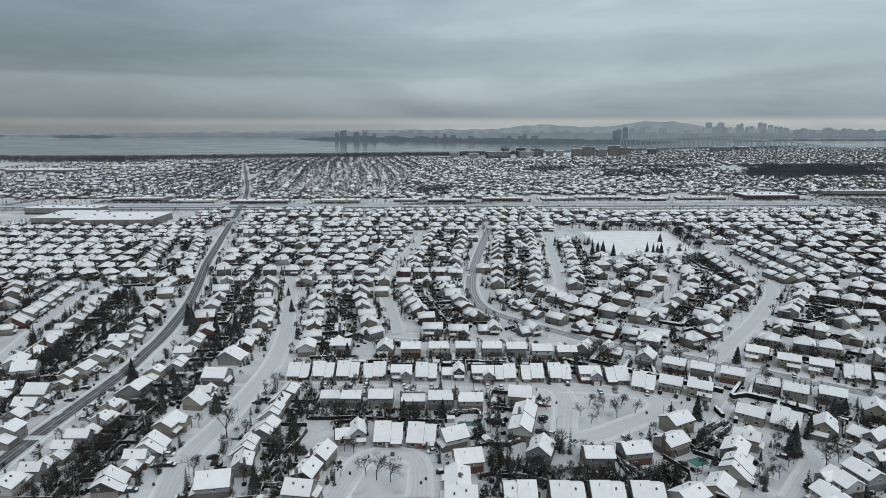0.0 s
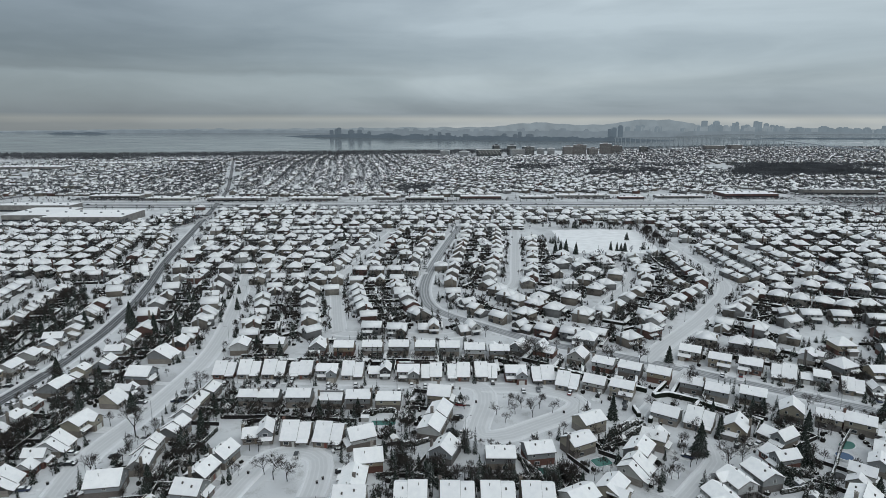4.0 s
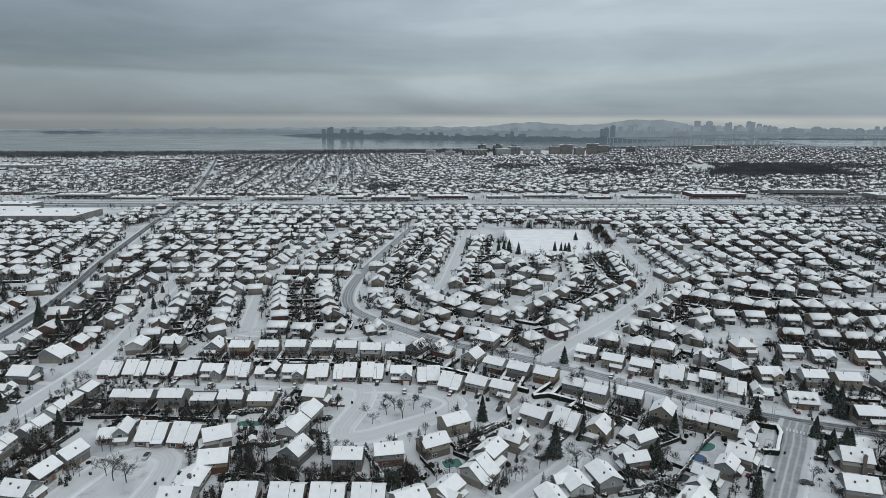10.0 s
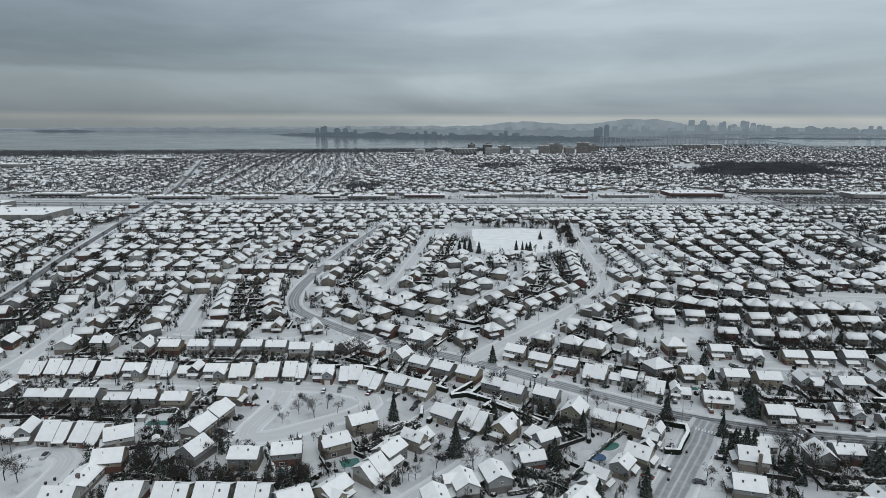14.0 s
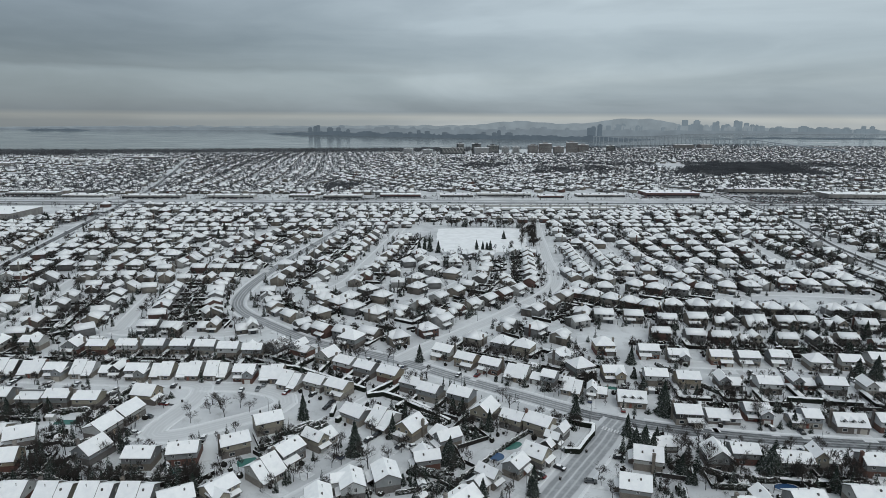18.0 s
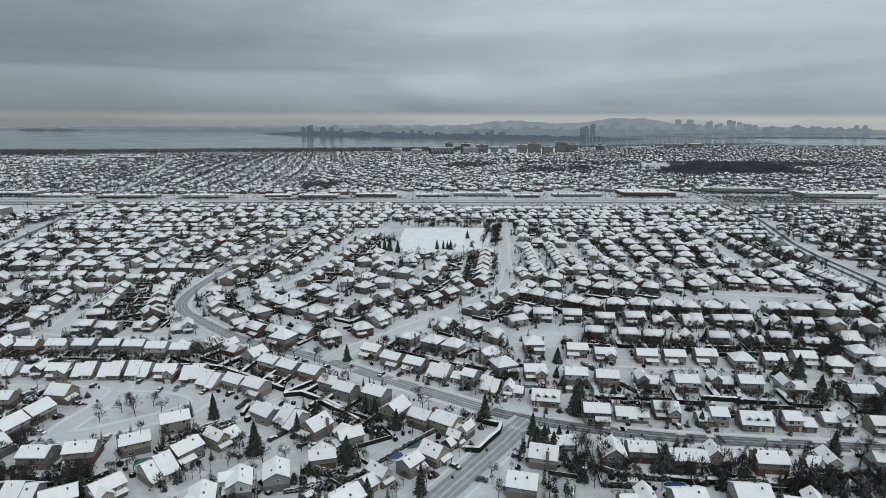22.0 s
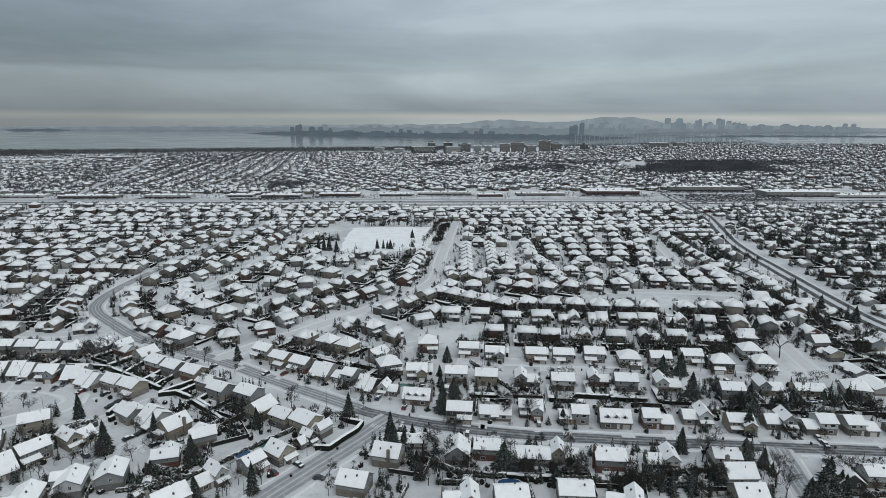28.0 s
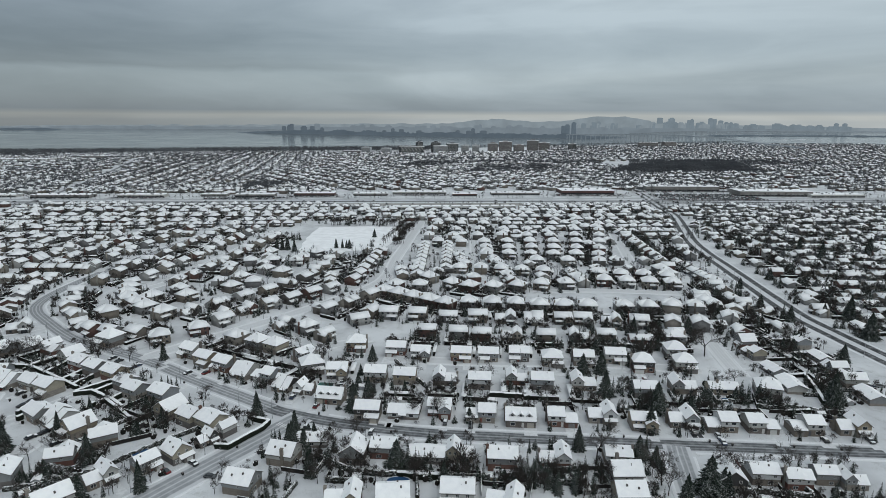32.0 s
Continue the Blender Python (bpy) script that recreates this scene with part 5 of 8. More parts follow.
far_patch(-330, 600, 600, 858, radians(3), 52, 14, 0.92, True, ("hip", "hip", "cross"))
far_patch(-300, 520, 430, 600, radians(96), 54, 14, 0.8, True, ("hip", "colonial"))
far_patch(-1000, -360, 1000, 1260, radians(3), 58, 17, 0.92)
far_patch(-720, -480, 1260, 2150, radians(94), 66, 17, 0.9)
far_patch(-480, -80, 1000, 2330, radians(98), 68, 17, 0.92)
far_patch(-360, 120, 1000, 1090, radians(3), 50, 17, 0.9)
far_patch(-80, 320, 1060, 2230, radians(122), 64, 17, 0.92)
far_patch(320, 760, 1060, 2330, radians(132), 64, 18, 0.85)
far_patch(760, 1300, 1850, 2900, radians(24), 74, 21, 0.8)
far_patch(700, 1500, 1060, 1420, radians(10), 66, 20, 0.75)
far_patch(1120, 1420, 1420, 1660, radians(10), 66, 20, 0.75)
far_patch(1300, 2700, 1500, 3300, radians(16), 80, 24, 0.75)
far_patch(-1250, -720, 1280, 2100, radians(4), 90, 24, 0.6, False, ("cape", "bungalow"))
far_patch(-1500, -680, 560, 900, radians(2), 60, 15, 0.8)
far_patch(-760, -310, 330, 740, radians(95), 58, 14, 0.85)
far_patch(620, 1250, 420, 860, radians(8), 58, 18, 0.8)
far_patch(560, 900, 150, 420, radians(4), 58, 18, 0.75)
tagged(far_houses.build("distant_houses", WALL_FAR, ROOF_FAR, GLASS), "hundreds of distant snow-roofed suburban houses in rows", "houses", kind="stuff")

# ---- trees ----


def spruce_template(seed, levels=19, around=11, slim=0.30, fine=True):
    """A spruce of unit height: a trunk with whorls of drooping, tapering boughs."""
    r, trunk, crown = random.Random(seed), MB(), MB()
    trunk.tube((0, 0, 0), (0, 0, 0.92), 0.022, 0.004, 6)
    for i in range(levels):
        f = i / (levels - 1)
        z = 0.07 + 0.88 * f
        n = max(4, round(around * (1 - 0.5 * f)))
        reach = slim * (1 - f) ** 0.85 + 0.02
        for k in range(n):
            w = 2 * math.pi * (k + 0.5 * (i % 2) + r.uniform(-0.25, 0.25)) / n
            l = reach * r.uniform(0.72, 1.15)
            c, s = math.cos(w), math.sin(w)
            wide, drop = 0.40 * l + 0.012, 0.30 * l + r.uniform(-0.01, 0.02)
            tip = (c * l, s * l, z - drop)
            mid = (c * l * 0.55, s * l * 0.55, z - 0.25 * drop + 0.012)
            a = (mid[0] - s * wide * 0.5, mid[1] + c * wide * 0.5, mid[2] - 0.035)
            b = (mid[0] + s * wide * 0.5, mid[1] - c * wide * 0.5, mid[2] - 0.035)
            root, under = (0, 0, z + 0.02), (c * l * 0.5, s * l * 0.5, mid[2] - 0.06)
            crown.solid([root, a, tip, b, mid, under], [(0, 1, 4), (1, 2, 4), (2, 3, 4), (3, 0, 4), (0, 5, 1), (1, 5, 2), (2, 5, 3), (3, 5, 0)] if fine else
                        [(0, 1, 4), (1, 2, 4), (2, 3, 4), (3, 0, 4)])
    crown.tube((0, 0, 0.9), (0, 0, 1.0), 0.02, 0.002, 4)
    return trunk, crown


def bare_template(seed, depth=5, thick=0.014):
    """A leafless tree of unit height: a short trunk, upswept limbs and a haze of fine twigs."""
    r, trunk, crown = random.Random(seed), MB(), MB()

    def grow(p, d, length, rad, level):
        q = p + d * length
        (trunk if level <= 1 else crown).tube(p, q, rad, rad * 0.66, 5 if level <= 1 else 3, cap=False)
        if level == depth:
            return
        for k in range(4 if level < 2 else r.randint(3, 4)):
            side = d.orthogonal().normalized()
            side.rotate(Matrix.Rotation(r.uniform(0, 2 * math.pi), 3, d))
            nd = (d + side * r.uniform(0.35, 0.95) + Vector((0, 0, 0.10))).normalized()
            grow(p.lerp(q, r.uniform(0.45, 1.0)) if level else p.lerp(q, r.uniform(0.75, 1.0)), nd, length * r.uniform(0.6, 0.88), max(rad * 0.52, 0.00135), level + 1)

    grow(Vector((0, 0, 0)), Vector((r.uniform(-0.05, 0.05), r.uniform(-0.05, 0.05), 1)).normalized(), 0.26, thick, 0)
    top = max(v[2] for v in crown.v)
    for mb in (trunk, crown):
        mb.v = [(x / top, y / top, z / top) for x, y, z in mb.v]
    return trunk, crown


def joined(pair, crown=1):
    v1, t1, m1 = pair[0].tris()
    v2, t2, m2 = pair[1].tris()
    return np.concatenate([v1, v2]), np.concatenate([t1, t2 + len(v1)]), np.concatenate([m1, m2 + crown])


def tree_kind(name, template, mats, label, category, group):
    trunk, crown = template
    return [trunk.mesh("trunk", mats[0]), crown.mesh("crown", mats[1]), name, label, category, group]


def plant(kind, x, y, height, wide=1.0):
    if near_street(x, y, -0.5 if height < 9 else -2.5):
        return None
    trunk, crown, name, label, category, group = kind
    base = tagged(new(name), label, category, group)
    base.matrix_basis = pose(x, y, -0.05, 0, 0, rnd.uniform(0, 360)) @ Matrix.Diagonal((height * wide, height * wide, height, 1))
    part("trunk", trunk, None, base)
    part("crown", crown, None, base)
    return base


SPRUCE = [tree_kind("spruce", spruce_template(s, slim=w), (BARK, NEEDLES), "dark green spruce dusted with snow", "tree", "spruces") for s, w in ((1, 0.28), (2, 0.33), (3, 0.24), (4, 0.30))]
CEDAR = [tree_kind("columnar_cedar", spruce_template(s, 10, 8, 0.17), (BARK, NEEDLES), "slender dark columnar cedar", "tree", "cedars") for s in (11, 12)]
MAPLE = [tree_kind("bare_tree", bare_template(s), (BARK, TWIG), "leafless winter tree with a fine brown crown", "tree", "bare trees") for s in (21, 22, 23, 24, 25)]
FAR_SPRUCE = [joined(spruce_template(s, 6, 5, 0.27, False), 2) for s in (31, 32)]
MID_SPRUCE = [joined(spruce_template(s, 10, 7, 0.28, False), 2) for s in (33, 34)]


def haze_crown(seed, blades=14, wide=0.05, long=0.3, fan=1.0):
    """A leafless tree for the middle distance: trunk, a few limbs and a cloud of twig sprays."""
    r, trunk, crown = random.Random(seed), MB(), MB()
    trunk.tube((0, 0, 0), (0, 0, 0.5), 0.022, 0.014, 3, cap=False)
    for k in range(blades):
        w, e, d = r.uniform(0, 2 * math.pi), r.uniform(-0.5, 1.5), r.uniform(0.25, 1.0) ** 0.6
        mid = Vector((0.30 * d * math.cos(w) * math.cos(e), 0.30 * d * math.sin(w) * math.cos(e), 0.60 + 0.28 * d * math.sin(e)))
        way = (fan * (mid - Vector((0, 0, 0.42))) + Vector((r.uniform(-0.2, 0.2), r.uniform(-0.2, 0.2), r.uniform(-0.05, 0.15)))).normalized()
        l = long * r.uniform(0.6, 1.3)
        root, tip = mid - way * l * 0.55, mid + way * l * 0.45
        side = way.orthogonal().normalized()
        side.rotate(Matrix.Rotation(r.uniform(0, 3.1), 3, way))
        crown.poly((root, mid - side * wide, tip, mid + side * wide))
    return trunk, crown


FAR_BARE = [joined(haze_crown(s, 18, 0.030, 0.30, 0.5)) for s in (51, 52, 53)]
MID_BARE = [joined(haze_crown(s, 90, 0.011, 0.27, 0.9)) for s in (41, 42, 43, 44)]

LITE_BARE = [joined(haze_crown(s, 40, 0.014, 0.28, 0.8)) for s in (71, 72, 73)]

# rows of close planting: from, to, how many, least and greatest height
PLANTING = [(311, 181, 346, 184, 9, 3.5, 6.5), (376, 172, 392, 176, 4, 6, 10), (372, 203, 374, 184, 4, 5, 9), (278, 186, 295, 186, 5, 3, 5.5), (410, 244, 432, 243, 5, 4, 6), (400, 248, 408, 231, 4, 4, 7), (155, 189, 162, 186, 4, 4, 6), (141, 186, 152, 186, 5, 3, 5), (245, 195, 253, 181, 4, 5, 9), (150, 187, 163, 180, 5, 3, 6), (170, 195, 177, 184, 4, 4, 7), (12, 205, 20, 184, 5, 3, 6)]
PLANTING += [(24, 195, 36, 188, 5, 4, 7), (118, 223, 121, 209, 3, 4, 6), (-207, 266, -186, 263, 6, 3, 6), (-132, 205, -125, 219, 4, 3, 5), (239, 216, 243, 209, 3, 4, 6), (262, 205, 300, 184, 9, 4, 8), (160, 253, 178, 228, 7, 4, 7), (226, 216, 228, 204, 3, 5, 8), (256, 280, 257, 257, 4, 4, 7), (-118, 372, -110, 425, 5, 5, 8), (-82, 690, -64, 610, 10, 8, 12), (-300, 700, -330, 745, 9, 7, 11)]
# large spruces and firs of the near gardens and of the park: x, y, height
BIG_SPRUCES = [(131, 204, 13.8), (144, 216, 10.6), (106, 231, 11.7), (218, 229, 12.6), (257, 236, 13.6), (193, 179, 12.0), (209, 182, 13.2), (152, 292, 9.6), (141, 289, 6.8),
               (-150, 271, 11.5), (-97, 237, 9.7), (-63, 240, 7.3), (-64, 183, 9.0), (42, 274, 9.1), (-70, 242, 7.4), (-59, 216, 12.2), (-181, 251, 6.4), (-195, 328, 11.4),
               (-147, 337, 14.7), (-157, 353, 14.7), (-132, 332, 13.9), (260, 290, 9.0), (169, 192, 13.4), (176, 174, 10.1), (254, 221, 5.0)]
MORE_SPRUCES = [(645, 556, 15.0), (644, 521, 16.5), (700, 538, 17.0), (552, 351, 17.5), (533, 377, 9.0), (557, 450, 10.0), (606, 595, 12.0), (182, 222, 9.5), (378, 298, 8.5), (388, 298, 9.5), (413, 303, 8.0), (392, 281, 8.0), (-126, 347, 11.0), (-100, 380, 9.0), (-178, 342, 12.0),
                (278, 191, 12.1), (369, 248, 12.8), (387, 233, 14.3), (378, 216, 11.3), (383, 175, 15.0), (346, 203, 10.7), (542, 319, 16.8), (542, 360, 9.1), (521, 426, 8.5),
                (504, 286, 10.3), (176, 214, 6.6), (143, 561, 11.9), (148, 561, 13.0), (153, 561, 13.5), (161, 554, 12.3), (198, 569, 10.4), (204, 569, 9.3), (208, 569, 8.2),
                (211, 567, 9.8), (230, 624, 9.6), (230, 556, 7.5), (22, 493, 4.8)]
EXTRA_SPRUCES = [(365, 273, 10.9), (374, 273, 12.4), (367, 197, 9.6), (514, 350, 11.0), (494, 307, 8.2), (482, 303, 7.2), (488, 303, 6.5), (511, 379, 9.8), (441, 330, 10.4), (427, 338, 7.1), (409, 330, 10.4), (396, 340, 7.1), (399, 237, 6.6), (400, 229, 9.5), (350, 321, 8.5), (361, 353, 8.5), (466, 237, 17.0), (236, 218, 9.8), (275, 214, 5.3), (262, 249, 10.1), (247, 186, 4.8), (306, 225, 6.8), (166, 197, 11.9), (372, 167, 13.0), (325, 184, 5.4)]
EXTRA_CEDARS = [(358, 202, 5.8), (367, 205, 5.2), (366, 205, 4.7), (335, 203, 5.8), (336, 203, 5.4), (327, 201, 5.8), (233, 206, 8.0), (231, 207, 7.1), (167, 262, 4.8), (164, 262, 4.8), (169, 261, 4.5), (151, 269, 4.3), (156, 269, 4.3), (403, 237, 7.1), (428, 241, 6.7), (431, 241, 7.2)]
EXTRA_BARE = [(293, 228, 9.4), (294, 212, 8.9), (319, 208, 7.6), (249, 201, 10.3), (263, 191, 7.1), (351, 196, 12.9), (348, 180, 8.9), (435, 294, 16.3), (443, 294, 10.1), (395, 193, 7.2), (404, 287, 9.9), (395, 287, 11.4), (434, 260, 7.7), (302, 172, 8.2), (113, 300, 8.5), (124, 296, 8.4), (192, 239, 8.4), (185, 220, 9.1), (173, 222, 6.7), (150, 259, 10.3), (144, 198, 7.2), (80, 289, 12.8), (84, 296, 11.5), (369, 174, 9.3), (341, 184, 6.5), (418, 227, 6.9), (379, 246, 6.8), (359, 247, 5.5)]
for x, y, h in BIG_SPRUCES + MORE_SPRUCES + EXTRA_SPRUCES:
    plant(rnd.choice(SPRUCE), x, y, h, rnd.uniform(0.9, 1.1) if y < 165 or x < 260 else rnd.uniform(1.15, 1.45))
for x, y, h in ((238, 204, 12.5), (242, 206, 8.5), (236, 208, 9.5), (245, 211, 8.0)):
    plant(SPRUCE[1], x, y, h, 1.05)
for x, y, h in [(113, 208, 6.0), (116, 209, 5.6), (111, 207, 5.2), (178, 266, 8.1), (241, 231, 4.0), (332, 236, 6), (345, 205, 6), (412, 221, 4.5), (415, 221, 5), (380, 207, 6), (384, 206, 6)] + EXTRA_CEDARS:
    plant(rnd.choice(CEDAR), x, y, h, 1.0)
BIG_BARE = [(-85, 216, 13.3), (-87, 189, 8.9), (-23, 187, 9.6), (-27, 190, 7.5), (-18, 186, 8.7), (-11, 223, 5.6), (66, 235, 6.5), (69, 239, 6.8), (73, 232, 7.9), (77, 240, 7.3),
            (61, 227, 5.5), (58, 234, 5.5), (64, 243, 6.0), (82, 236, 6.0), (125, 237, 7.3), (137, 194, 11.1), (148, 205, 7.4), (-81, 254, 6.4), (-77, 260, 7.9), (-90, 180, 7.6)]
MORE_BARE = [(269, 217, 7.9), (295, 219, 8.0), (282, 228, 8.3), (120, 290, 10.1), (106, 301, 9.0), (136, 289, 8.7), (369, 180, 13.5), (394, 179, 11.6), (418, 188, 9.0), (441, 311, 9.5),
             (219, 256, 6.5), (344, 205, 5.4), (225, 185, 5.8), (263, 210, 6.6), (282, 202, 7.4), (443, 194, 6.2), (447, 217, 8.0), (190, 247, 6.3), (115, 210, 7.5), (124, 195, 6.0),
             (127, 197, 6.1), (117, 188, 5.8), (261, 211, 9.8), (268, 192, 7.9), (253, 207, 8.5), (217, 188, 5.8), (156, 275, 5.5), (134, 253, 7.6)]
for x, y, h in BIG_BARE + MORE_BARE + EXTRA_BARE:
    plant(rnd.choice(MAPLE), x, y, 1.1 * h, rnd.uniform(1.0, 1.25))
# avenue of young trees beside the park
for i in range(15):
    for off in (0, 12):
        plant(MAPLE[i % 5], 275 - 1.45 * i - off, 715 - 9.6 * i, rnd.uniform(9, 12), 0.8)


def free_spot(x, y, margin=1.0, reach=6.5):
    if near_street(x, y, margin):
        return False
    return not any(abs(q[0] - x) < reach and abs(q[1] - y) < reach for q in PLACED)


def local(lot, u, v):
    y, x, yaw, kind, s, gap, flip = lot
    c, q = math.cos(yaw), math.sin(yaw)
    return x + c * u - q * v, y + q * u + c * v


# garden trees behind and before the nearer houses
for n, lot in enumerate(NEAR):
    for chance, v0, v1, what in ((0.42, 8, 15, "bare"), (0.22, 7, 14, "spruce"), (0.45, 6.5, 14, "cedar"), (0.22, -12, -8, "bare"), (0.14, -10, -7, "cedar")):
        u, v = rnd.uniform(-6, 6), rnd.uniform(v0, v1)
        x, y = local(lot, u, v)
        if rnd.random() > chance or not free_spot(x, y) or y < 150:
            continue
        if what == "bare":
            plant(rnd.choice(MAPLE), x, y, rnd.uniform(4.5, 8.5), rnd.uniform(0.85, 1.1))
        elif what == "spruce":
            plant(rnd.choice(SPRUCE), x, y, rnd.uniform(4.5, 9.5), rnd.uniform(0.9, 1.2))
        else:
            plant(rnd.choice(CEDAR), x, y, rnd.uniform(2.5, 4.8), rnd.uniform(1.0, 1.4))

woods = Stuff()
# thick planting between the gardens
for x0, y0, x1, y1, n, low, high in PLANTING:
    for k in range(n):
        f = (k + rnd.random()) / n
        x, y = x0 + (x1 - x0) * f + rnd.uniform(-2.5, 2.5), y0 + (y1 - y0) * f + rnd.uniform(-2.5, 2.5)
        if rnd.random() < 0.7:
            plant(rnd.choice(SPRUCE + CEDAR), x, y, rnd.uniform(low, high), rnd.uniform(1.0, 1.35))
        else:
            plant(rnd.choice(MAPLE), x, y, rnd.uniform(low, high), 1.0)
CLUMPS = [(-294, 740, 16, 16, 0.7), (-89, 733, 12, 12, 0.7), (-108, 433, 5, 5, 0.2), (-216, 392, 6, 5, 0.6), (-321, 469, 20, 16, 0.4), (-230, 367, 18, 14, 0.3), (-226, 326, 14, 10, 0.3), (551, 699, 16, 16, 0.1), (406, 440, 5, 5, 0.5), (641, 512, 14, 9, 0.7), (640, 598, 14, 9, 0.6), (399, 457, 12, 7, 0.6), (493, 310, 10, 8, 0.5), (473, 246, 9, 10, 0.6), (529, 335, 10, 8, 0.4), (427, 240, 4, 9, 0.8), (324, 180, 6, 12, 0.5), (333, 180, 5, 8, 0.3)]
CLUMPS += [(286, 186, 5, 8, 0.5), (453, 812, 16, 10, 0.4), (533, 499, 10, 7, 0.3), (311, 492, 14, 10, 0.4), (228, 294, 10, 8, 0.5), (77, 184, 8, 8, 0.5), (132, 414, 10, 9, 0.6), (172, 499, 10, 8, 0.6), (-203, 294, 8, 16, 0.3), (-199, 257, 9, 12, 0.3), (34, 187, 4, 8, 0.7), (22, 192, 4, 6, 0.2), (43, 205, 5, 6, 0.3), (-83, 180, 5, 4, 0.1), (-128, 214, 4, 6, 0.1), (194, 709, 6, 7, 0.8), (227, 701, 10, 8, 0.4), (260, 643, 8, 10, 0.0)]
CLUMPS += [(254, 591, 7, 8, 0.0), (233, 577, 3, 4, 0.8), (382, 302, 7, 9, 0.5), (396, 291, 7, 9, 0.5), (422, 308, 7, 9, 0.5), (413, 278, 7, 9, 0.5), (379, 252, 6, 8, 0.5), (383, 236, 6, 8, 0.5), (473, 367, 8, 9, 0.5), (419, 345, 8, 8, 0.3), (265, 665, 6, 24, 0.0), (261, 622, 6, 24, 0.0), (258, 589, 6, 20, 0.0), (175, 700, 9, 14, 0.2), (205, 702, 9, 16, 0.1), (240, 698, 10, 18, 0.1), (150, 610, 5, 9, 0.9), (161, 711, 6, 6, 0.5), (191, 696, 4, 6, 0.9), (225, 697, 9, 8, 0.3), (251, 694, 9, 8, 0.3)]
CLUMPS += [(-200, 300, 9, 16, 0.7), (-205, 330, 9, 16, 0.7), (-207, 360, 9, 14, 0.7), (-213, 395, 11, 16, 0.7), (-122, 330, 6, 9, 0.6), (-126, 360, 6, 9, 0.6), (-130, 395, 7, 9, 0.6), (-124, 300, 5, 7, 0.5)]
CLUMPS += [(-125, 260, 5, 8, 0.5), (-124, 235, 5, 8, 0.5), (-126, 200, 5, 8, 0.4), (-62, 205, 4, 7, 0.5), (255, 197, 6, 8, 0.3), (300, 186, 8, 14, 0.6), (327, 184, 7, 14, 0.8), (284, 188, 6, 10, 0.5),
           (343, 177, 6, 8, 0.7), (382, 178, 4, 6, 0.5), (414, 240, 5, 8, 0.8), (438, 237, 6, 8, 0.5), (485, 254, 7, 9, 0.6), (480, 300, 5, 8, 0.5), (500, 320, 6, 8, 0.4), (20, 200, 6, 9, 0.5), (50, 186, 7, 9, 0.4), (75, 186, 6, 8, 0.4)]
CLUMPS += [(548, 606, 9, 12, 0.2), (559, 660, 9, 14, 0.1), (570, 700, 9, 12, 0.2), (606, 595, 7, 6, 0.8), (-197, 355, 8, 10, 0.8), (-226, 408, 8, 8, 0.8), (-178, 355, 6, 6, 0.9), (-167, 380, 5, 5, 0.9), (-290, 713, 10, 18, 0.5), (-282, 728, 10, 14, 0.4), (-63, 364, 5, 4, 0.6), (-81, 356, 5, 4, 0.6), (-88, 481, 5, 4, 0.6)]
for x0, y0, r, n, share in CLUMPS:
    for k in range(n):
        a, d = rnd.uniform(0, 6.28), r * math.sqrt(rnd.random())
        x, y = x0 + d * math.cos(a), y0 + d * math.sin(a)
        if near_street(x, y, 0):
            continue
        if rnd.random() < share:
            woods.add(rnd.choice(MID_SPRUCE), x, y, 0, rnd.uniform(0, 6), rnd.uniform(5, 9), None, rnd.uniform(5, 11))
        else:
            woods.add(rnd.choice(MID_BARE), x, y, 0, rnd.uniform(0, 6), rnd.uniform(5, 10))
for lot in NEAR:
    for k in range(24 if lot[1] < -90 else 4 if 80 < lot[1] < 172 and 222 < lot[0] < 290 else 20 if lot[1] < 60 else 15 if lot[1] < 200 else 20):
        x, y = local(lot, rnd.uniform(-7, 7), rnd.choice((rnd.uniform(6, 15), rnd.uniform(6, 15), rnd.uniform(6, 15), rnd.uniform(-11, -7))))
        if y > 150 and free_spot(x, y, 0):
            if rnd.random() < 0.33:
                woods.add(rnd.choice(MID_SPRUCE), x, y, 0, rnd.uniform(0, 6), rnd.uniform(3, 7), None, rnd.uniform(2.5, 8))
            elif rnd.random() < 0.8:
                woods.add(rnd.choice(MID_BARE), x, y, 0, rnd.uniform(0, 6), rnd.uniform(3, 7))
for lot in FAR:
    for k in range(2 if abs(lot[1] - 289) < 36 and abs(lot[0] - 532) < 85 else 25 if lot[1] < -120 else 16 if lot[1] < 280 else 32):
        x, y = local(lot, rnd.uniform(-8, 8), rnd.choice((rnd.uniform(7, 15), rnd.uniform(7, 15), rnd.uniform(-12, -8))))
        if not free_spot(x, y, 0):
            continue
        roll = rnd.random()
        if roll < 0.34:
            woods.add(rnd.choice(MID_SPRUCE), x, y, 0, rnd.uniform(0, 6), rnd.uniform(3, 8) * (1.3 if lot[1] > 480 else 1.0))
        elif roll < 0.7:
            woods.add(rnd.choice(MID_BARE), x, y, 0, rnd.uniform(0, 6), rnd.uniform(4.5, 8.5))
tagged(woods.build("garden_trees", BARK, TWIG, NEEDLES), "bare trees and dark conifers crowding the snowy back gardens", "trees", kind="stuff")
woods = Stuff()
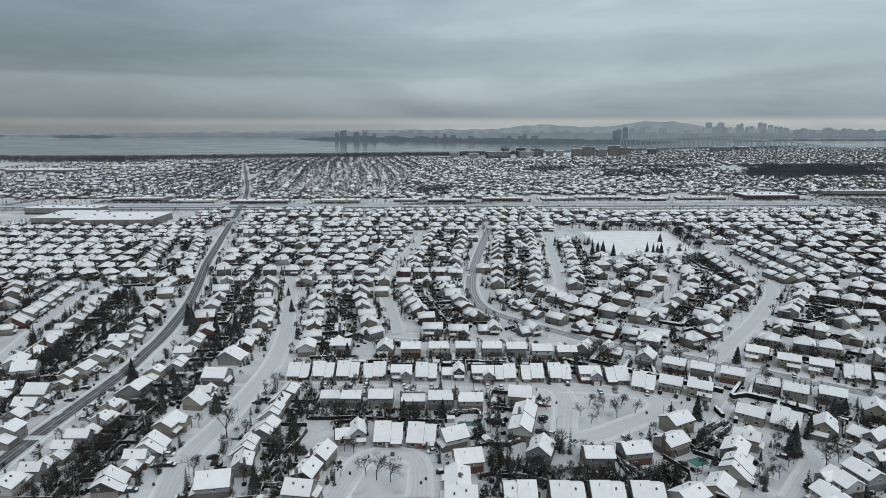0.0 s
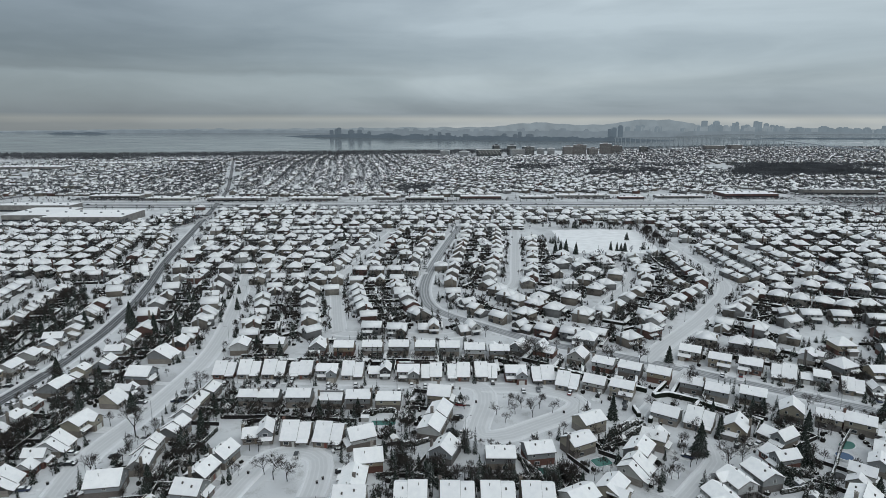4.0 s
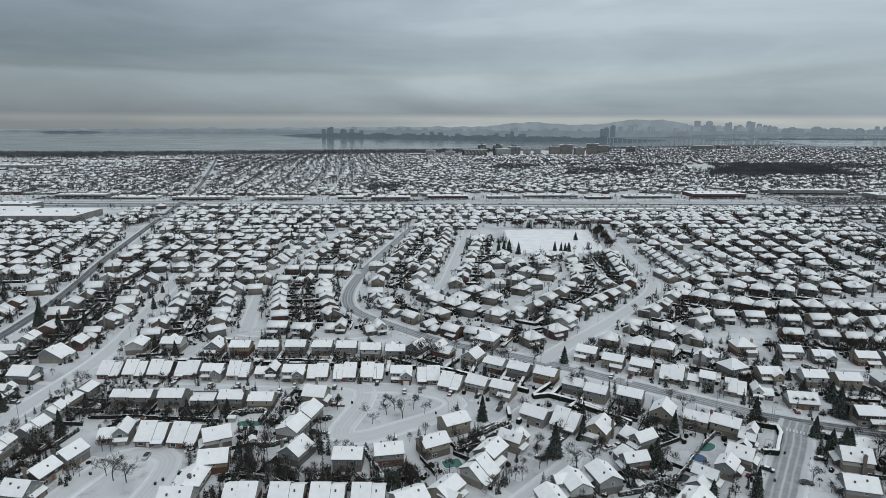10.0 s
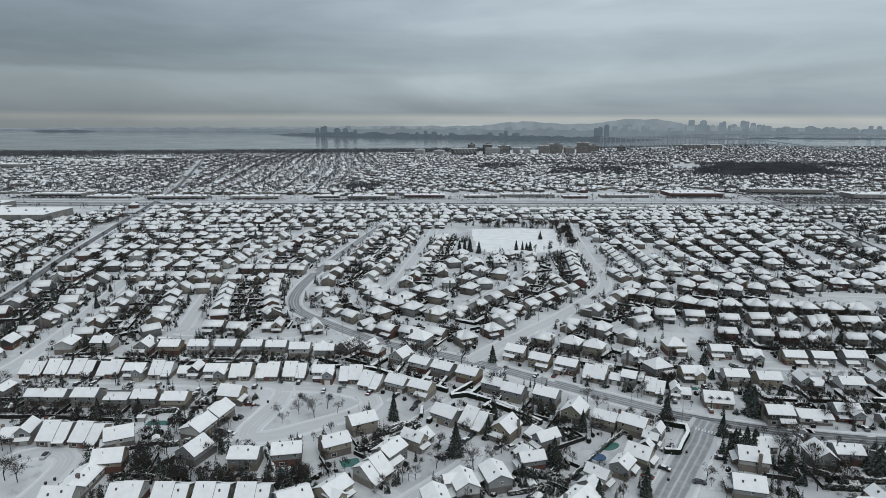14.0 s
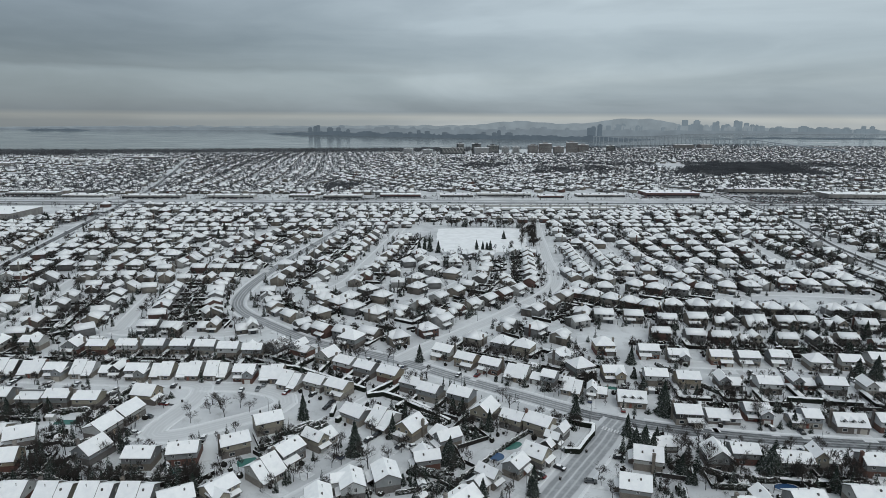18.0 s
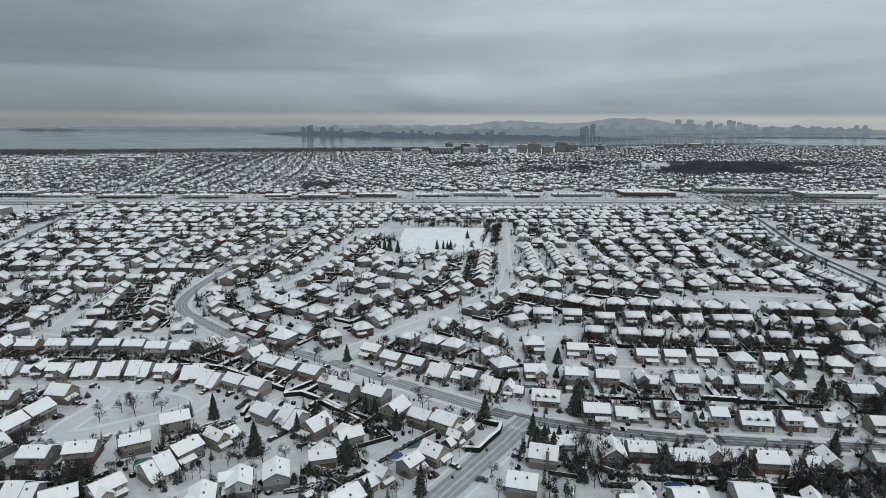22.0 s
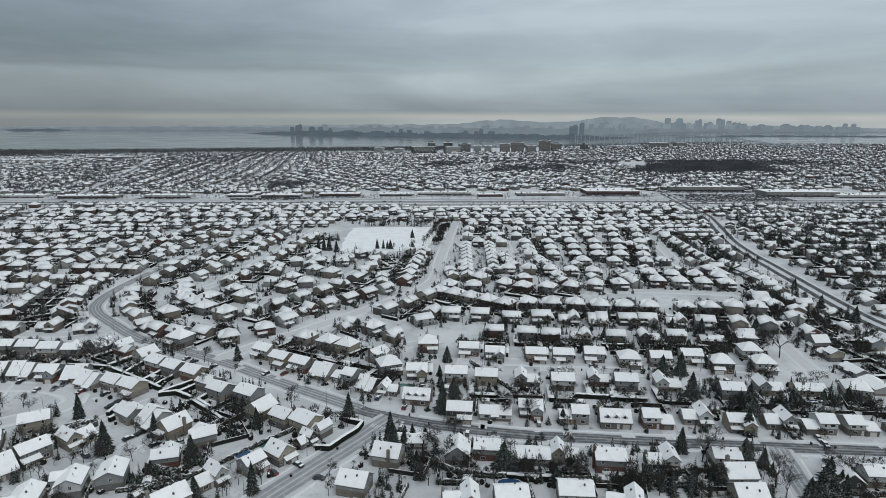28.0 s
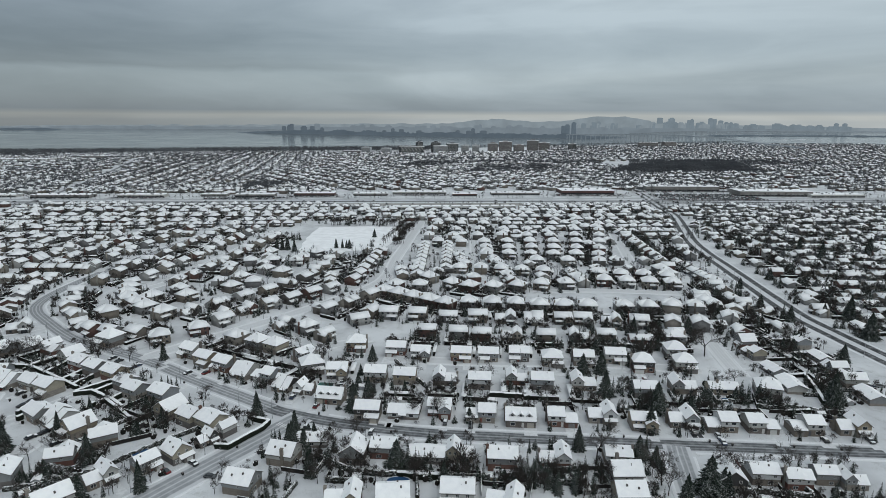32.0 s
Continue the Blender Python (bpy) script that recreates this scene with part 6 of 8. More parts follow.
# trees of the far town, thickest between the rows
for x, y in TOWN:
    for k in range(11 if x > 560 else 9 if x < -330 else 6):
        a, b = x + rnd.uniform(-17, 17), y + rnd.uniform(-17, 17)
        if rnd.random() < (0.13 if b > 900 else 0.22):
            woods.add(rnd.choice(FAR_SPRUCE), a, b, 0, rnd.uniform(0, 6), rnd.uniform(6, 11))
        elif rnd.random() < 0.8:
            woods.add(rnd.choice(LITE_BARE if b < 900 else FAR_BARE), a, b, 0, rnd.uniform(0, 6), *((rnd.uniform(5, 9),) if b < 900 else (rnd.uniform(7, 12.5),)))


def wood(x0, x1, y0, y1, n, lean=0.0, low=7, high=13):
    for k in range(n):
        f, g = rnd.random(), rnd.random()
        y = y0 + (y1 - y0) * f
        x = x0 + (x1 - x0) * g + lean * f
        rim = min(f, 1 - f, g, 1 - g)
        if rim < 0.22 and noise.noise(Vector((x * 0.02, y * 0.008, 5))) > 4.0 * rim - 0.35 or noise.noise(Vector((x * 0.03, y * 0.012, 9))) > 0.35:
            continue
        woods.add(rnd.choice(FAR_BARE), x, y, ground_height(x, y) if y > 2000 else 0, rnd.uniform(0, 6), rnd.uniform(low, high) * 1.15, None, rnd.uniform(low, high))


wood(690, 1060, 1400, 1720, 4200, 150, 7, 14)
wood(760, 1120, 1390, 1860, 3600, 120, 6, 13)
wood(820, 1420, 1640, 1880, 3000, 60, 6, 12)
wood(330, 560, 1410, 1650, 1700, 90, 7, 12)
wood(190, 330, 1560, 1750, 900, 40)
wood(-55, 30, 1060, 1150, 420, 10)
wood(330, 760, 1700, 1800, 900, 60)
wood(150, 600, 1860, 1960, 600, 40)
wood(-1500, -900, 1980, 2100, 700, 40)
for k in range(7000):
    x = rnd.uniform(-2600, 320)
    y = shore_y(x) - 4 - 240 * rnd.random() ** 1.4
    woods.add(rnd.choice(FAR_BARE), x, y, 0, rnd.uniform(0, 6), rnd.uniform(12, 18), None, rnd.uniform(9, 19))
for k in range(1400):
    x = rnd.uniform(260, 2600)
    woods.add(rnd.choice(FAR_BARE), x, shore_y(x) - 60 * rnd.random(), 0, rnd.uniform(0, 6), rnd.uniform(8, 13))
# twig colour is lighter and bluer than nearby: distance haze mixed into the base colour
tagged(woods.build("distant_trees", BARK, plain("hazed_far_twigs", (0.105, 0.110, 0.120), 0.95, 0, 0.35, 0.02, 0.05), NEEDLES), "leafless trees massed between the distant houses, greyed by painted haze", "trees", kind="stuff")

# ---- motorway and shops ----
strip_trees = Stuff()
PAINT_FAR = Mat("far_car_paint", 0.4)
PAINT_FAR = PAINT_FAR.colour(PAINT_FAR.ramp(PAINT_FAR.each(True), [(0.0, (0.03, 0.03, 0.033)), (0.4, (0.10, 0.10, 0.11)), (0.6, (0.30, 0.30, 0.31)), (0.8, (0.12, 0.03, 0.03)), (0.9, (0.6, 0.6, 0.6))], True)).m
ribbon("road_motorway_near", smooth_line([(-2600, 850), (-334, 871), (153, 884), (666, 897), (1000, 912), (2600, 960)], 40), 12, 0.30, ROAD_MOTOR, "salted motorway carriageway with dark tracks", "motorway")
ribbon("road_motorway_far", smooth_line([(-2600, 874), (-334, 895), (153, 908), (666, 921), (1000, 936), (2600, 984)], 40), 12, 0.30, ROAD_MOTOR, "salted motorway carriageway with dark tracks", "motorway")
ribbon("road_service", smooth_line([(-2600, 900), (-334, 924), (153, 936), (666, 950), (1000, 962), (2600, 1010)], 40), 8, 0.32, ROAD_LIGHT, "service road under slush beside the motorway")
FLAT_WALL = plain("cladding", (0.22, 0.21, 0.20), 0.7, 0, 0.25, 0.2)
FLAT_RED = plain("red_cladding", (0.11, 0.055, 0.05), 0.6, 0, 0.2, 0.2)
FLAT_PALE = plain("pale_cladding", (0.48, 0.47, 0.45), 0.7, 0, 0.15, 0.2)


def flat_building(name, x, y, w, d, h, yaw, mat, label, signs=0):
    """A flat-roofed commercial hall with parapet, roof units and a strip of shop windows."""
    h *= 0.72 if d < 30 else 1.0
    base = tagged(new(name), label, "commercial building", "commercial buildings")
    base.matrix_basis = pose(x, y, 0, 0, 0, yaw)
    mb = MB()
    mb.box(-w / 2, w / 2, -d / 2, d / 2, -0.3, h)
    part("wall", mb, mat, base)
    mb = MB()
    mb.box(-w / 2 - 0.3, w / 2 + 0.3, -d / 2 - 0.3, d / 2 + 0.3, h, h + 0.25)
    roof = part("roof", mb, ROOF, base, "flat snow-covered roof")
    n = max(2, int(w / 14))
    for k in range(n):
        u = MB()
        px, py = -w / 2 + w * (k + 0.5) / n + rnd.uniform(-2, 2), rnd.uniform(-0.35, 0.35) * d
        u.box(px - 1.3, px + 1.3, py - 1.0, py + 1.0, h + 0.25, h + 1.6)
        u.box(px - 0.9, px + 0.9, py - 0.7, py + 0.7, h + 1.6, h + 1.9)
        part("roof_unit", u, STEEL, roof)
    for k in range(max(3, int(w / 7))):
        u = MB()
        m = max(3, int(w / 7))
        px = -w / 2 + w * (k + 0.5) / m
        u.box(px - 0.46 * w / m, px + 0.46 * w / m, -d / 2 - 0.12, -d / 2, 0.5, min(0.5 * h, 2.6))
        part("shop_window", u, GLASS, base)
    return base


flat_building("warehouse", -404, 750, 96, 64, 9.0, 2, FLAT_WALL, "wide grey warehouse with a snowy flat roof")
flat_building("warehouse", -484, 774, 62, 70, 8.0, 2, FLAT_WALL, "grey warehouse wing with a snowy flat roof")
flat_building("warehouse", -530, 838, 100, 30, 9.0, 0, FLAT_WALL, "grey warehouse with flat snowy roof beside motorway")
flat_building("warehouse", -640, 775, 90, 40, 8.0, 0, FLAT_PALE, "pale warehouse with flat snowy roof")
flat_building("shop_hall", 6, 972, 62, 24, 6.0, 2, FLAT_WALL, "low dark shop hall with snowy flat roof")
flat_building("shop_hall", 98, 990, 66, 24, 6.0, 2, FLAT_RED, "shop row with a red front band and snow")
flat_building("shop_hall", -170, 962, 72, 22, 6.5, 2, FLAT_PALE, "pale shop row with snowy flat roof")
flat_building("shop_hall", -292, 955, 90, 24, 6.5, 2, FLAT_WALL, "dark shop row beside the motorway service road")
flat_building("shop_hall", 270, 1010, 90, 22, 6.0, 2, FLAT_PALE, "pale low commercial building with snowy roof")
flat_building("shop_hall", 430, 1000, 80, 20, 6.0, 2, FLAT_WALL, "low grey commercial building with snowy roof")
flat_building("supermarket", 556, 1030, 90, 46, 6.0, 1, FLAT_RED, "supermarket with a red front and snowy roof")
flat_building("shop_hall", 740, 1075, 130, 34, 8.0, -2, FLAT_WALL, "long dark hall with a snowy flat roof")
flat_building("shop_hall", 865, 1000, 120, 40, 8.5, -2, FLAT_WALL, "long dark hall with a snowy flat roof")
flat_building("shop_hall", 318, 834, 182, 13, 6.0, 3.5, FLAT_PALE, "long pale service hall along the motorway under snow")
flat_building("shop_hall", 400, 1520, 110, 26, 8.0, 8, FLAT_PALE, "pale school-like building with snowy roof")
flat_building("shop_hall", -900, 1780, 160, 60, 8.0, 4, FLAT_PALE, "pale distant commercial hall under snow")
flat_building("shop_hall", -1050, 1600, 180, 60, 9.0, 4, FLAT_WALL, "grey distant commercial hall under snow")
flat_building("shop_hall", -760, 1930, 150, 40, 8.0, 4, FLAT_WALL, "grey distant commercial hall under snow")
flat_building("shop_hall", -760, 1250, 130, 36, 7.0, 3, FLAT_PALE, "pale commercial hall beside a distant road")
flat_building("shop_hall", -60, 975, 40, 20, 5.5, 2, FLAT_WALL, "small dark shop hall with snowy roof")
flat_building("shop_hall", 190, 990, 54, 22, 5.5, 2, FLAT_WALL, "low dark shop hall with snowy roof")
flat_building("shop_hall", 345, 985, 40, 18, 5.5, 2, FLAT_RED, "small red-fronted shop under snow")
flat_building("shop_hall", -400, 960, 70, 22, 6.0, 2, FLAT_PALE, "pale shop hall beside the service road")
flat_building("shop_hall", -500, 985, 80, 24, 6.5, 2, FLAT_WALL, "grey shop hall beside the service road")
flat_building("shop_hall", 960, 980, 90, 26, 7.0, 1, FLAT_PALE, "pale hall near the motorway junction")
ribbon("road_far_west", smooth_line([(-695, 890), (-679, 937), (-671, 1004), (-672, 1082), (-724, 1241), (-858, 1598)], 40), 22, 0.2, ROAD_WET, "dark cleared road through the distant town")
ribbon("road_interchange", smooth_line([(600, 910), (680, 960), (700, 1080), (680, 1250), (720, 1420)], 40), 12, 0.2, ROAD_WET, "dark cleared road towards the motorway junction")
ribbon("road_ramp", smooth_line([(620, 1000), (700, 960), (820, 935), (1000, 925)], 40), 8, 0.34, ROAD_LIGHT, "curved slip road under slush")
# verge trees, lamps' posts and parked cars by the shops
for k in range(1100):
    x = rnd.uniform(-900, 1300)
    y = 945 + 0.026 * x + rnd.choice((rnd.uniform(0, 60), rnd.uniform(-4, 5), rnd.uniform(-98, -76)))
    strip_trees.add(rnd.choice(FAR_BARE + FAR_SPRUCE[:1]), x, y, 0, rnd.uniform(0, 6), rnd.uniform(4, 8))
tagged(strip_trees.build("verge_trees", BARK, TWIG, NEEDLES), "bare trees along the motorway verge", "trees", kind="stuff")
lots = Stuff()
SLUSH = plain("parking_slush", (0.36, 0.365, 0.375), 0.7, 0, 0.3, 0.12)
for x0, x1, y0, y1 in ((-45, 70, 942, 960), (55, 150, 956, 979), (-345, -240, 930, 944), (-220, -120, 936, 952), (490, 620, 978, 1010), (640, 840, 1030, 1058), (230, 330, 980, 998), (-330, -270, 700, 800), (655, 830, 925, 1012), (-66, 50, 925, 955), (-70, -10, 785, 832), (-560, -380, 945, 985)):
    mb = MB()
    mb.slab([(x0, y0, 0.16), (x1, y0, 0.16), (x1, y1, 0.16), (x0, y1, 0.16)], 0.2)
    tagged(new("pavement_car_park", mb.mesh("pavement_car_park", SLUSH)), "slushy grey car park before the shops", "car park", kind="structure")
auto = MB()
auto.box(-2.2, 2.2, -0.9, 0.9, 0.25, 0.95, 0)
auto.solid([(-1.3, -0.8, 0.95), (1.6, -0.8, 0.95), (1.6, 0.8, 0.95), (-1.3, 0.8, 0.95), (-0.7, -0.65, 1.45), (1.2, -0.65, 1.45), (1.2, 0.65, 1.45), (-0.7, 0.65, 1.45)],
           [(4, 5, 6, 7), (0, 1, 5, 4), (1, 2, 6, 5), (2, 3, 7, 6), (3, 0, 4, 7)], 1)
auto = auto.tris()
for x0, x1, y0, y1 in ((-30, 60, 948, 958), (60, 140, 962, 975), (-330, -250, 935, 942), (-210, -130, 940, 948), (500, 610, 985, 1005), (650, 830, 1040, 1055), (240, 320, 985, 996), (-325, -275, 705, 795), (660, 826, 930, 1008), (-62, 46, 930, 950), (-66, -14, 790, 828), (-555, -385, 950, 980)):
    y = y0
    while y < y1:
        x = x0
        while x < x1:
            if rnd.random() < 0.6:
                lots.add(auto, x, y, 0.16, math.pi / 2 + rnd.uniform(-0.05, 0.05), 1.0)
            x += 3.0
        y += 7
for k in range(46):
    x = rnd.uniform(-900, 1200)
    lots.add(auto, x, rnd.choice((869, 872, 894, 897)) + 0.0258 * (x + 334) + 2.5, 0.3, rnd.uniform(0.0, 0.05), 1.0)
tagged(lots.build("parked_cars", PAINT_FAR, GLASS), "rows of small parked cars by the shops and motorway", "cars", kind="stuff")
# the noise wall along the motorway
wall = tagged(new("wall_noise_barrier"), "long low pale noise barrier with a snow cap", "noise barrier", kind="structure")
for k in range(40):
    x = 150 + 11.6 * k
    mb = MB()
    mb.box(x, x + 11.4, 862 + 0.026 * (x - 150), 862.5 + 0.026 * (x - 150), 0, 3.6)
    part("panel", mb, FLAT_PALE, wall)
mb = MB()
mb.solid([(150, 861.6, 3.6), (614, 873.7, 3.6), (614, 875.0, 3.6), (150, 862.9, 3.6), (150, 861.9, 4.0), (614, 874.0, 4.0), (614, 874.7, 4.0), (150, 862.6, 4.0)],
         [(4, 5, 6, 7), (0, 1, 5, 4), (1, 2, 6, 5), (2, 3, 7, 6), (3, 0, 4, 7)])
part("snow_cap", mb, ROOF, wall)

# ---- towers by the river ----


def facade_material(name, wall, band, rows, cols):
    """Storeys of windows for towers two kilometres off and more."""
    m = Mat(name, 0.6)
    br = m.node("ShaderNodeTexBrick", Scale=1.0)
    br.offset = 0.0
    br.inputs["Color1"].default_value = br.inputs["Color2"].default_value = (*band, 1)
    br.inputs["Mortar"].default_value = (*wall, 1)
    br.inputs["Mortar Size"].default_value = 0.28
    br.inputs["Brick Width"].default_value, br.inputs["Row Height"].default_value = cols, rows
    sep = m.node("ShaderNodeSeparateXYZ")
    m.t.links.new(m.place(space="Object"), sep.inputs[0])
    com = m.node("ShaderNodeCombineXYZ")
    m.t.links.new(m.calc("ADD", sep.outputs[0], sep.outputs[1]), com.inputs[0])
    m.t.links.new(sep.outputs[2], com.inputs[1])
    m.t.links.new(com.outputs[0], br.inputs["Vector"])
    return m.colour(br.outputs["Color"]).m


TOWER_WHITE = facade_material("tower_white", (0.46, 0.47, 0.48), (0.22, 0.23, 0.24), 3.0, 4.0)
TOWER_DARK = facade_material("tower_dark", (0.075, 0.08, 0.085), (0.04, 0.045, 0.05), 3.0, 3.5)
TOWER_BROWN = facade_material("tower_brown", (0.25, 0.215, 0.205), (0.13, 0.125, 0.125), 3.0, 4.5)
TOWER_STRIPE = facade_material("tower_stripe", (0.38, 0.39, 0.40), (0.06, 0.065, 0.07), 60.0, 6.0)


def tower(name, x, y, w, d, h, mat, label, crown=True):
    h *= 0.82
    base = tagged(new(name), label, "apartment tower", "towers by the river")
    base.matrix_basis = pose(x, y, 0, 0, 0, rnd.uniform(-14, 14))
    mb = MB()
    mb.box(-w / 2, w / 2, -d / 2, d / 2, -0.5, h)
    part("wall", mb, mat, base)
    mb = MB()
    mb.box(-w / 2 - 0.4, w / 2 + 0.4, -d / 2 - 0.4, d / 2 + 0.4, h, h + 0.9)
    part("roof", mb, ROOF, base)
    if crown:
        mb = MB()
        mb.box(-w * 0.2, w * 0.2, -d * 0.25, d * 0.25, h + 0.9, h + 4.5)
        part("penthouse", mb, mat, base)
    for s in range(int(h / 3.2) - 1):
        mb = MB()
        mb.box(-w * 0.42, w * 0.42, -d / 2 - 1.3, -d / 2, 3.4 + 3.2 * s, 4.3 + 3.2 * s)
        part("balcony", mb, CONCRETE, base)
    return base


tower("apartment_block", -6, 2270, 62, 20, 11, TOWER_BROWN, "low red-brick apartment block by the river", False)
tower("apartment_tower", 44, 2310, 34, 22, 25, TOWER_WHITE, "pale stepped apartment block by the river")
tower("apartment_tower", 118, 2330, 36, 22, 20, TOWER_WHITE, "pale low apartment tower by the river")
tower("apartment_block", 214, 2350, 96, 24, 28, TOWER_DARK, "broad dark glass block with slanted white bars", False)
tower("apartment_tower", 243, 2372, 24, 22, 48, TOWER_DARK, "slim dark apartment tower with rounded top")
tower("apartment_tower", 308, 2400, 34, 24, 46, TOWER_DARK, "dark apartment tower with a domed cap")
tower("apartment_tower", 326, 2370, 56, 20, 30, TOWER_WHITE, "white slab apartment building by the river", False)
tower("apartment_tower", 372, 2390, 44, 20, 40, TOWER_STRIPE, "white tower with dark vertical glass bands")
tower("apartment_tower", 425, 2415, 30, 20, 31, TOWER_WHITE, "pale apartment tower by the river")
tower("apartment_tower", 468, 2425, 28, 20, 31, TOWER_WHITE, "pale apartment tower by the river")
tower("apartment_tower", 536, 2430, 38, 22, 40, TOWER_BROWN, "brown brick apartment tower with peaked top")
tower("apartment_tower", 592, 2470, 52, 24, 46, TOWER_BROWN, "brown brick apartment tower by the river")
tower("apartment_tower", 650, 2490, 40, 22, 30, TOWER_BROWN, "brown brick apartment block by the river")
tower("apartment_tower", 716, 2540, 48, 24, 50, TOWER_BROWN, "tall brown brick apartment tower")
tower("apartment_tower", 768, 2560, 44, 24, 38, TOWER_BROWN, "brown brick apartment tower with stepped roof")
tower("apartment_tower", 895, 2600, 34, 22, 32, TOWER_DARK, "grey apartment tower behind distant houses")
tower("apartment_block", 1330, 2900, 90, 30, 28, TOWER_BROWN, "grey brown slab block near the bridge", False)
tower("apartment_block", 1440, 2920, 60, 30, 30, TOWER_BROWN, "grey brown slab block near the bridge", False)
# slanted bars on the broad dark block
bars = MB()
for k in range(7):
    u = -44 + 13 * k
    bars.solid([(u, -13.4, 27), (u + 2.4, -13.4, 27), (u + 16.4, -13.4, 6), (u + 14, -13.4, 6), (u, -12.9, 27), (u + 2.4, -12.9, 27), (u + 16.4, -12.9, 6), (u + 14, -12.9, 6)],
               [(0, 1, 2, 3), (7, 6, 5, 4), (0, 4, 5, 1), (1, 5, 6, 2), (2, 6, 7, 3), (3, 7, 4, 0)])
block = [o for o in bpy.data.objects if o.name.startswith("apartment_block") and "slanted" in o.get("label", "")][0]
part("facade_bar", bars, FLAT_PALE, block)

# ---- far bank, bridge and the city, haze painted in ----
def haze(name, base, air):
    """Haze from kilometres of damp air, painted on as pale emission over dark surfaces."""
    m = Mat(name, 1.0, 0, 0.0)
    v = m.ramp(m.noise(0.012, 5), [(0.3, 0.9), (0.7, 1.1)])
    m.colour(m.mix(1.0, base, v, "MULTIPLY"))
    # emission stands in for light scattered by the air; nothing here is a lamp
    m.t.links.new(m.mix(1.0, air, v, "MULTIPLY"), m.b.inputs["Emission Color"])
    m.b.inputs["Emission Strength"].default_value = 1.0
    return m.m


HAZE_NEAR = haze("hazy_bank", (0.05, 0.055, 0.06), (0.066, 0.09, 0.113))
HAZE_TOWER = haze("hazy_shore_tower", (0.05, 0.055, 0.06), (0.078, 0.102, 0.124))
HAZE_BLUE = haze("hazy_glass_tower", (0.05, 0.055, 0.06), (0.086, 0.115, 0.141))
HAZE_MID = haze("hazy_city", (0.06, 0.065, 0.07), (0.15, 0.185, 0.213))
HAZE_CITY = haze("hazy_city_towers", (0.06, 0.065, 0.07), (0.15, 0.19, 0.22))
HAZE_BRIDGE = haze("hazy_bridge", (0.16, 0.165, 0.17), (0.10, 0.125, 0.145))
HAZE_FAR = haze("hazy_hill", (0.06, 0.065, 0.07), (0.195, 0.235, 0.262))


def bank(name, x0, x1, y, h, depth, mat, label, seed, hill=lambda x: 0.0):
    """A wooded far bank or hill with an uneven top."""
    n = 240
    mb = MB()
    tops = []
    for i in range(n + 1):
        x = x0 + (x1 - x0) * i / n
        z, e = rise(y, x) - 3, min(1.0, 6.0 * min(i, n - i) / n)
        tops.append((x, z, z + 3 + e * (h * (0.75 + 0.5 * noise.noise(Vector((x * 0.01, seed, 0)))) + h * 0.3 * noise.noise(Vector((x * 0.06, seed, 3)))) + hill(x)))
    for (xa, ba, za), (xb, bb, zb) in zip(tops, tops[1:]):
        mb.poly([(xa, y, ba), (xb, y, bb), (xb, y + 3, zb), (xa, y + 3, za)])
        mb.poly([(xa, y + 3, za), (xb, y + 3, zb), (xb, y + depth, bb), (xa, y + depth, ba)])
    return tagged(new(name, mb.mesh(name, mat)), label, "far shore", kind="structure")


def hump(x, c, w, h):
    return h * math.exp(-((x - c) / w) ** 2)


def table_hill(x, c, w, h):
    return h * math.exp(-((x - c) / w) ** 4)


def hill_crest(x):
    level = 50.0 - rise(4940, x) + float(np.interp(x, [-2500, -900, -100, 2600], [8, 16, 26, 22]))
    return level + hump(x, 820, 300, 42) + hump(x, 1380, 210, 28) + table_hill(x, 1780, 300, 64) + hump(x, 2960, 300, 6)


bank("backdrop_hill", -3700, 4200, 4940, 24, 40, HAZE_FAR, "wooded hill beyond the river, pale blue with painted haze", 1.0, hill_crest)
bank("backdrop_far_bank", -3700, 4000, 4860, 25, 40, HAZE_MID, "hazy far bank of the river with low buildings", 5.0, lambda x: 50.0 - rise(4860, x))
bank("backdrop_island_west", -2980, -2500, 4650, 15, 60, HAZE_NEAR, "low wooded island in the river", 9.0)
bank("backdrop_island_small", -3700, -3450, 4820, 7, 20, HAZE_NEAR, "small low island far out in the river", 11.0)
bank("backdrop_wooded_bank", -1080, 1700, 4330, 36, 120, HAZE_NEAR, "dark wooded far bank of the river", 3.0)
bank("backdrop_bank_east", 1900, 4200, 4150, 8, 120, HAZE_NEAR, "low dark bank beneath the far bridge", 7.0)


def far_tower(x, y, w, d, top, mat, name="distant_tower"):
    """A tower whose roof stands at the height top."""
    base = tagged(new(name), "hazy distant tower block beyond the river", "tower", "distant towers")
    z = rise(y, x) - 2
    h = top - z
    base.matrix_basis = pose(x, y, z, 0, 0, rnd.uniform(-20, 20))
    mb = MB()
    mb.box(-w / 2, w / 2, -d / 2, d / 2, 0, h)
    part("shaft", mb, mat, base)
    mb = MB()
    mb.box(-w * 0.3, w * 0.3, -d * 0.3, d * 0.3, h, h + rnd.choice((2.0, 4.0, 7.0)))
    part("roof_house", mb, mat, base)
    return base


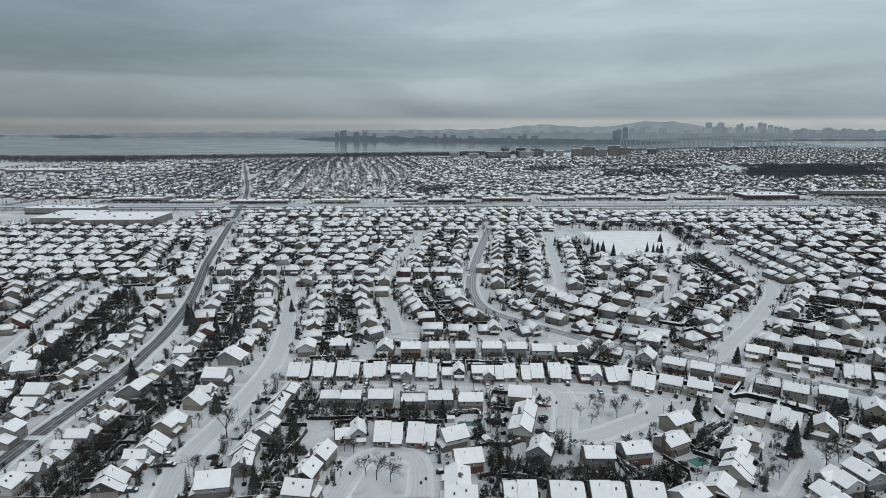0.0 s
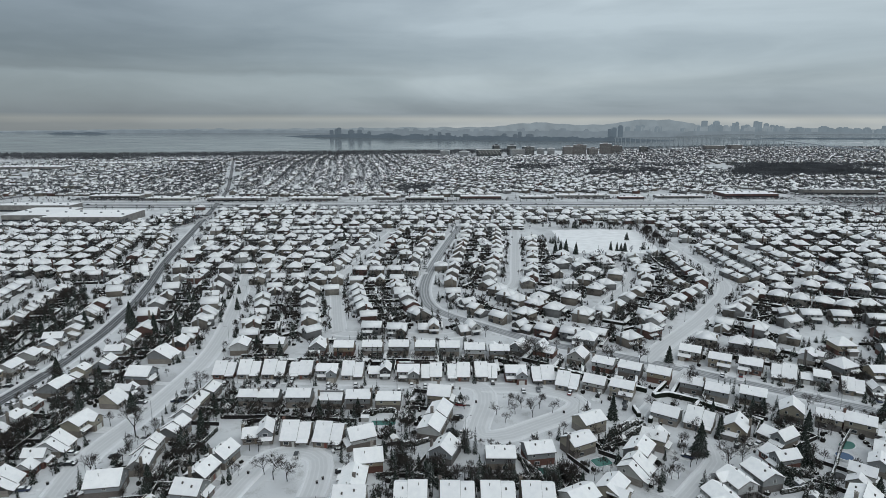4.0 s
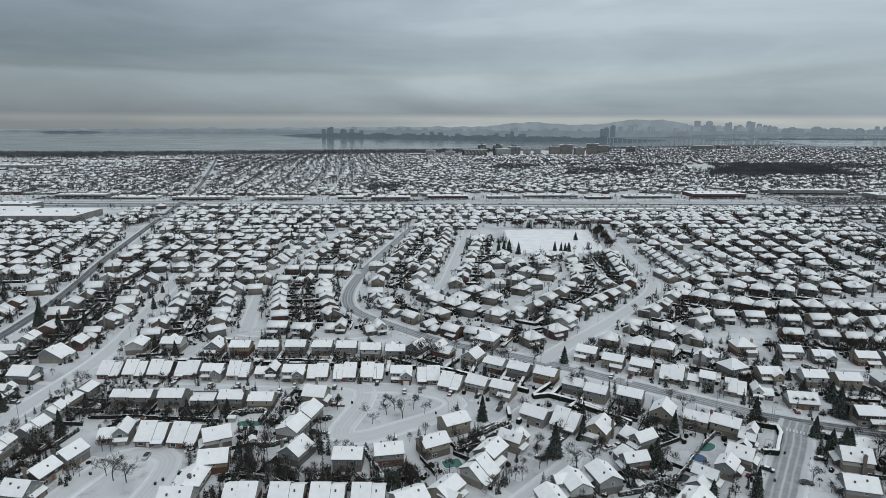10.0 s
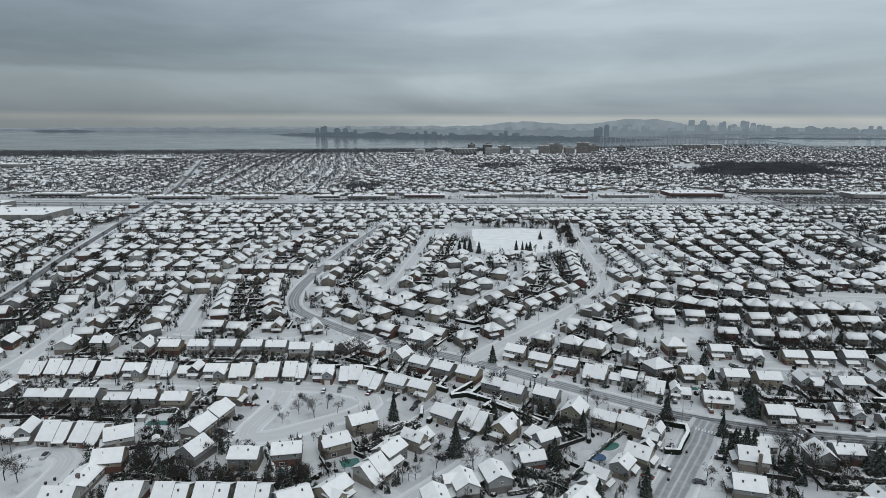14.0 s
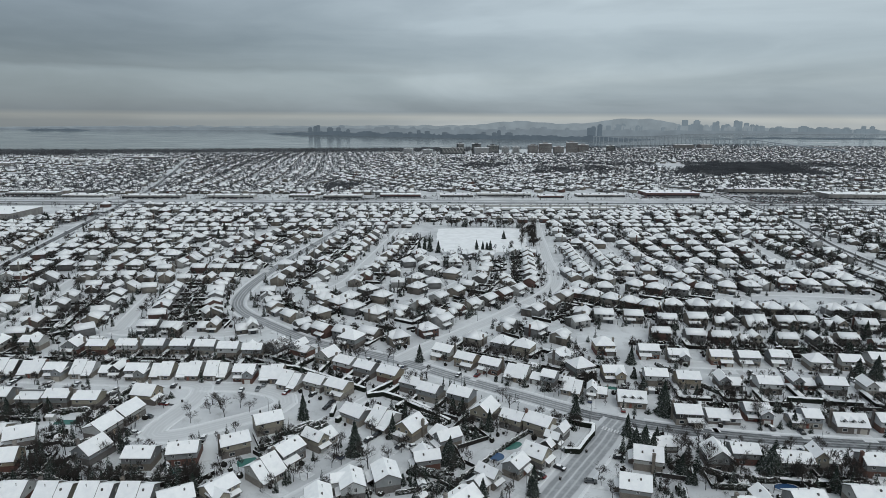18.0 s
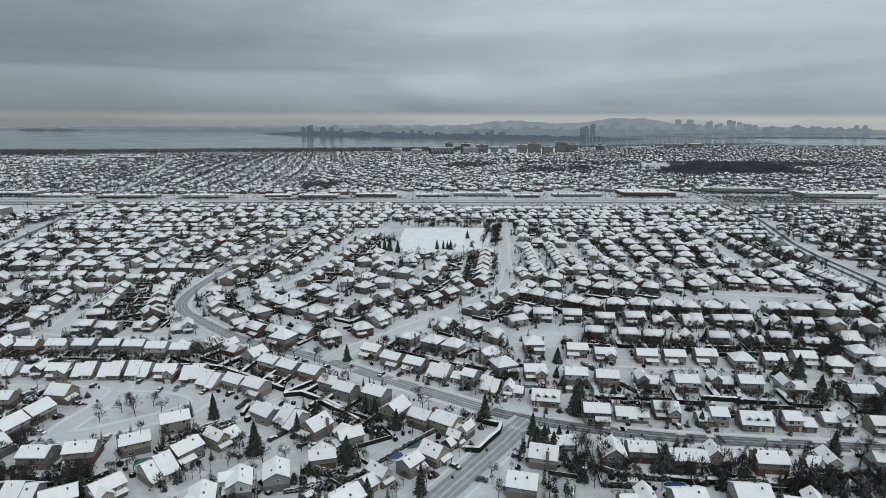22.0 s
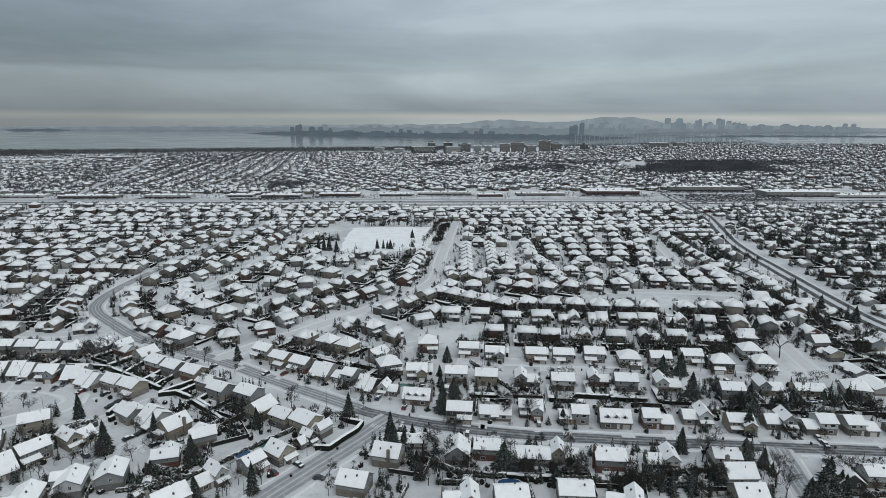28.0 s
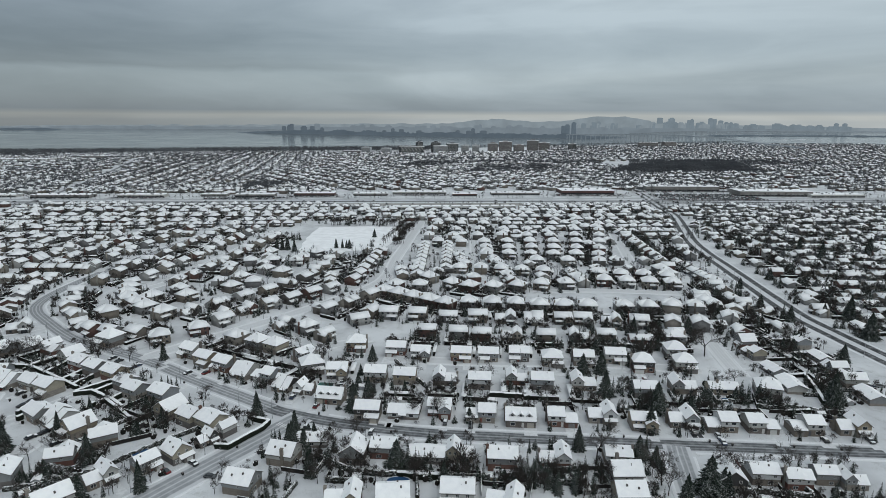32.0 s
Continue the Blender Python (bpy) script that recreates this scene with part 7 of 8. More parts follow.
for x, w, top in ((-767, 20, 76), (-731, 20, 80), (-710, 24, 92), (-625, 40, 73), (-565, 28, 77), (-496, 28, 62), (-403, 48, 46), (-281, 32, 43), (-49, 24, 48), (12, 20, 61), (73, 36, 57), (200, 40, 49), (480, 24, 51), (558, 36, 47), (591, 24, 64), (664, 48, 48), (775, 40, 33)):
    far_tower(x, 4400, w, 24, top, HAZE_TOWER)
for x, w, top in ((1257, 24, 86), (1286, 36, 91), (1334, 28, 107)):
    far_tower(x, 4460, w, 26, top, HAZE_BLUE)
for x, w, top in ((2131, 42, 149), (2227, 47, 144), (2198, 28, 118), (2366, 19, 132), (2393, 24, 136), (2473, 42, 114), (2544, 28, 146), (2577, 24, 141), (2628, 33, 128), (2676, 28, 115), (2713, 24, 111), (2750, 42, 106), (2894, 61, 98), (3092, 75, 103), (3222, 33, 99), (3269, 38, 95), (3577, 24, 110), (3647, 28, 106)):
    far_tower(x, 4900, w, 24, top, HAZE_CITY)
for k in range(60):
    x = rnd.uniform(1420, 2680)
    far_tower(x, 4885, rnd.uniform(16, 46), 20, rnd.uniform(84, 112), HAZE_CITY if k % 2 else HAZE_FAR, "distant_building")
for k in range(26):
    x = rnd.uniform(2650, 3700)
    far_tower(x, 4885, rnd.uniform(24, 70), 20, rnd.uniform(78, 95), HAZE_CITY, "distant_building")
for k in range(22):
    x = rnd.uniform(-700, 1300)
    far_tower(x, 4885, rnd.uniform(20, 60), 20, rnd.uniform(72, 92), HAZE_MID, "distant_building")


def bridge(pts, gap, wide, mat, label):
    """A deck on pairs of tapered piers across the water; each point gives x, y and the deck's height."""
    base = tagged(new("bridge"), label, "bridge")
    line = smooth_line([p[:2] for p in pts], gap)
    far = [math.hypot(p[0] - pts[0][0], p[1] - pts[0][1]) for p in pts]
    tall = [float(np.interp(math.hypot(q.x - pts[0][0], q.y - pts[0][1]), far, [p[2] for p in pts])) for q in line]
    mb, n = MB(), len(line)
    ring = []
    for i, (q, z) in enumerate(zip(line, tall)):
        s = side_of(line, i) * wide / 2
        ring += [(q.x - s.x, q.y - s.y, z), (q.x + s.x, q.y + s.y, z), (q.x + s.x, q.y + s.y, z - 3.6), (q.x - s.x, q.y - s.y, z - 3.6)]
    mb.solid(ring, [(4 * i + k, 4 * i + (k + 1) % 4, 4 * i + 4 + (k + 1) % 4, 4 * i + 4 + k) for i in range(n - 1) for k in range(4)])
    part("deck", mb, mat, base)
    for p, z in zip(line, tall):
        pier, z0 = MB(), rise(p.y, p.x) - 3
        if z - z0 < 7:
            continue
        pier.tube((p.x, p.y, z0), (p.x, p.y, z - 3.7), 3.0, 2.0, 6)
        pier.box(p.x - wide * 0.45, p.x + wide * 0.45, p.y - 1.5, p.y + 1.5, z - 6.2, z - 3.7)
        part("pier", pier, mat, base)
    return base


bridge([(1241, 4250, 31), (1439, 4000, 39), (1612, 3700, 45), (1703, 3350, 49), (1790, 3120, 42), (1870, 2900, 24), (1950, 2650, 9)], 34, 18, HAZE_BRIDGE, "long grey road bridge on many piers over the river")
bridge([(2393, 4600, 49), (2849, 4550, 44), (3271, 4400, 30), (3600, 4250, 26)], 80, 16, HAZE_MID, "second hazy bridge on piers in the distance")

# ---- gardens: drives, cars, fences, hedges, sheds ----


ASPHALT = plain("bare_asphalt", (0.06, 0.062, 0.066), 0.8, 0, 0.25, 1.2)


def driveway(lot):
    y, x, yaw, kind, s, gap, flip = lot
    u, v = KINDS[kind]["drive"]
    u = -u if flip else u
    mb = MB()
    w = 5.2 if kind == "hip" else rnd.choice((3.4, 5.2))
    n = 4
    for k in range(n):
        v0, v1 = v * s - 9.0 * k / n, v * s - 9.0 * (k + 1) / n
        pts = []
        for a, b in ((u * s - w / 2, v1), (u * s + w / 2, v1), (u * s + w / 2, v0), (u * s - w / 2, v0)):
            px, py = local(lot, a, b)
            pts.append((px, py, 0.09))
        mb.slab(pts, 0.15)
    if rnd.random() < 0.16:
        for q in range(rnd.randint(1, 2)):
            pts = []
            for a, b in ((-0.9, -7.2), (0.9, -7.2), (0.9, -2.8), (-0.9, -2.8)):
                px, py = local(lot, u * s + a + (2.4 * q - 1.0 if w > 4 else 0), v * s + b)
                pts.append((px, py, 0.1))
            patch = MB()
            patch.slab(pts, 0.05)
            tagged(new("bare_patch", patch.mesh("bare_patch", ASPHALT)), "bare dark asphalt where a car stood", "asphalt", "driveways", "structure")
    tagged(new("driveway", mb.mesh("driveway", DRIVE)), "snowy driveway between house and street", "driveway", "driveways", "structure")
    return u * s, v * s


def car_meshes():
    body = MB()
    prof = [(-2.2, 0.35), (-2.25, 0.75), (-1.95, 0.95), (-1.0, 1.0), (1.6, 1.02), (2.2, 0.9), (2.25, 0.45), (2.1, 0.32)]
    for sgn in (1,):
        left = [(x, -0.88, z) for x, z in prof]
        right = [(x, 0.88, z) for x, z in prof]
        n = len(prof)
        body.solid(left + right, [tuple(range(n))[::-1], tuple(range(n, 2 * n))] + [(k, (k + 1) % n, n + (k + 1) % n, n + k) for k in range(n)])
    cabin = MB()
    low = [(-1.15, -0.82, 1.0), (1.75, -0.82, 1.0), (1.75, 0.82, 1.0), (-1.15, 0.82, 1.0)]
    top = [(-0.45, -0.66, 1.46), (1.25, -0.66, 1.46), (1.25, 0.66, 1.46), (-0.45, 0.66, 1.46)]
    cabin.solid(low + top, [(4, 5, 6, 7), (0, 1, 5, 4), (1, 2, 6, 5), (2, 3, 7, 6), (3, 0, 4, 7)])
    snow = MB()
    snow.slab([(-0.45, -0.66, 1.55), (1.25, -0.66, 1.55), (1.25, 0.66, 1.55), (-0.45, 0.66, 1.55)], 0.09)
    snow.slab([(-2.1, -0.75, 1.0), (-1.2, -0.75, 1.08), (-1.2, 0.75, 1.08), (-2.1, 0.75, 1.0)], 0.09)
    wheel = MB()
    wheel.tube((0, -0.11, 0), (0, 0.11, 0), 0.33, 0.33, 10)
    return body, cabin, snow, wheel


PAINT = Mat("car_paint", 0.35, 0.2, 0.5)
PAINT = PAINT.colour(PAINT.ramp(PAINT.each(), [(0.0, (0.02, 0.02, 0.023)), (0.35, (0.08, 0.085, 0.09)), (0.55, (0.25, 0.26, 0.27)), (0.7, (0.03, 0.045, 0.09)),
                                               (0.8, (0.16, 0.02, 0.02)), (0.88, (0.55, 0.55, 0.55))], True)).m
cb, cc, cs, cw = car_meshes()
CAR = [cb.mesh("car_body", PAINT), cc.mesh("car_cabin", GLASS), cs.mesh("snow_cover", ROOF), cw.mesh("wheel", RUBBER)]


def car(x, y, yaw):
    if near_street(x, y, -2.5):
        return
    base = tagged(new("car"), "parked car with snow on its roof", "car", "parked cars")
    base.matrix_basis = pose(x, y, 0.1, 0, 0, math.degrees(yaw))
    part("body", CAR[0], PAINT, base)
    part("cabin", CAR[1], GLASS, base)
    if rnd.random() < 0.75:
        part("snow_cover", CAR[2], ROOF, base)
    for a in (-1.4, 1.45):
        for b in (-0.8, 0.8):
            part("wheel", CAR[3], RUBBER, base).location = (a, b, 0.33)


def fence(ax, ay, bx, by, h=1.7):
    """A board fence with a snow cap."""
    d, a = math.hypot(bx - ax, by - ay), math.atan2(by - ay, bx - ax)
    if d < 2:
        return
    base = tagged(new("fence"), "dark weathered wooden garden fence capped with snow", "fence", "garden fences")
    base.matrix_basis = pose(ax, ay, 0, 0, 0, math.degrees(a))
    boards = MB()
    n = max(2, int(d / 0.6))
    pts = []
    for k in range(n + 1):
        o = 0.03 * (k % 2)
        pts += [(d * k / n, o - 0.03, 0), (d * k / n, o - 0.03, h), (d * k / n, o + 0.02, h), (d * k / n, o + 0.02, 0)]
    boards.solid(pts, [(4 * k + j, 4 * k + 4 + j, 4 * k + 4 + (j + 1) % 4, 4 * k + (j + 1) % 4) for k in range(n) for j in range(4)])
    part("panel", boards, FENCE, base)
    cap = MB()
    cap.slab([(0, -0.08, h + 0.1), (d, -0.08, h + 0.1), (d, 0.1, h + 0.1), (0, 0.1, h + 0.1)], 0.1)
    part("snow_cap", cap, ROOF, base)


def hedge(pts, h=1.9, w=1.5, snowy=0.6):
    """A clipped evergreen hedge, lumpy, with broken snow along its top."""
    base = tagged(new("hedge"), "dark evergreen hedge topped with snow", "hedge", "hedges")
    base.location = (*pts[0], 0)
    r, body, cap = random.Random(len(pts) + int(pts[0][0])), MB(), MB()
    line = [p - Vector((*pts[0], 0)) for p in smooth_line(pts, 0.9)]
    rings, tops = [], []
    for i, p in enumerate(line):
        s, up = side_of(line, i), Vector((0, 0, 1))
        swell = 0.85 + 0.3 * abs(math.sin(i * 0.9 + pts[0][1]))
        a, b, t = w / 2 * swell * r.uniform(0.7, 1.1), w / 2 * swell * r.uniform(0.7, 1.1), h * (0.8 + 0.2 * swell) * r.uniform(0.82, 1.08)
        rings.append([p - s * a * 0.8, p - s * a + up * t * 0.5, p - s * a * 0.62 + up * t * r.uniform(0.85, 0.95), p + up * t * r.uniform(0.97, 1.08),
                      p + s * b * 0.62 + up * t * r.uniform(0.85, 0.95), p + s * b + up * t * 0.5, p + s * b * 0.8])
        g = 0.6 * snowy * r.choice((1.0, 0.8, 0.5, 0.2))
        tops.append((p - s * a * g + up * (t * 0.96), p + up * (t * 1.04 + 0.1 * r.random()), p + s * b * g + up * (t * 0.96)))
    for a, b in zip(rings, rings[1:]):
        for k in range(6):
            body.poly((a[k], a[k + 1], b[k + 1], b[k]))
    body.poly(rings[0][::-1])
    body.poly(rings[-1])
    m = len(tops)
    cap.solid([q for t in tops for q in t[:3]], [(3 * i + k, 3 * i + 3 + k, 3 * i + 4 + k, 3 * i + 1 + k) for i in range(m - 1) for k in range(2)])
    part("foliage", body, HEDGE, base)
    if cap.f:
        part("snow_top", cap, ROOF, base)


def clipped_hedge(pts, h=2.1, w=1.6):
    """A square-cut evergreen hedge under an unbroken blanket of snow."""
    base = tagged(new("hedge"), "square-cut dark evergreen hedge under thick snow", "hedge", "hedges")
    base.location = (*pts[0], 0)
    r, body, cap = random.Random(len(pts) + int(pts[0][0])), MB(), MB()
    line = []
    for (ax, ay), (bx, by) in zip(pts, pts[1:]):
        n = max(2, int(math.hypot(bx - ax, by - ay) / 1.1))
        line += [Vector((ax + (bx - ax) * k / n - pts[0][0], ay + (by - ay) * k / n - pts[0][1], 0)) for k in range(n)]
    line.append(Vector((pts[-1][0] - pts[0][0], pts[-1][1] - pts[0][1], 0)))
    rings, tops = [], []
    for i, p in enumerate(line):
        s, up = side_of(line, i), Vector((0, 0, 1))
        a, t = w / 2 * r.uniform(0.9, 1.08), h * r.uniform(0.95, 1.05)
        rings.append([p - s * a, p - s * a * 1.04 + up * t * 0.6, p - s * a * 0.94 + up * t, p + s * a * 0.94 + up * t, p + s * a * 1.04 + up * t * 0.6, p + s * a])
        g = r.uniform(0.78, 0.98)
        tops.append([p - s * a * g + up * (t + 0.01), p - s * a * g * 0.7 + up * (t + 0.24), p + s * a * g * 0.7 + up * (t + 0.24), p + s * a * g + up * (t + 0.01)])
    for mb, loops in ((body, rings), (cap, tops)):
        for a, b in zip(loops, loops[1:]):
            for k in range(len(a) - 1):
                mb.poly((a[k], a[k + 1], b[k + 1], b[k]))
        mb.poly(loops[0][::-1])
        mb.poly(loops[-1])
    part("foliage", body, HEDGE_DARK, base)
    part("snow_top", cap, ROOF, base)


HEDGE_DARK = plain("dark_hedge_leaves", (0.02, 0.024, 0.019), 0.95, 0, 0.5, 2.5, 0.04)


def shed_parts():
    wall_mb, roof_mb, door_mb = MB(), MB(), MB()
    gable_walls(wall_mb, -1.5, 1.5, -1.2, 1.2, 0, 1.9, 2.5)
    gable_roof(roof_mb, -1.5, 1.5, -1.2, 1.2, 1.9, 2.5, ov=0.2, lift=0.2, thick=0.2)
    door_mb.box(-0.5, 0.5, -1.24, -1.2, 0.05, 1.75)
    return wall_mb.mesh("wall", SIDING), roof_mb.mesh("roof", ROOF), door_mb.mesh("door", DOOR)


SHED = shed_parts()


def shed(x, y, yaw):
    base = tagged(new("garden_shed"), "small wooden garden shed with a snowy roof", "shed", "garden sheds")
    base.matrix_basis = pose(x, y, 0, 0, 0, math.degrees(yaw))
    for name, me in zip(("wall", "roof", "door"), SHED):
        part(name, me, None, base)


def bin_mesh():
    mb = MB()
    mb.solid([(-0.24, -0.3, 0), (0.24, -0.3, 0), (0.24, 0.3, 0), (-0.24, 0.3, 0), (-0.31, -0.38, 1.0), (0.31, -0.38, 1.0), (0.31, 0.38, 1.0), (-0.31, 0.38, 1.0)],
             [(0, 1, 5, 4), (1, 2, 6, 5), (2, 3, 7, 6), (3, 0, 4, 7), (3, 2, 1, 0)])
    lid = MB()
    lid.slab([(-0.34, -0.42, 1.08), (0.34, -0.42, 1.08), (0.34, 0.42, 1.14), (-0.34, 0.42, 1.14)], 0.09)
    return mb.mesh("bin_body", RUBBER), lid.mesh("bin_lid", DARK_TRIM)


BIN = bin_mesh()
yard = Stuff()


def fence_template(h):
    mb = MB()
    mb.box(0, 1, -0.06, 0.06, 0, h, 0)
    mb.box(0, 1, -0.12, 0.12, h, h + 0.12, 1)
    return mb.tris()


def bush_template(seed, around=7):
    """A lumpy shrub of unit size with ragged twigs and a little snow on top."""
    mb, r = MB(), random.Random(seed)
    rings = [[(rad * r.uniform(0.75, 1.2) * math.cos(6.283 * k / around), rad * r.uniform(0.75, 1.2) * math.sin(6.283 * k / around), z * r.uniform(0.85, 1.15)) for k in range(around)]
             for rad, z in ((0.40, 0.0), (0.52, 0.38), (0.36, 0.78))]
    top = (r.uniform(-0.1, 0.1), r.uniform(-0.1, 0.1), 0.98)
    for a, b in zip(rings, rings[1:]):
        for k in range(around):
            mb.poly((a[k], a[(k + 1) % around], b[(k + 1) % around], b[k]))
    for k in range(around):
        mb.poly((rings[2][k], rings[2][(k + 1) % around], top), 1 if r.random() < 0.35 else 0)
    for k in range(around):
        w, e = r.uniform(0, 6.28), r.uniform(0.3, 1.3)
        d = Vector((math.cos(w) * math.cos(e), math.sin(w) * math.cos(e), math.sin(e)))
        p, s = Vector((0, 0, 0.35)) + d * 0.3, d.orthogonal().normalized() * 0.05
        mb.poly((p - s, p + d * r.uniform(0.35, 0.55), p + s))
    return mb.tris()


FENCE_LOW, BUSH = fence_template(1.7), [bush_template(s) for s in (1, 2, 3)]
TWIG_BUSH = [joined(haze_crown(s, 40, 0.011, 0.36, 0.9), 0) for s in (61, 62, 63)]
BUSH_FAR = [bush_template(s, 5) for s in (4, 5, 6)]
for n, lot in enumerate(LOTS):
    near = n < NEAR_LIMIT
    gap = min(lot[5], 16.0)
    back = rnd.uniform(13.0, 16.5)
    if near:
        u, v = driveway(lot)
        for off in (3.6, 8.2):
            if n < 170 and rnd.random() < 0.40:
                car(*local(lot, u + rnd.uniform(-0.8, 0.8), v - off + 0.4), lot[2] + math.pi / 2 * rnd.choice((1, -1)) + rnd.uniform(-0.04, 0.04))
        if rnd.random() < 0.25 and n < 190:
            bx, by = local(lot, u + 3.2, v - 9.5)
            base = tagged(new("wheelie_bin"), "dark wheeled refuse bin at the kerb", "bin", "refuse bins")
            base.matrix_basis = pose(bx, by, 0, 0, 0, math.degrees(lot[2]))
            part("body", BIN[0], None, base)
            part("lid", BIN[1], None, base)
        if rnd.random() < 0.4 and n < 170:
            sx, sy = local(lot, rnd.choice((-1, 1)) * gap * 0.33, back - 2.2)
            if free_spot(sx, sy, 1.5):
                shed(sx, sy, lot[2] + rnd.choice((0, math.pi)))
    lines = [((gap / 2, 2.0), (gap / 2, back)), ((-gap / 2, back), (gap / 2, back))]
    for (u0, v0), (u1, v1) in lines:
        (ax, ay), (bx, by) = local(lot, u0, v0), local(lot, u1, v1)
        mx, my = 0.5 * (ax + bx), 0.5 * (ay + by)
        if rnd.random() < (0.15 if near else 0.22) or gap < 9 or 80 < lot[1] < 172 and 222 < lot[0] < 290 or abs(lot[1] - 289) < 34 and abs(lot[0] - 532) < 80 or not free_spot(bx, by, 0, 5.0) or not free_spot(mx, my, 0, 4.6) or near_street(ax, ay, 0):
            continue
        if n < 120 and rnd.random() < 0.42:
            hedge([(ax, ay), (bx, by)], rnd.uniform(1.5, 2.4), rnd.uniform(1.1, 1.7), 0.55)
        elif n < 120:
            fence(ax, ay, bx, by, rnd.uniform(1.5, 1.9))
        else:
            d = math.hypot(bx - ax, by - ay)
            yard.add(FENCE_LOW, ax, ay, 0, math.atan2(by - ay, bx - ax), d, rnd.choice((1.0, 4.0, 8.0, 11.0)), rnd.uniform(0.9, 1.4))
    for k in range(0 if abs(lot[1] - 289) < 34 and abs(lot[0] - 532) < 80 else 3 if gap < 9 else 12 if near else 20 if lot[1] < -100 or lot[1] > 230 else 13):
        u, v = rnd.uniform(-gap / 2, gap / 2), rnd.uniform(6.4, back) if rnd.random() < 0.93 else rnd.uniform(-9, -6.2)
        x, y = local(lot, u, v)
        if not near_street(x, y, 0):
            if near and rnd.random() < 0.5:
                size = rnd.uniform(1.6, 3.4)
                yard.add(rnd.choice(TWIG_BUSH), x, y, -0.35 * size, rnd.uniform(0, 6), size * 1.3, None, size)
                continue
            yard.add(rnd.choice(BUSH if n < 300 else BUSH_FAR), x, y, 0, rnd.uniform(0, 6), rnd.uniform(1.0, 2.6), None, rnd.uniform(0.9, 2.3))
HEDGE_STUFF = plain("garden_shrubs", (0.024, 0.023, 0.021), 0.95, 0, 0.5, 2.0, 0.04)
tagged(yard.build("garden_shrubs", HEDGE_STUFF, ROOF_FAR), "dark shrubs and fences in the snowy back gardens", "shrubs", kind="stuff")
clipped_hedge([(81.9, 281.9), (91.7, 280.4), (107.4, 270.3), (118.1, 263.3), (128.6, 256.0)])
clipped_hedge([(90.9, 281.8), (96.9, 293.4)])
clipped_hedge([(103.4, 273.6), (106.8, 288.9)])
clipped_hedge([(116.4, 264.5), (121.4, 278.8)])
clipped_hedge([(124.3, 258.4), (130.0, 274.7)])
clipped_hedge([(130.0, 251.3), (142.3, 266.8)])
clipped_hedge([(130.0, 250.2), (137.0, 252.4), (150.2, 244.0), (158.5, 236.6)])
clipped_hedge([(138.1, 251.3), (147.4, 266.1)])
clipped_hedge([(149.7, 244.5), (153.3, 252.3)])
clipped_hedge([(143.8, 239.3), (147.5, 244.0), (161.6, 231.5), (166.5, 226.7)])
clipped_hedge([(117.4, 231.9), (117.5, 239.0)])
clipped_hedge([(120.3, 227.1), (124.6, 234.8)])
clipped_hedge([(439.6, 229.6), (451.6, 230.5)])
clipped_hedge([(472.4, 268.2), (468.3, 253.2), (462.8, 237.6)])
clipped_hedge([(331.6, 244.6), (341.1, 246.2)])
clipped_hedge([(379.5, 309.1), (405.7, 305.5)])
clipped_hedge([(345.2, 309.3), (363.1, 308.3)])
clipped_hedge([(316.6, 248.1), (331.0, 246.3)])
clipped_hedge([(278.5, 186.1), (287.3, 184.7), (296.5, 184.6)])
clipped_hedge([(216.5, 226.9), (224.2, 223.6), (222.6, 218.2), (217.3, 210.4), (213.8, 204.7), (208.8, 205.5)])
hedge([(100, 215), (115, 227)], 2.1, 1.9, 0.7)
hedge([(155, 192), (160, 190), (164, 189)], 2.6, 3.6, 0.25)
hedge([(164, 186.5), (168, 183.5)], 2.4, 3.4, 0.25)
hedge([(158, 184), (163, 181)], 2.2, 3.0, 0.25)
hedge([(166, 201.5), (170, 198)], 2.4, 2.6, 0.3)
hedge([(168, 186), (176.8, 196.1), (187.3, 209), (199.8, 222)], 1.9, 1.3, 0.7)
hedge([(1, 231), (4, 235), (15, 236), (15, 228)], 2.1, 1.9, 0.7)
hedge([(14, 217), (22, 209), (33, 215)], 2.1, 1.9, 0.7)
hedge([(-135, 278), (-128, 279)], 2.1, 1.9, 0.7)
hedge([(-136, 248), (-123, 245), (-125, 274)], 2.1, 1.9, 0.7)
hedge([(50, 189), (71, 185)], 2.1, 1.9, 0.7)
hedge([(61, 205), (69, 189)], 2.1, 1.9, 0.7)
hedge([(102, 218), (110, 225), (116, 223), (94, 205)], 2.1, 1.9, 0.7)
hedge([(-62, 183), (-55, 183)], 2.1, 1.9, 0.7)
hedge([(-62, 190), (-61, 200)], 2.1, 1.9, 0.7)
hedge([(-74, 408), (-60, 328)], 2.1, 1.9, 0.7)
hedge([(272, 288), (289, 255)], 2.1, 1.9, 0.7)
hedge([(248, 199), (266, 188), (298, 186)], 2.1, 1.9, 0.7)
hedge([(282, 187), (311, 184)], 2.1, 1.9, 0.7)
hedge([(434, 239), (462, 229)], 2.1, 1.9, 0.7)
hedge([(416, 240), (432, 240)], 2.1, 1.9, 0.7)
hedge([(309, 184), (346, 190)], 2.1, 1.9, 0.7)
hedge([(415, 186), (417, 173)], 2.1, 1.9, 0.7)
hedge([(392, 176), (417, 172)], 2.1, 1.9, 0.7)


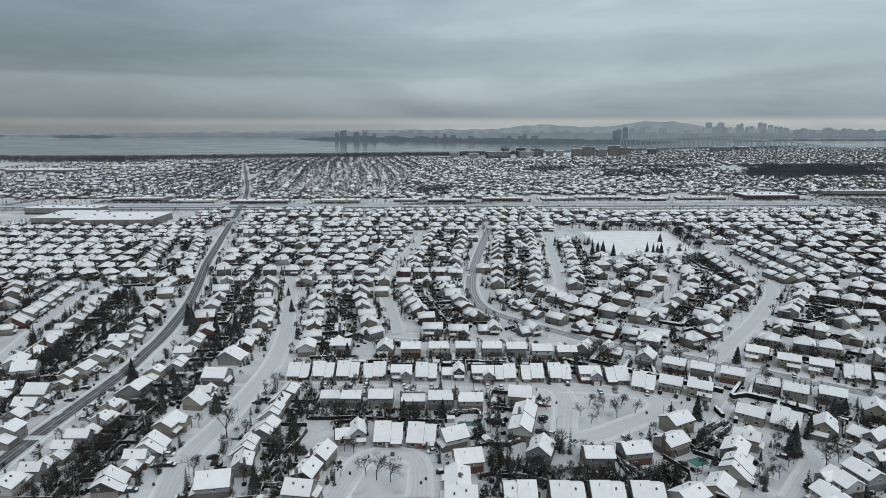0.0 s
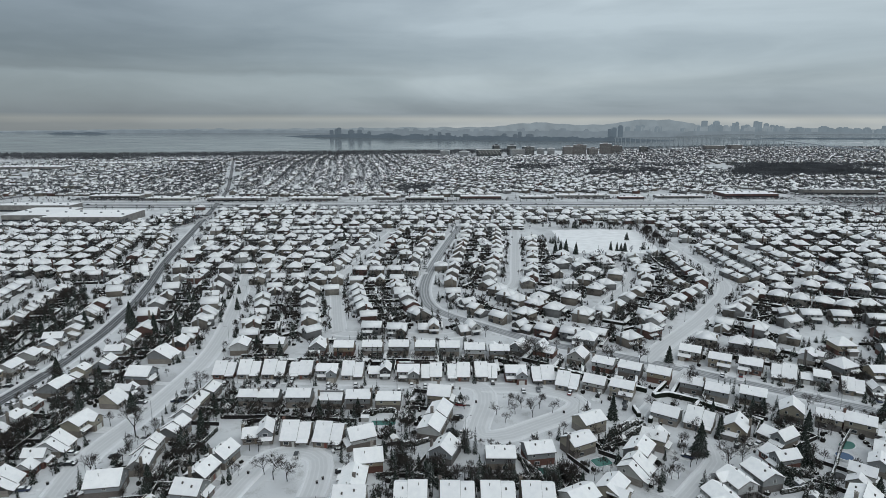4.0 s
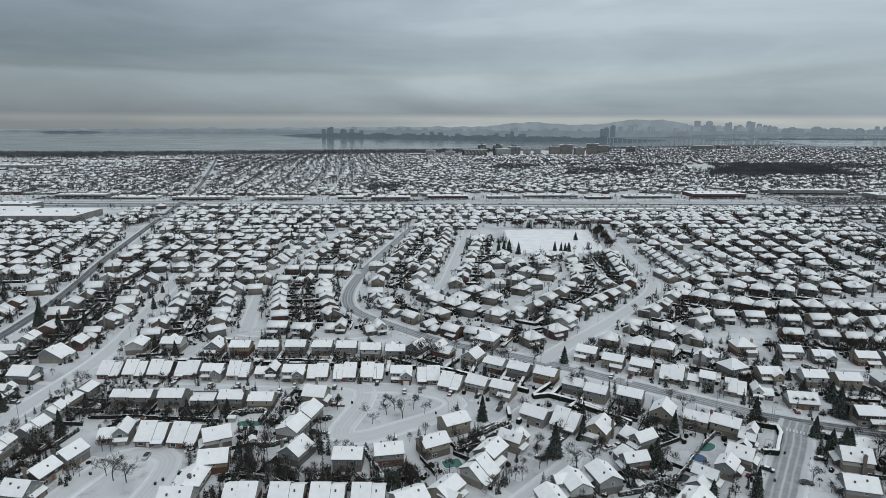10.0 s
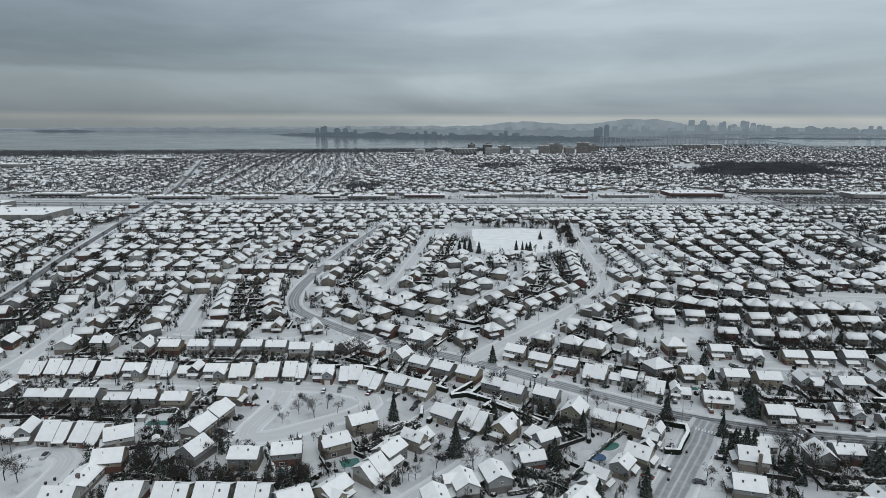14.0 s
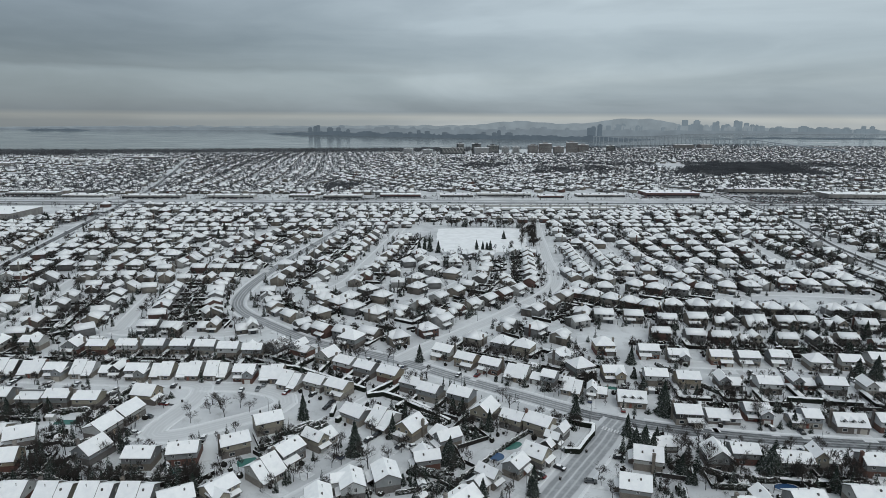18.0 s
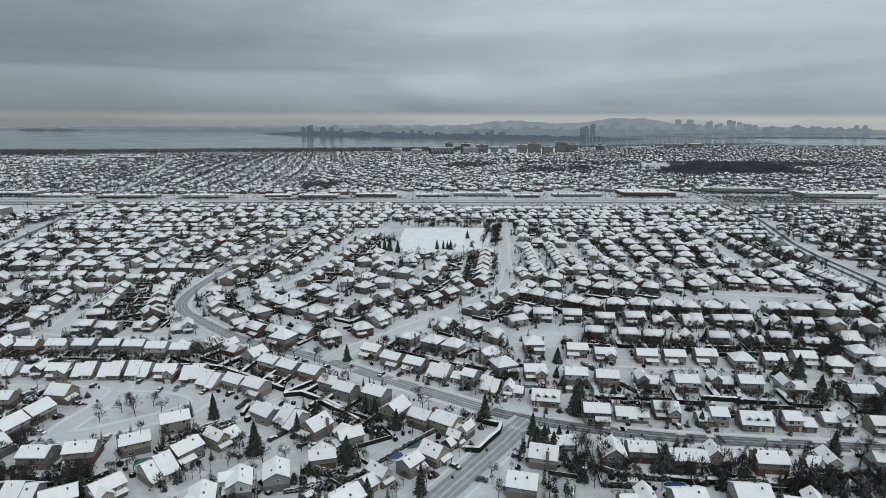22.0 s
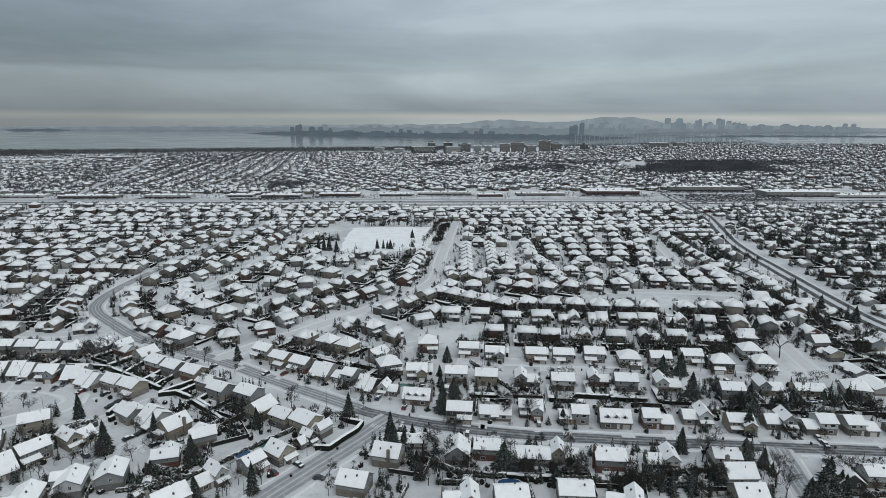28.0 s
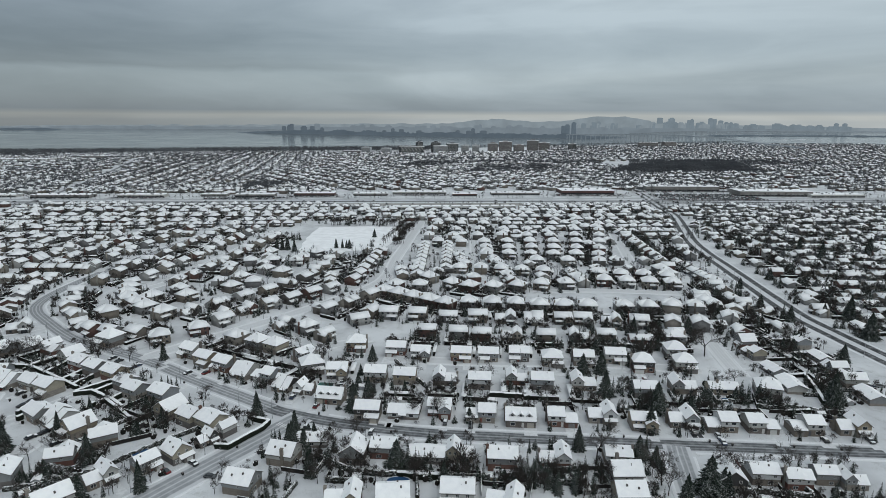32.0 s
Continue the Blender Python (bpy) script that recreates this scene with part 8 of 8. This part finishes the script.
# ---- pools, lamps ----
POOL_BLUE = Mat("pool_blue", 0.25).colour((0.03, 0.075, 0.16)).m
POOL_GREEN = Mat("pool_green", 0.25).colour((0.055, 0.16, 0.14)).m
POOL_DARK = Mat("pool_dark", 0.3).colour((0.012, 0.014, 0.016)).m
POOL_RIM = plain("pool_rim", (0.62, 0.63, 0.65), 0.6)


def pool(x, y, rx, ry, mat, label, raised=0.0, square=False, yaw=0.0):
    """A garden pool: a rim with thickness round a water or cover sheet."""
    base = tagged(new("swimming_pool"), label, "swimming pool", "garden pools")
    base.matrix_basis = pose(x, y, 0, 0, 0, yaw)
    n = 28
    e = 0.35 if square else 1.0

    def ring(k, rr):
        w = 2 * math.pi * k / n
        c, s = math.cos(w), math.sin(w)
        return (math.copysign(abs(c) ** e, c) * (rx + rr), math.copysign(abs(s) ** e, s) * (ry + rr))
    rim, sheet_mb = MB(), MB()
    top = 0.12 + raised
    for k in range(n):
        a, b, c, d = ring(k, 0), ring(k + 1, 0), ring(k + 1, 0.3), ring(k, 0.3)
        rim.solid([(*a, top), (*b, top), (*c, top), (*d, top), (*a, 0), (*b, 0), (*c, 0), (*d, 0)], [(0, 1, 2, 3)[::-1], (3, 2, 6, 7)[::-1], (0, 4, 5, 1)[::-1]])
    sheet_mb.poly([(*ring(k, 0), top - 0.08) for k in range(n)])
    part("rim", rim, POOL_RIM, base)
    part("water", sheet_mb, mat, base)


pool(183, 201, 2.9, 2.9, POOL_BLUE, "round blue garden pool with a snowy rim", 0.9)
pool(190, 210, 4.2, 2.4, POOL_GREEN, "kidney-shaped green garden pool ringed by snow", 0, False, 35)
pool(11, 227, 5.0, 2.0, POOL_GREEN, "rectangular green garden pool behind a hedge", 0, True)
pool(93, 198, 3.4, 2.6, POOL_GREEN, "green covered square pool in a garden", 0.2, True, 20)
pool(273, 191, 3.0, 2.8, POOL_RIM, "round snow-covered garden pool", 1.0)
pool(279, 183, 4.0, 2.2, POOL_BLUE, "oval blue garden pool edged with snow", 0.6)
pool(316, 188, 3.4, 2.8, POOL_RIM, "round snow-covered garden pool", 1.0)
pool(421, 241, 2.6, 2.4, POOL_BLUE, "small round blue pool with snow", 0.9)
pool(172.6, 189.4, 3.2, 2.6, POOL_DARK, "dark round pool with a snowy edge", 0.3)
pool(240.8, 261, 3.6, 1.8, POOL_GREEN, "green garden pool between two houses", 0.1, True, -10)
pool(70, 191, 2.4, 2.2, POOL_GREEN, "small round garden pool with snow around", 0.8)


def lamp_parts():
    pole, arm, head = MB(), MB(), MB()
    pole.tube((0, 0, 0), (0, 0, 8.4), 0.11, 0.07, 8)
    pole.tube((0, 0, 0), (0, 0, 0.5), 0.18, 0.16, 8)
    arm.tube((0, 0, 8.2), (0, 0.9, 8.75), 0.05, 0.045, 6)
    arm.tube((0, 0.9, 8.75), (0, 2.0, 8.85), 0.045, 0.04, 6)
    head.solid([(-0.14, 1.8, 8.8), (0.14, 1.8, 8.8), (0.16, 2.6, 8.8), (-0.16, 2.6, 8.8), (-0.08, 1.85, 8.95), (0.08, 1.85, 8.95), (0.09, 2.5, 8.93), (-0.09, 2.5, 8.93)],
               [(3, 2, 1, 0), (4, 5, 6, 7), (0, 1, 5, 4), (1, 2, 6, 5), (2, 3, 7, 6), (3, 0, 4, 7)])
    return pole.mesh("pole", STEEL), arm.mesh("arm", STEEL), head.mesh("lamp_head", CONCRETE)


LAMP = lamp_parts()
for name, every in (("avenue", 6), ("avenue_east", 6), ("west", 7), ("crescent_west", 7), ("loop", 8), ("row_c", 8), ("south", 4), ("east", 8), ("park", 8)):
    line, width = STREETS[name]
    for i in range(2, len(line), every):
        s = side_of(line, i)
        p = line[i] + s * (width / 2 + 1.2)
        if p.y > 560 or near_street(p.x, p.y, 0, name):
            continue
        base = tagged(new("street_lamp"), "grey steel street lamp with a curved arm", "street lamp", "street lamps")
        base.matrix_basis = pose(p.x, p.y, 0, 0, 0, math.degrees(math.atan2(-s.y, -s.x)) - 90)
        for nm, me in zip(("pole", "arm", "head"), LAMP):
            part(nm, me, None, base)


def crosswalk(x, y, yaw, n=7):
    """White bars across the mouth of a street."""
    base = tagged(new("pavement_crossing"), "zebra crossing of white bars on the ploughed road", "crossing", kind="structure")
    base.matrix_basis = pose(x, y, 0.36, 0, 0, yaw)
    for k in range(n):
        bar = MB()
        bx = -3.6 + 7.2 * k / (n - 1)
        bar.slab([(bx - 0.28, -1.3, 0.008), (bx + 0.28, -1.3, 0.008), (bx + 0.28, 1.3, 0.008), (bx - 0.28, 1.3, 0.008)], 0.03)
        part("bar", bar, POOL_RIM, base)


crosswalk(231, 221.5, -33)
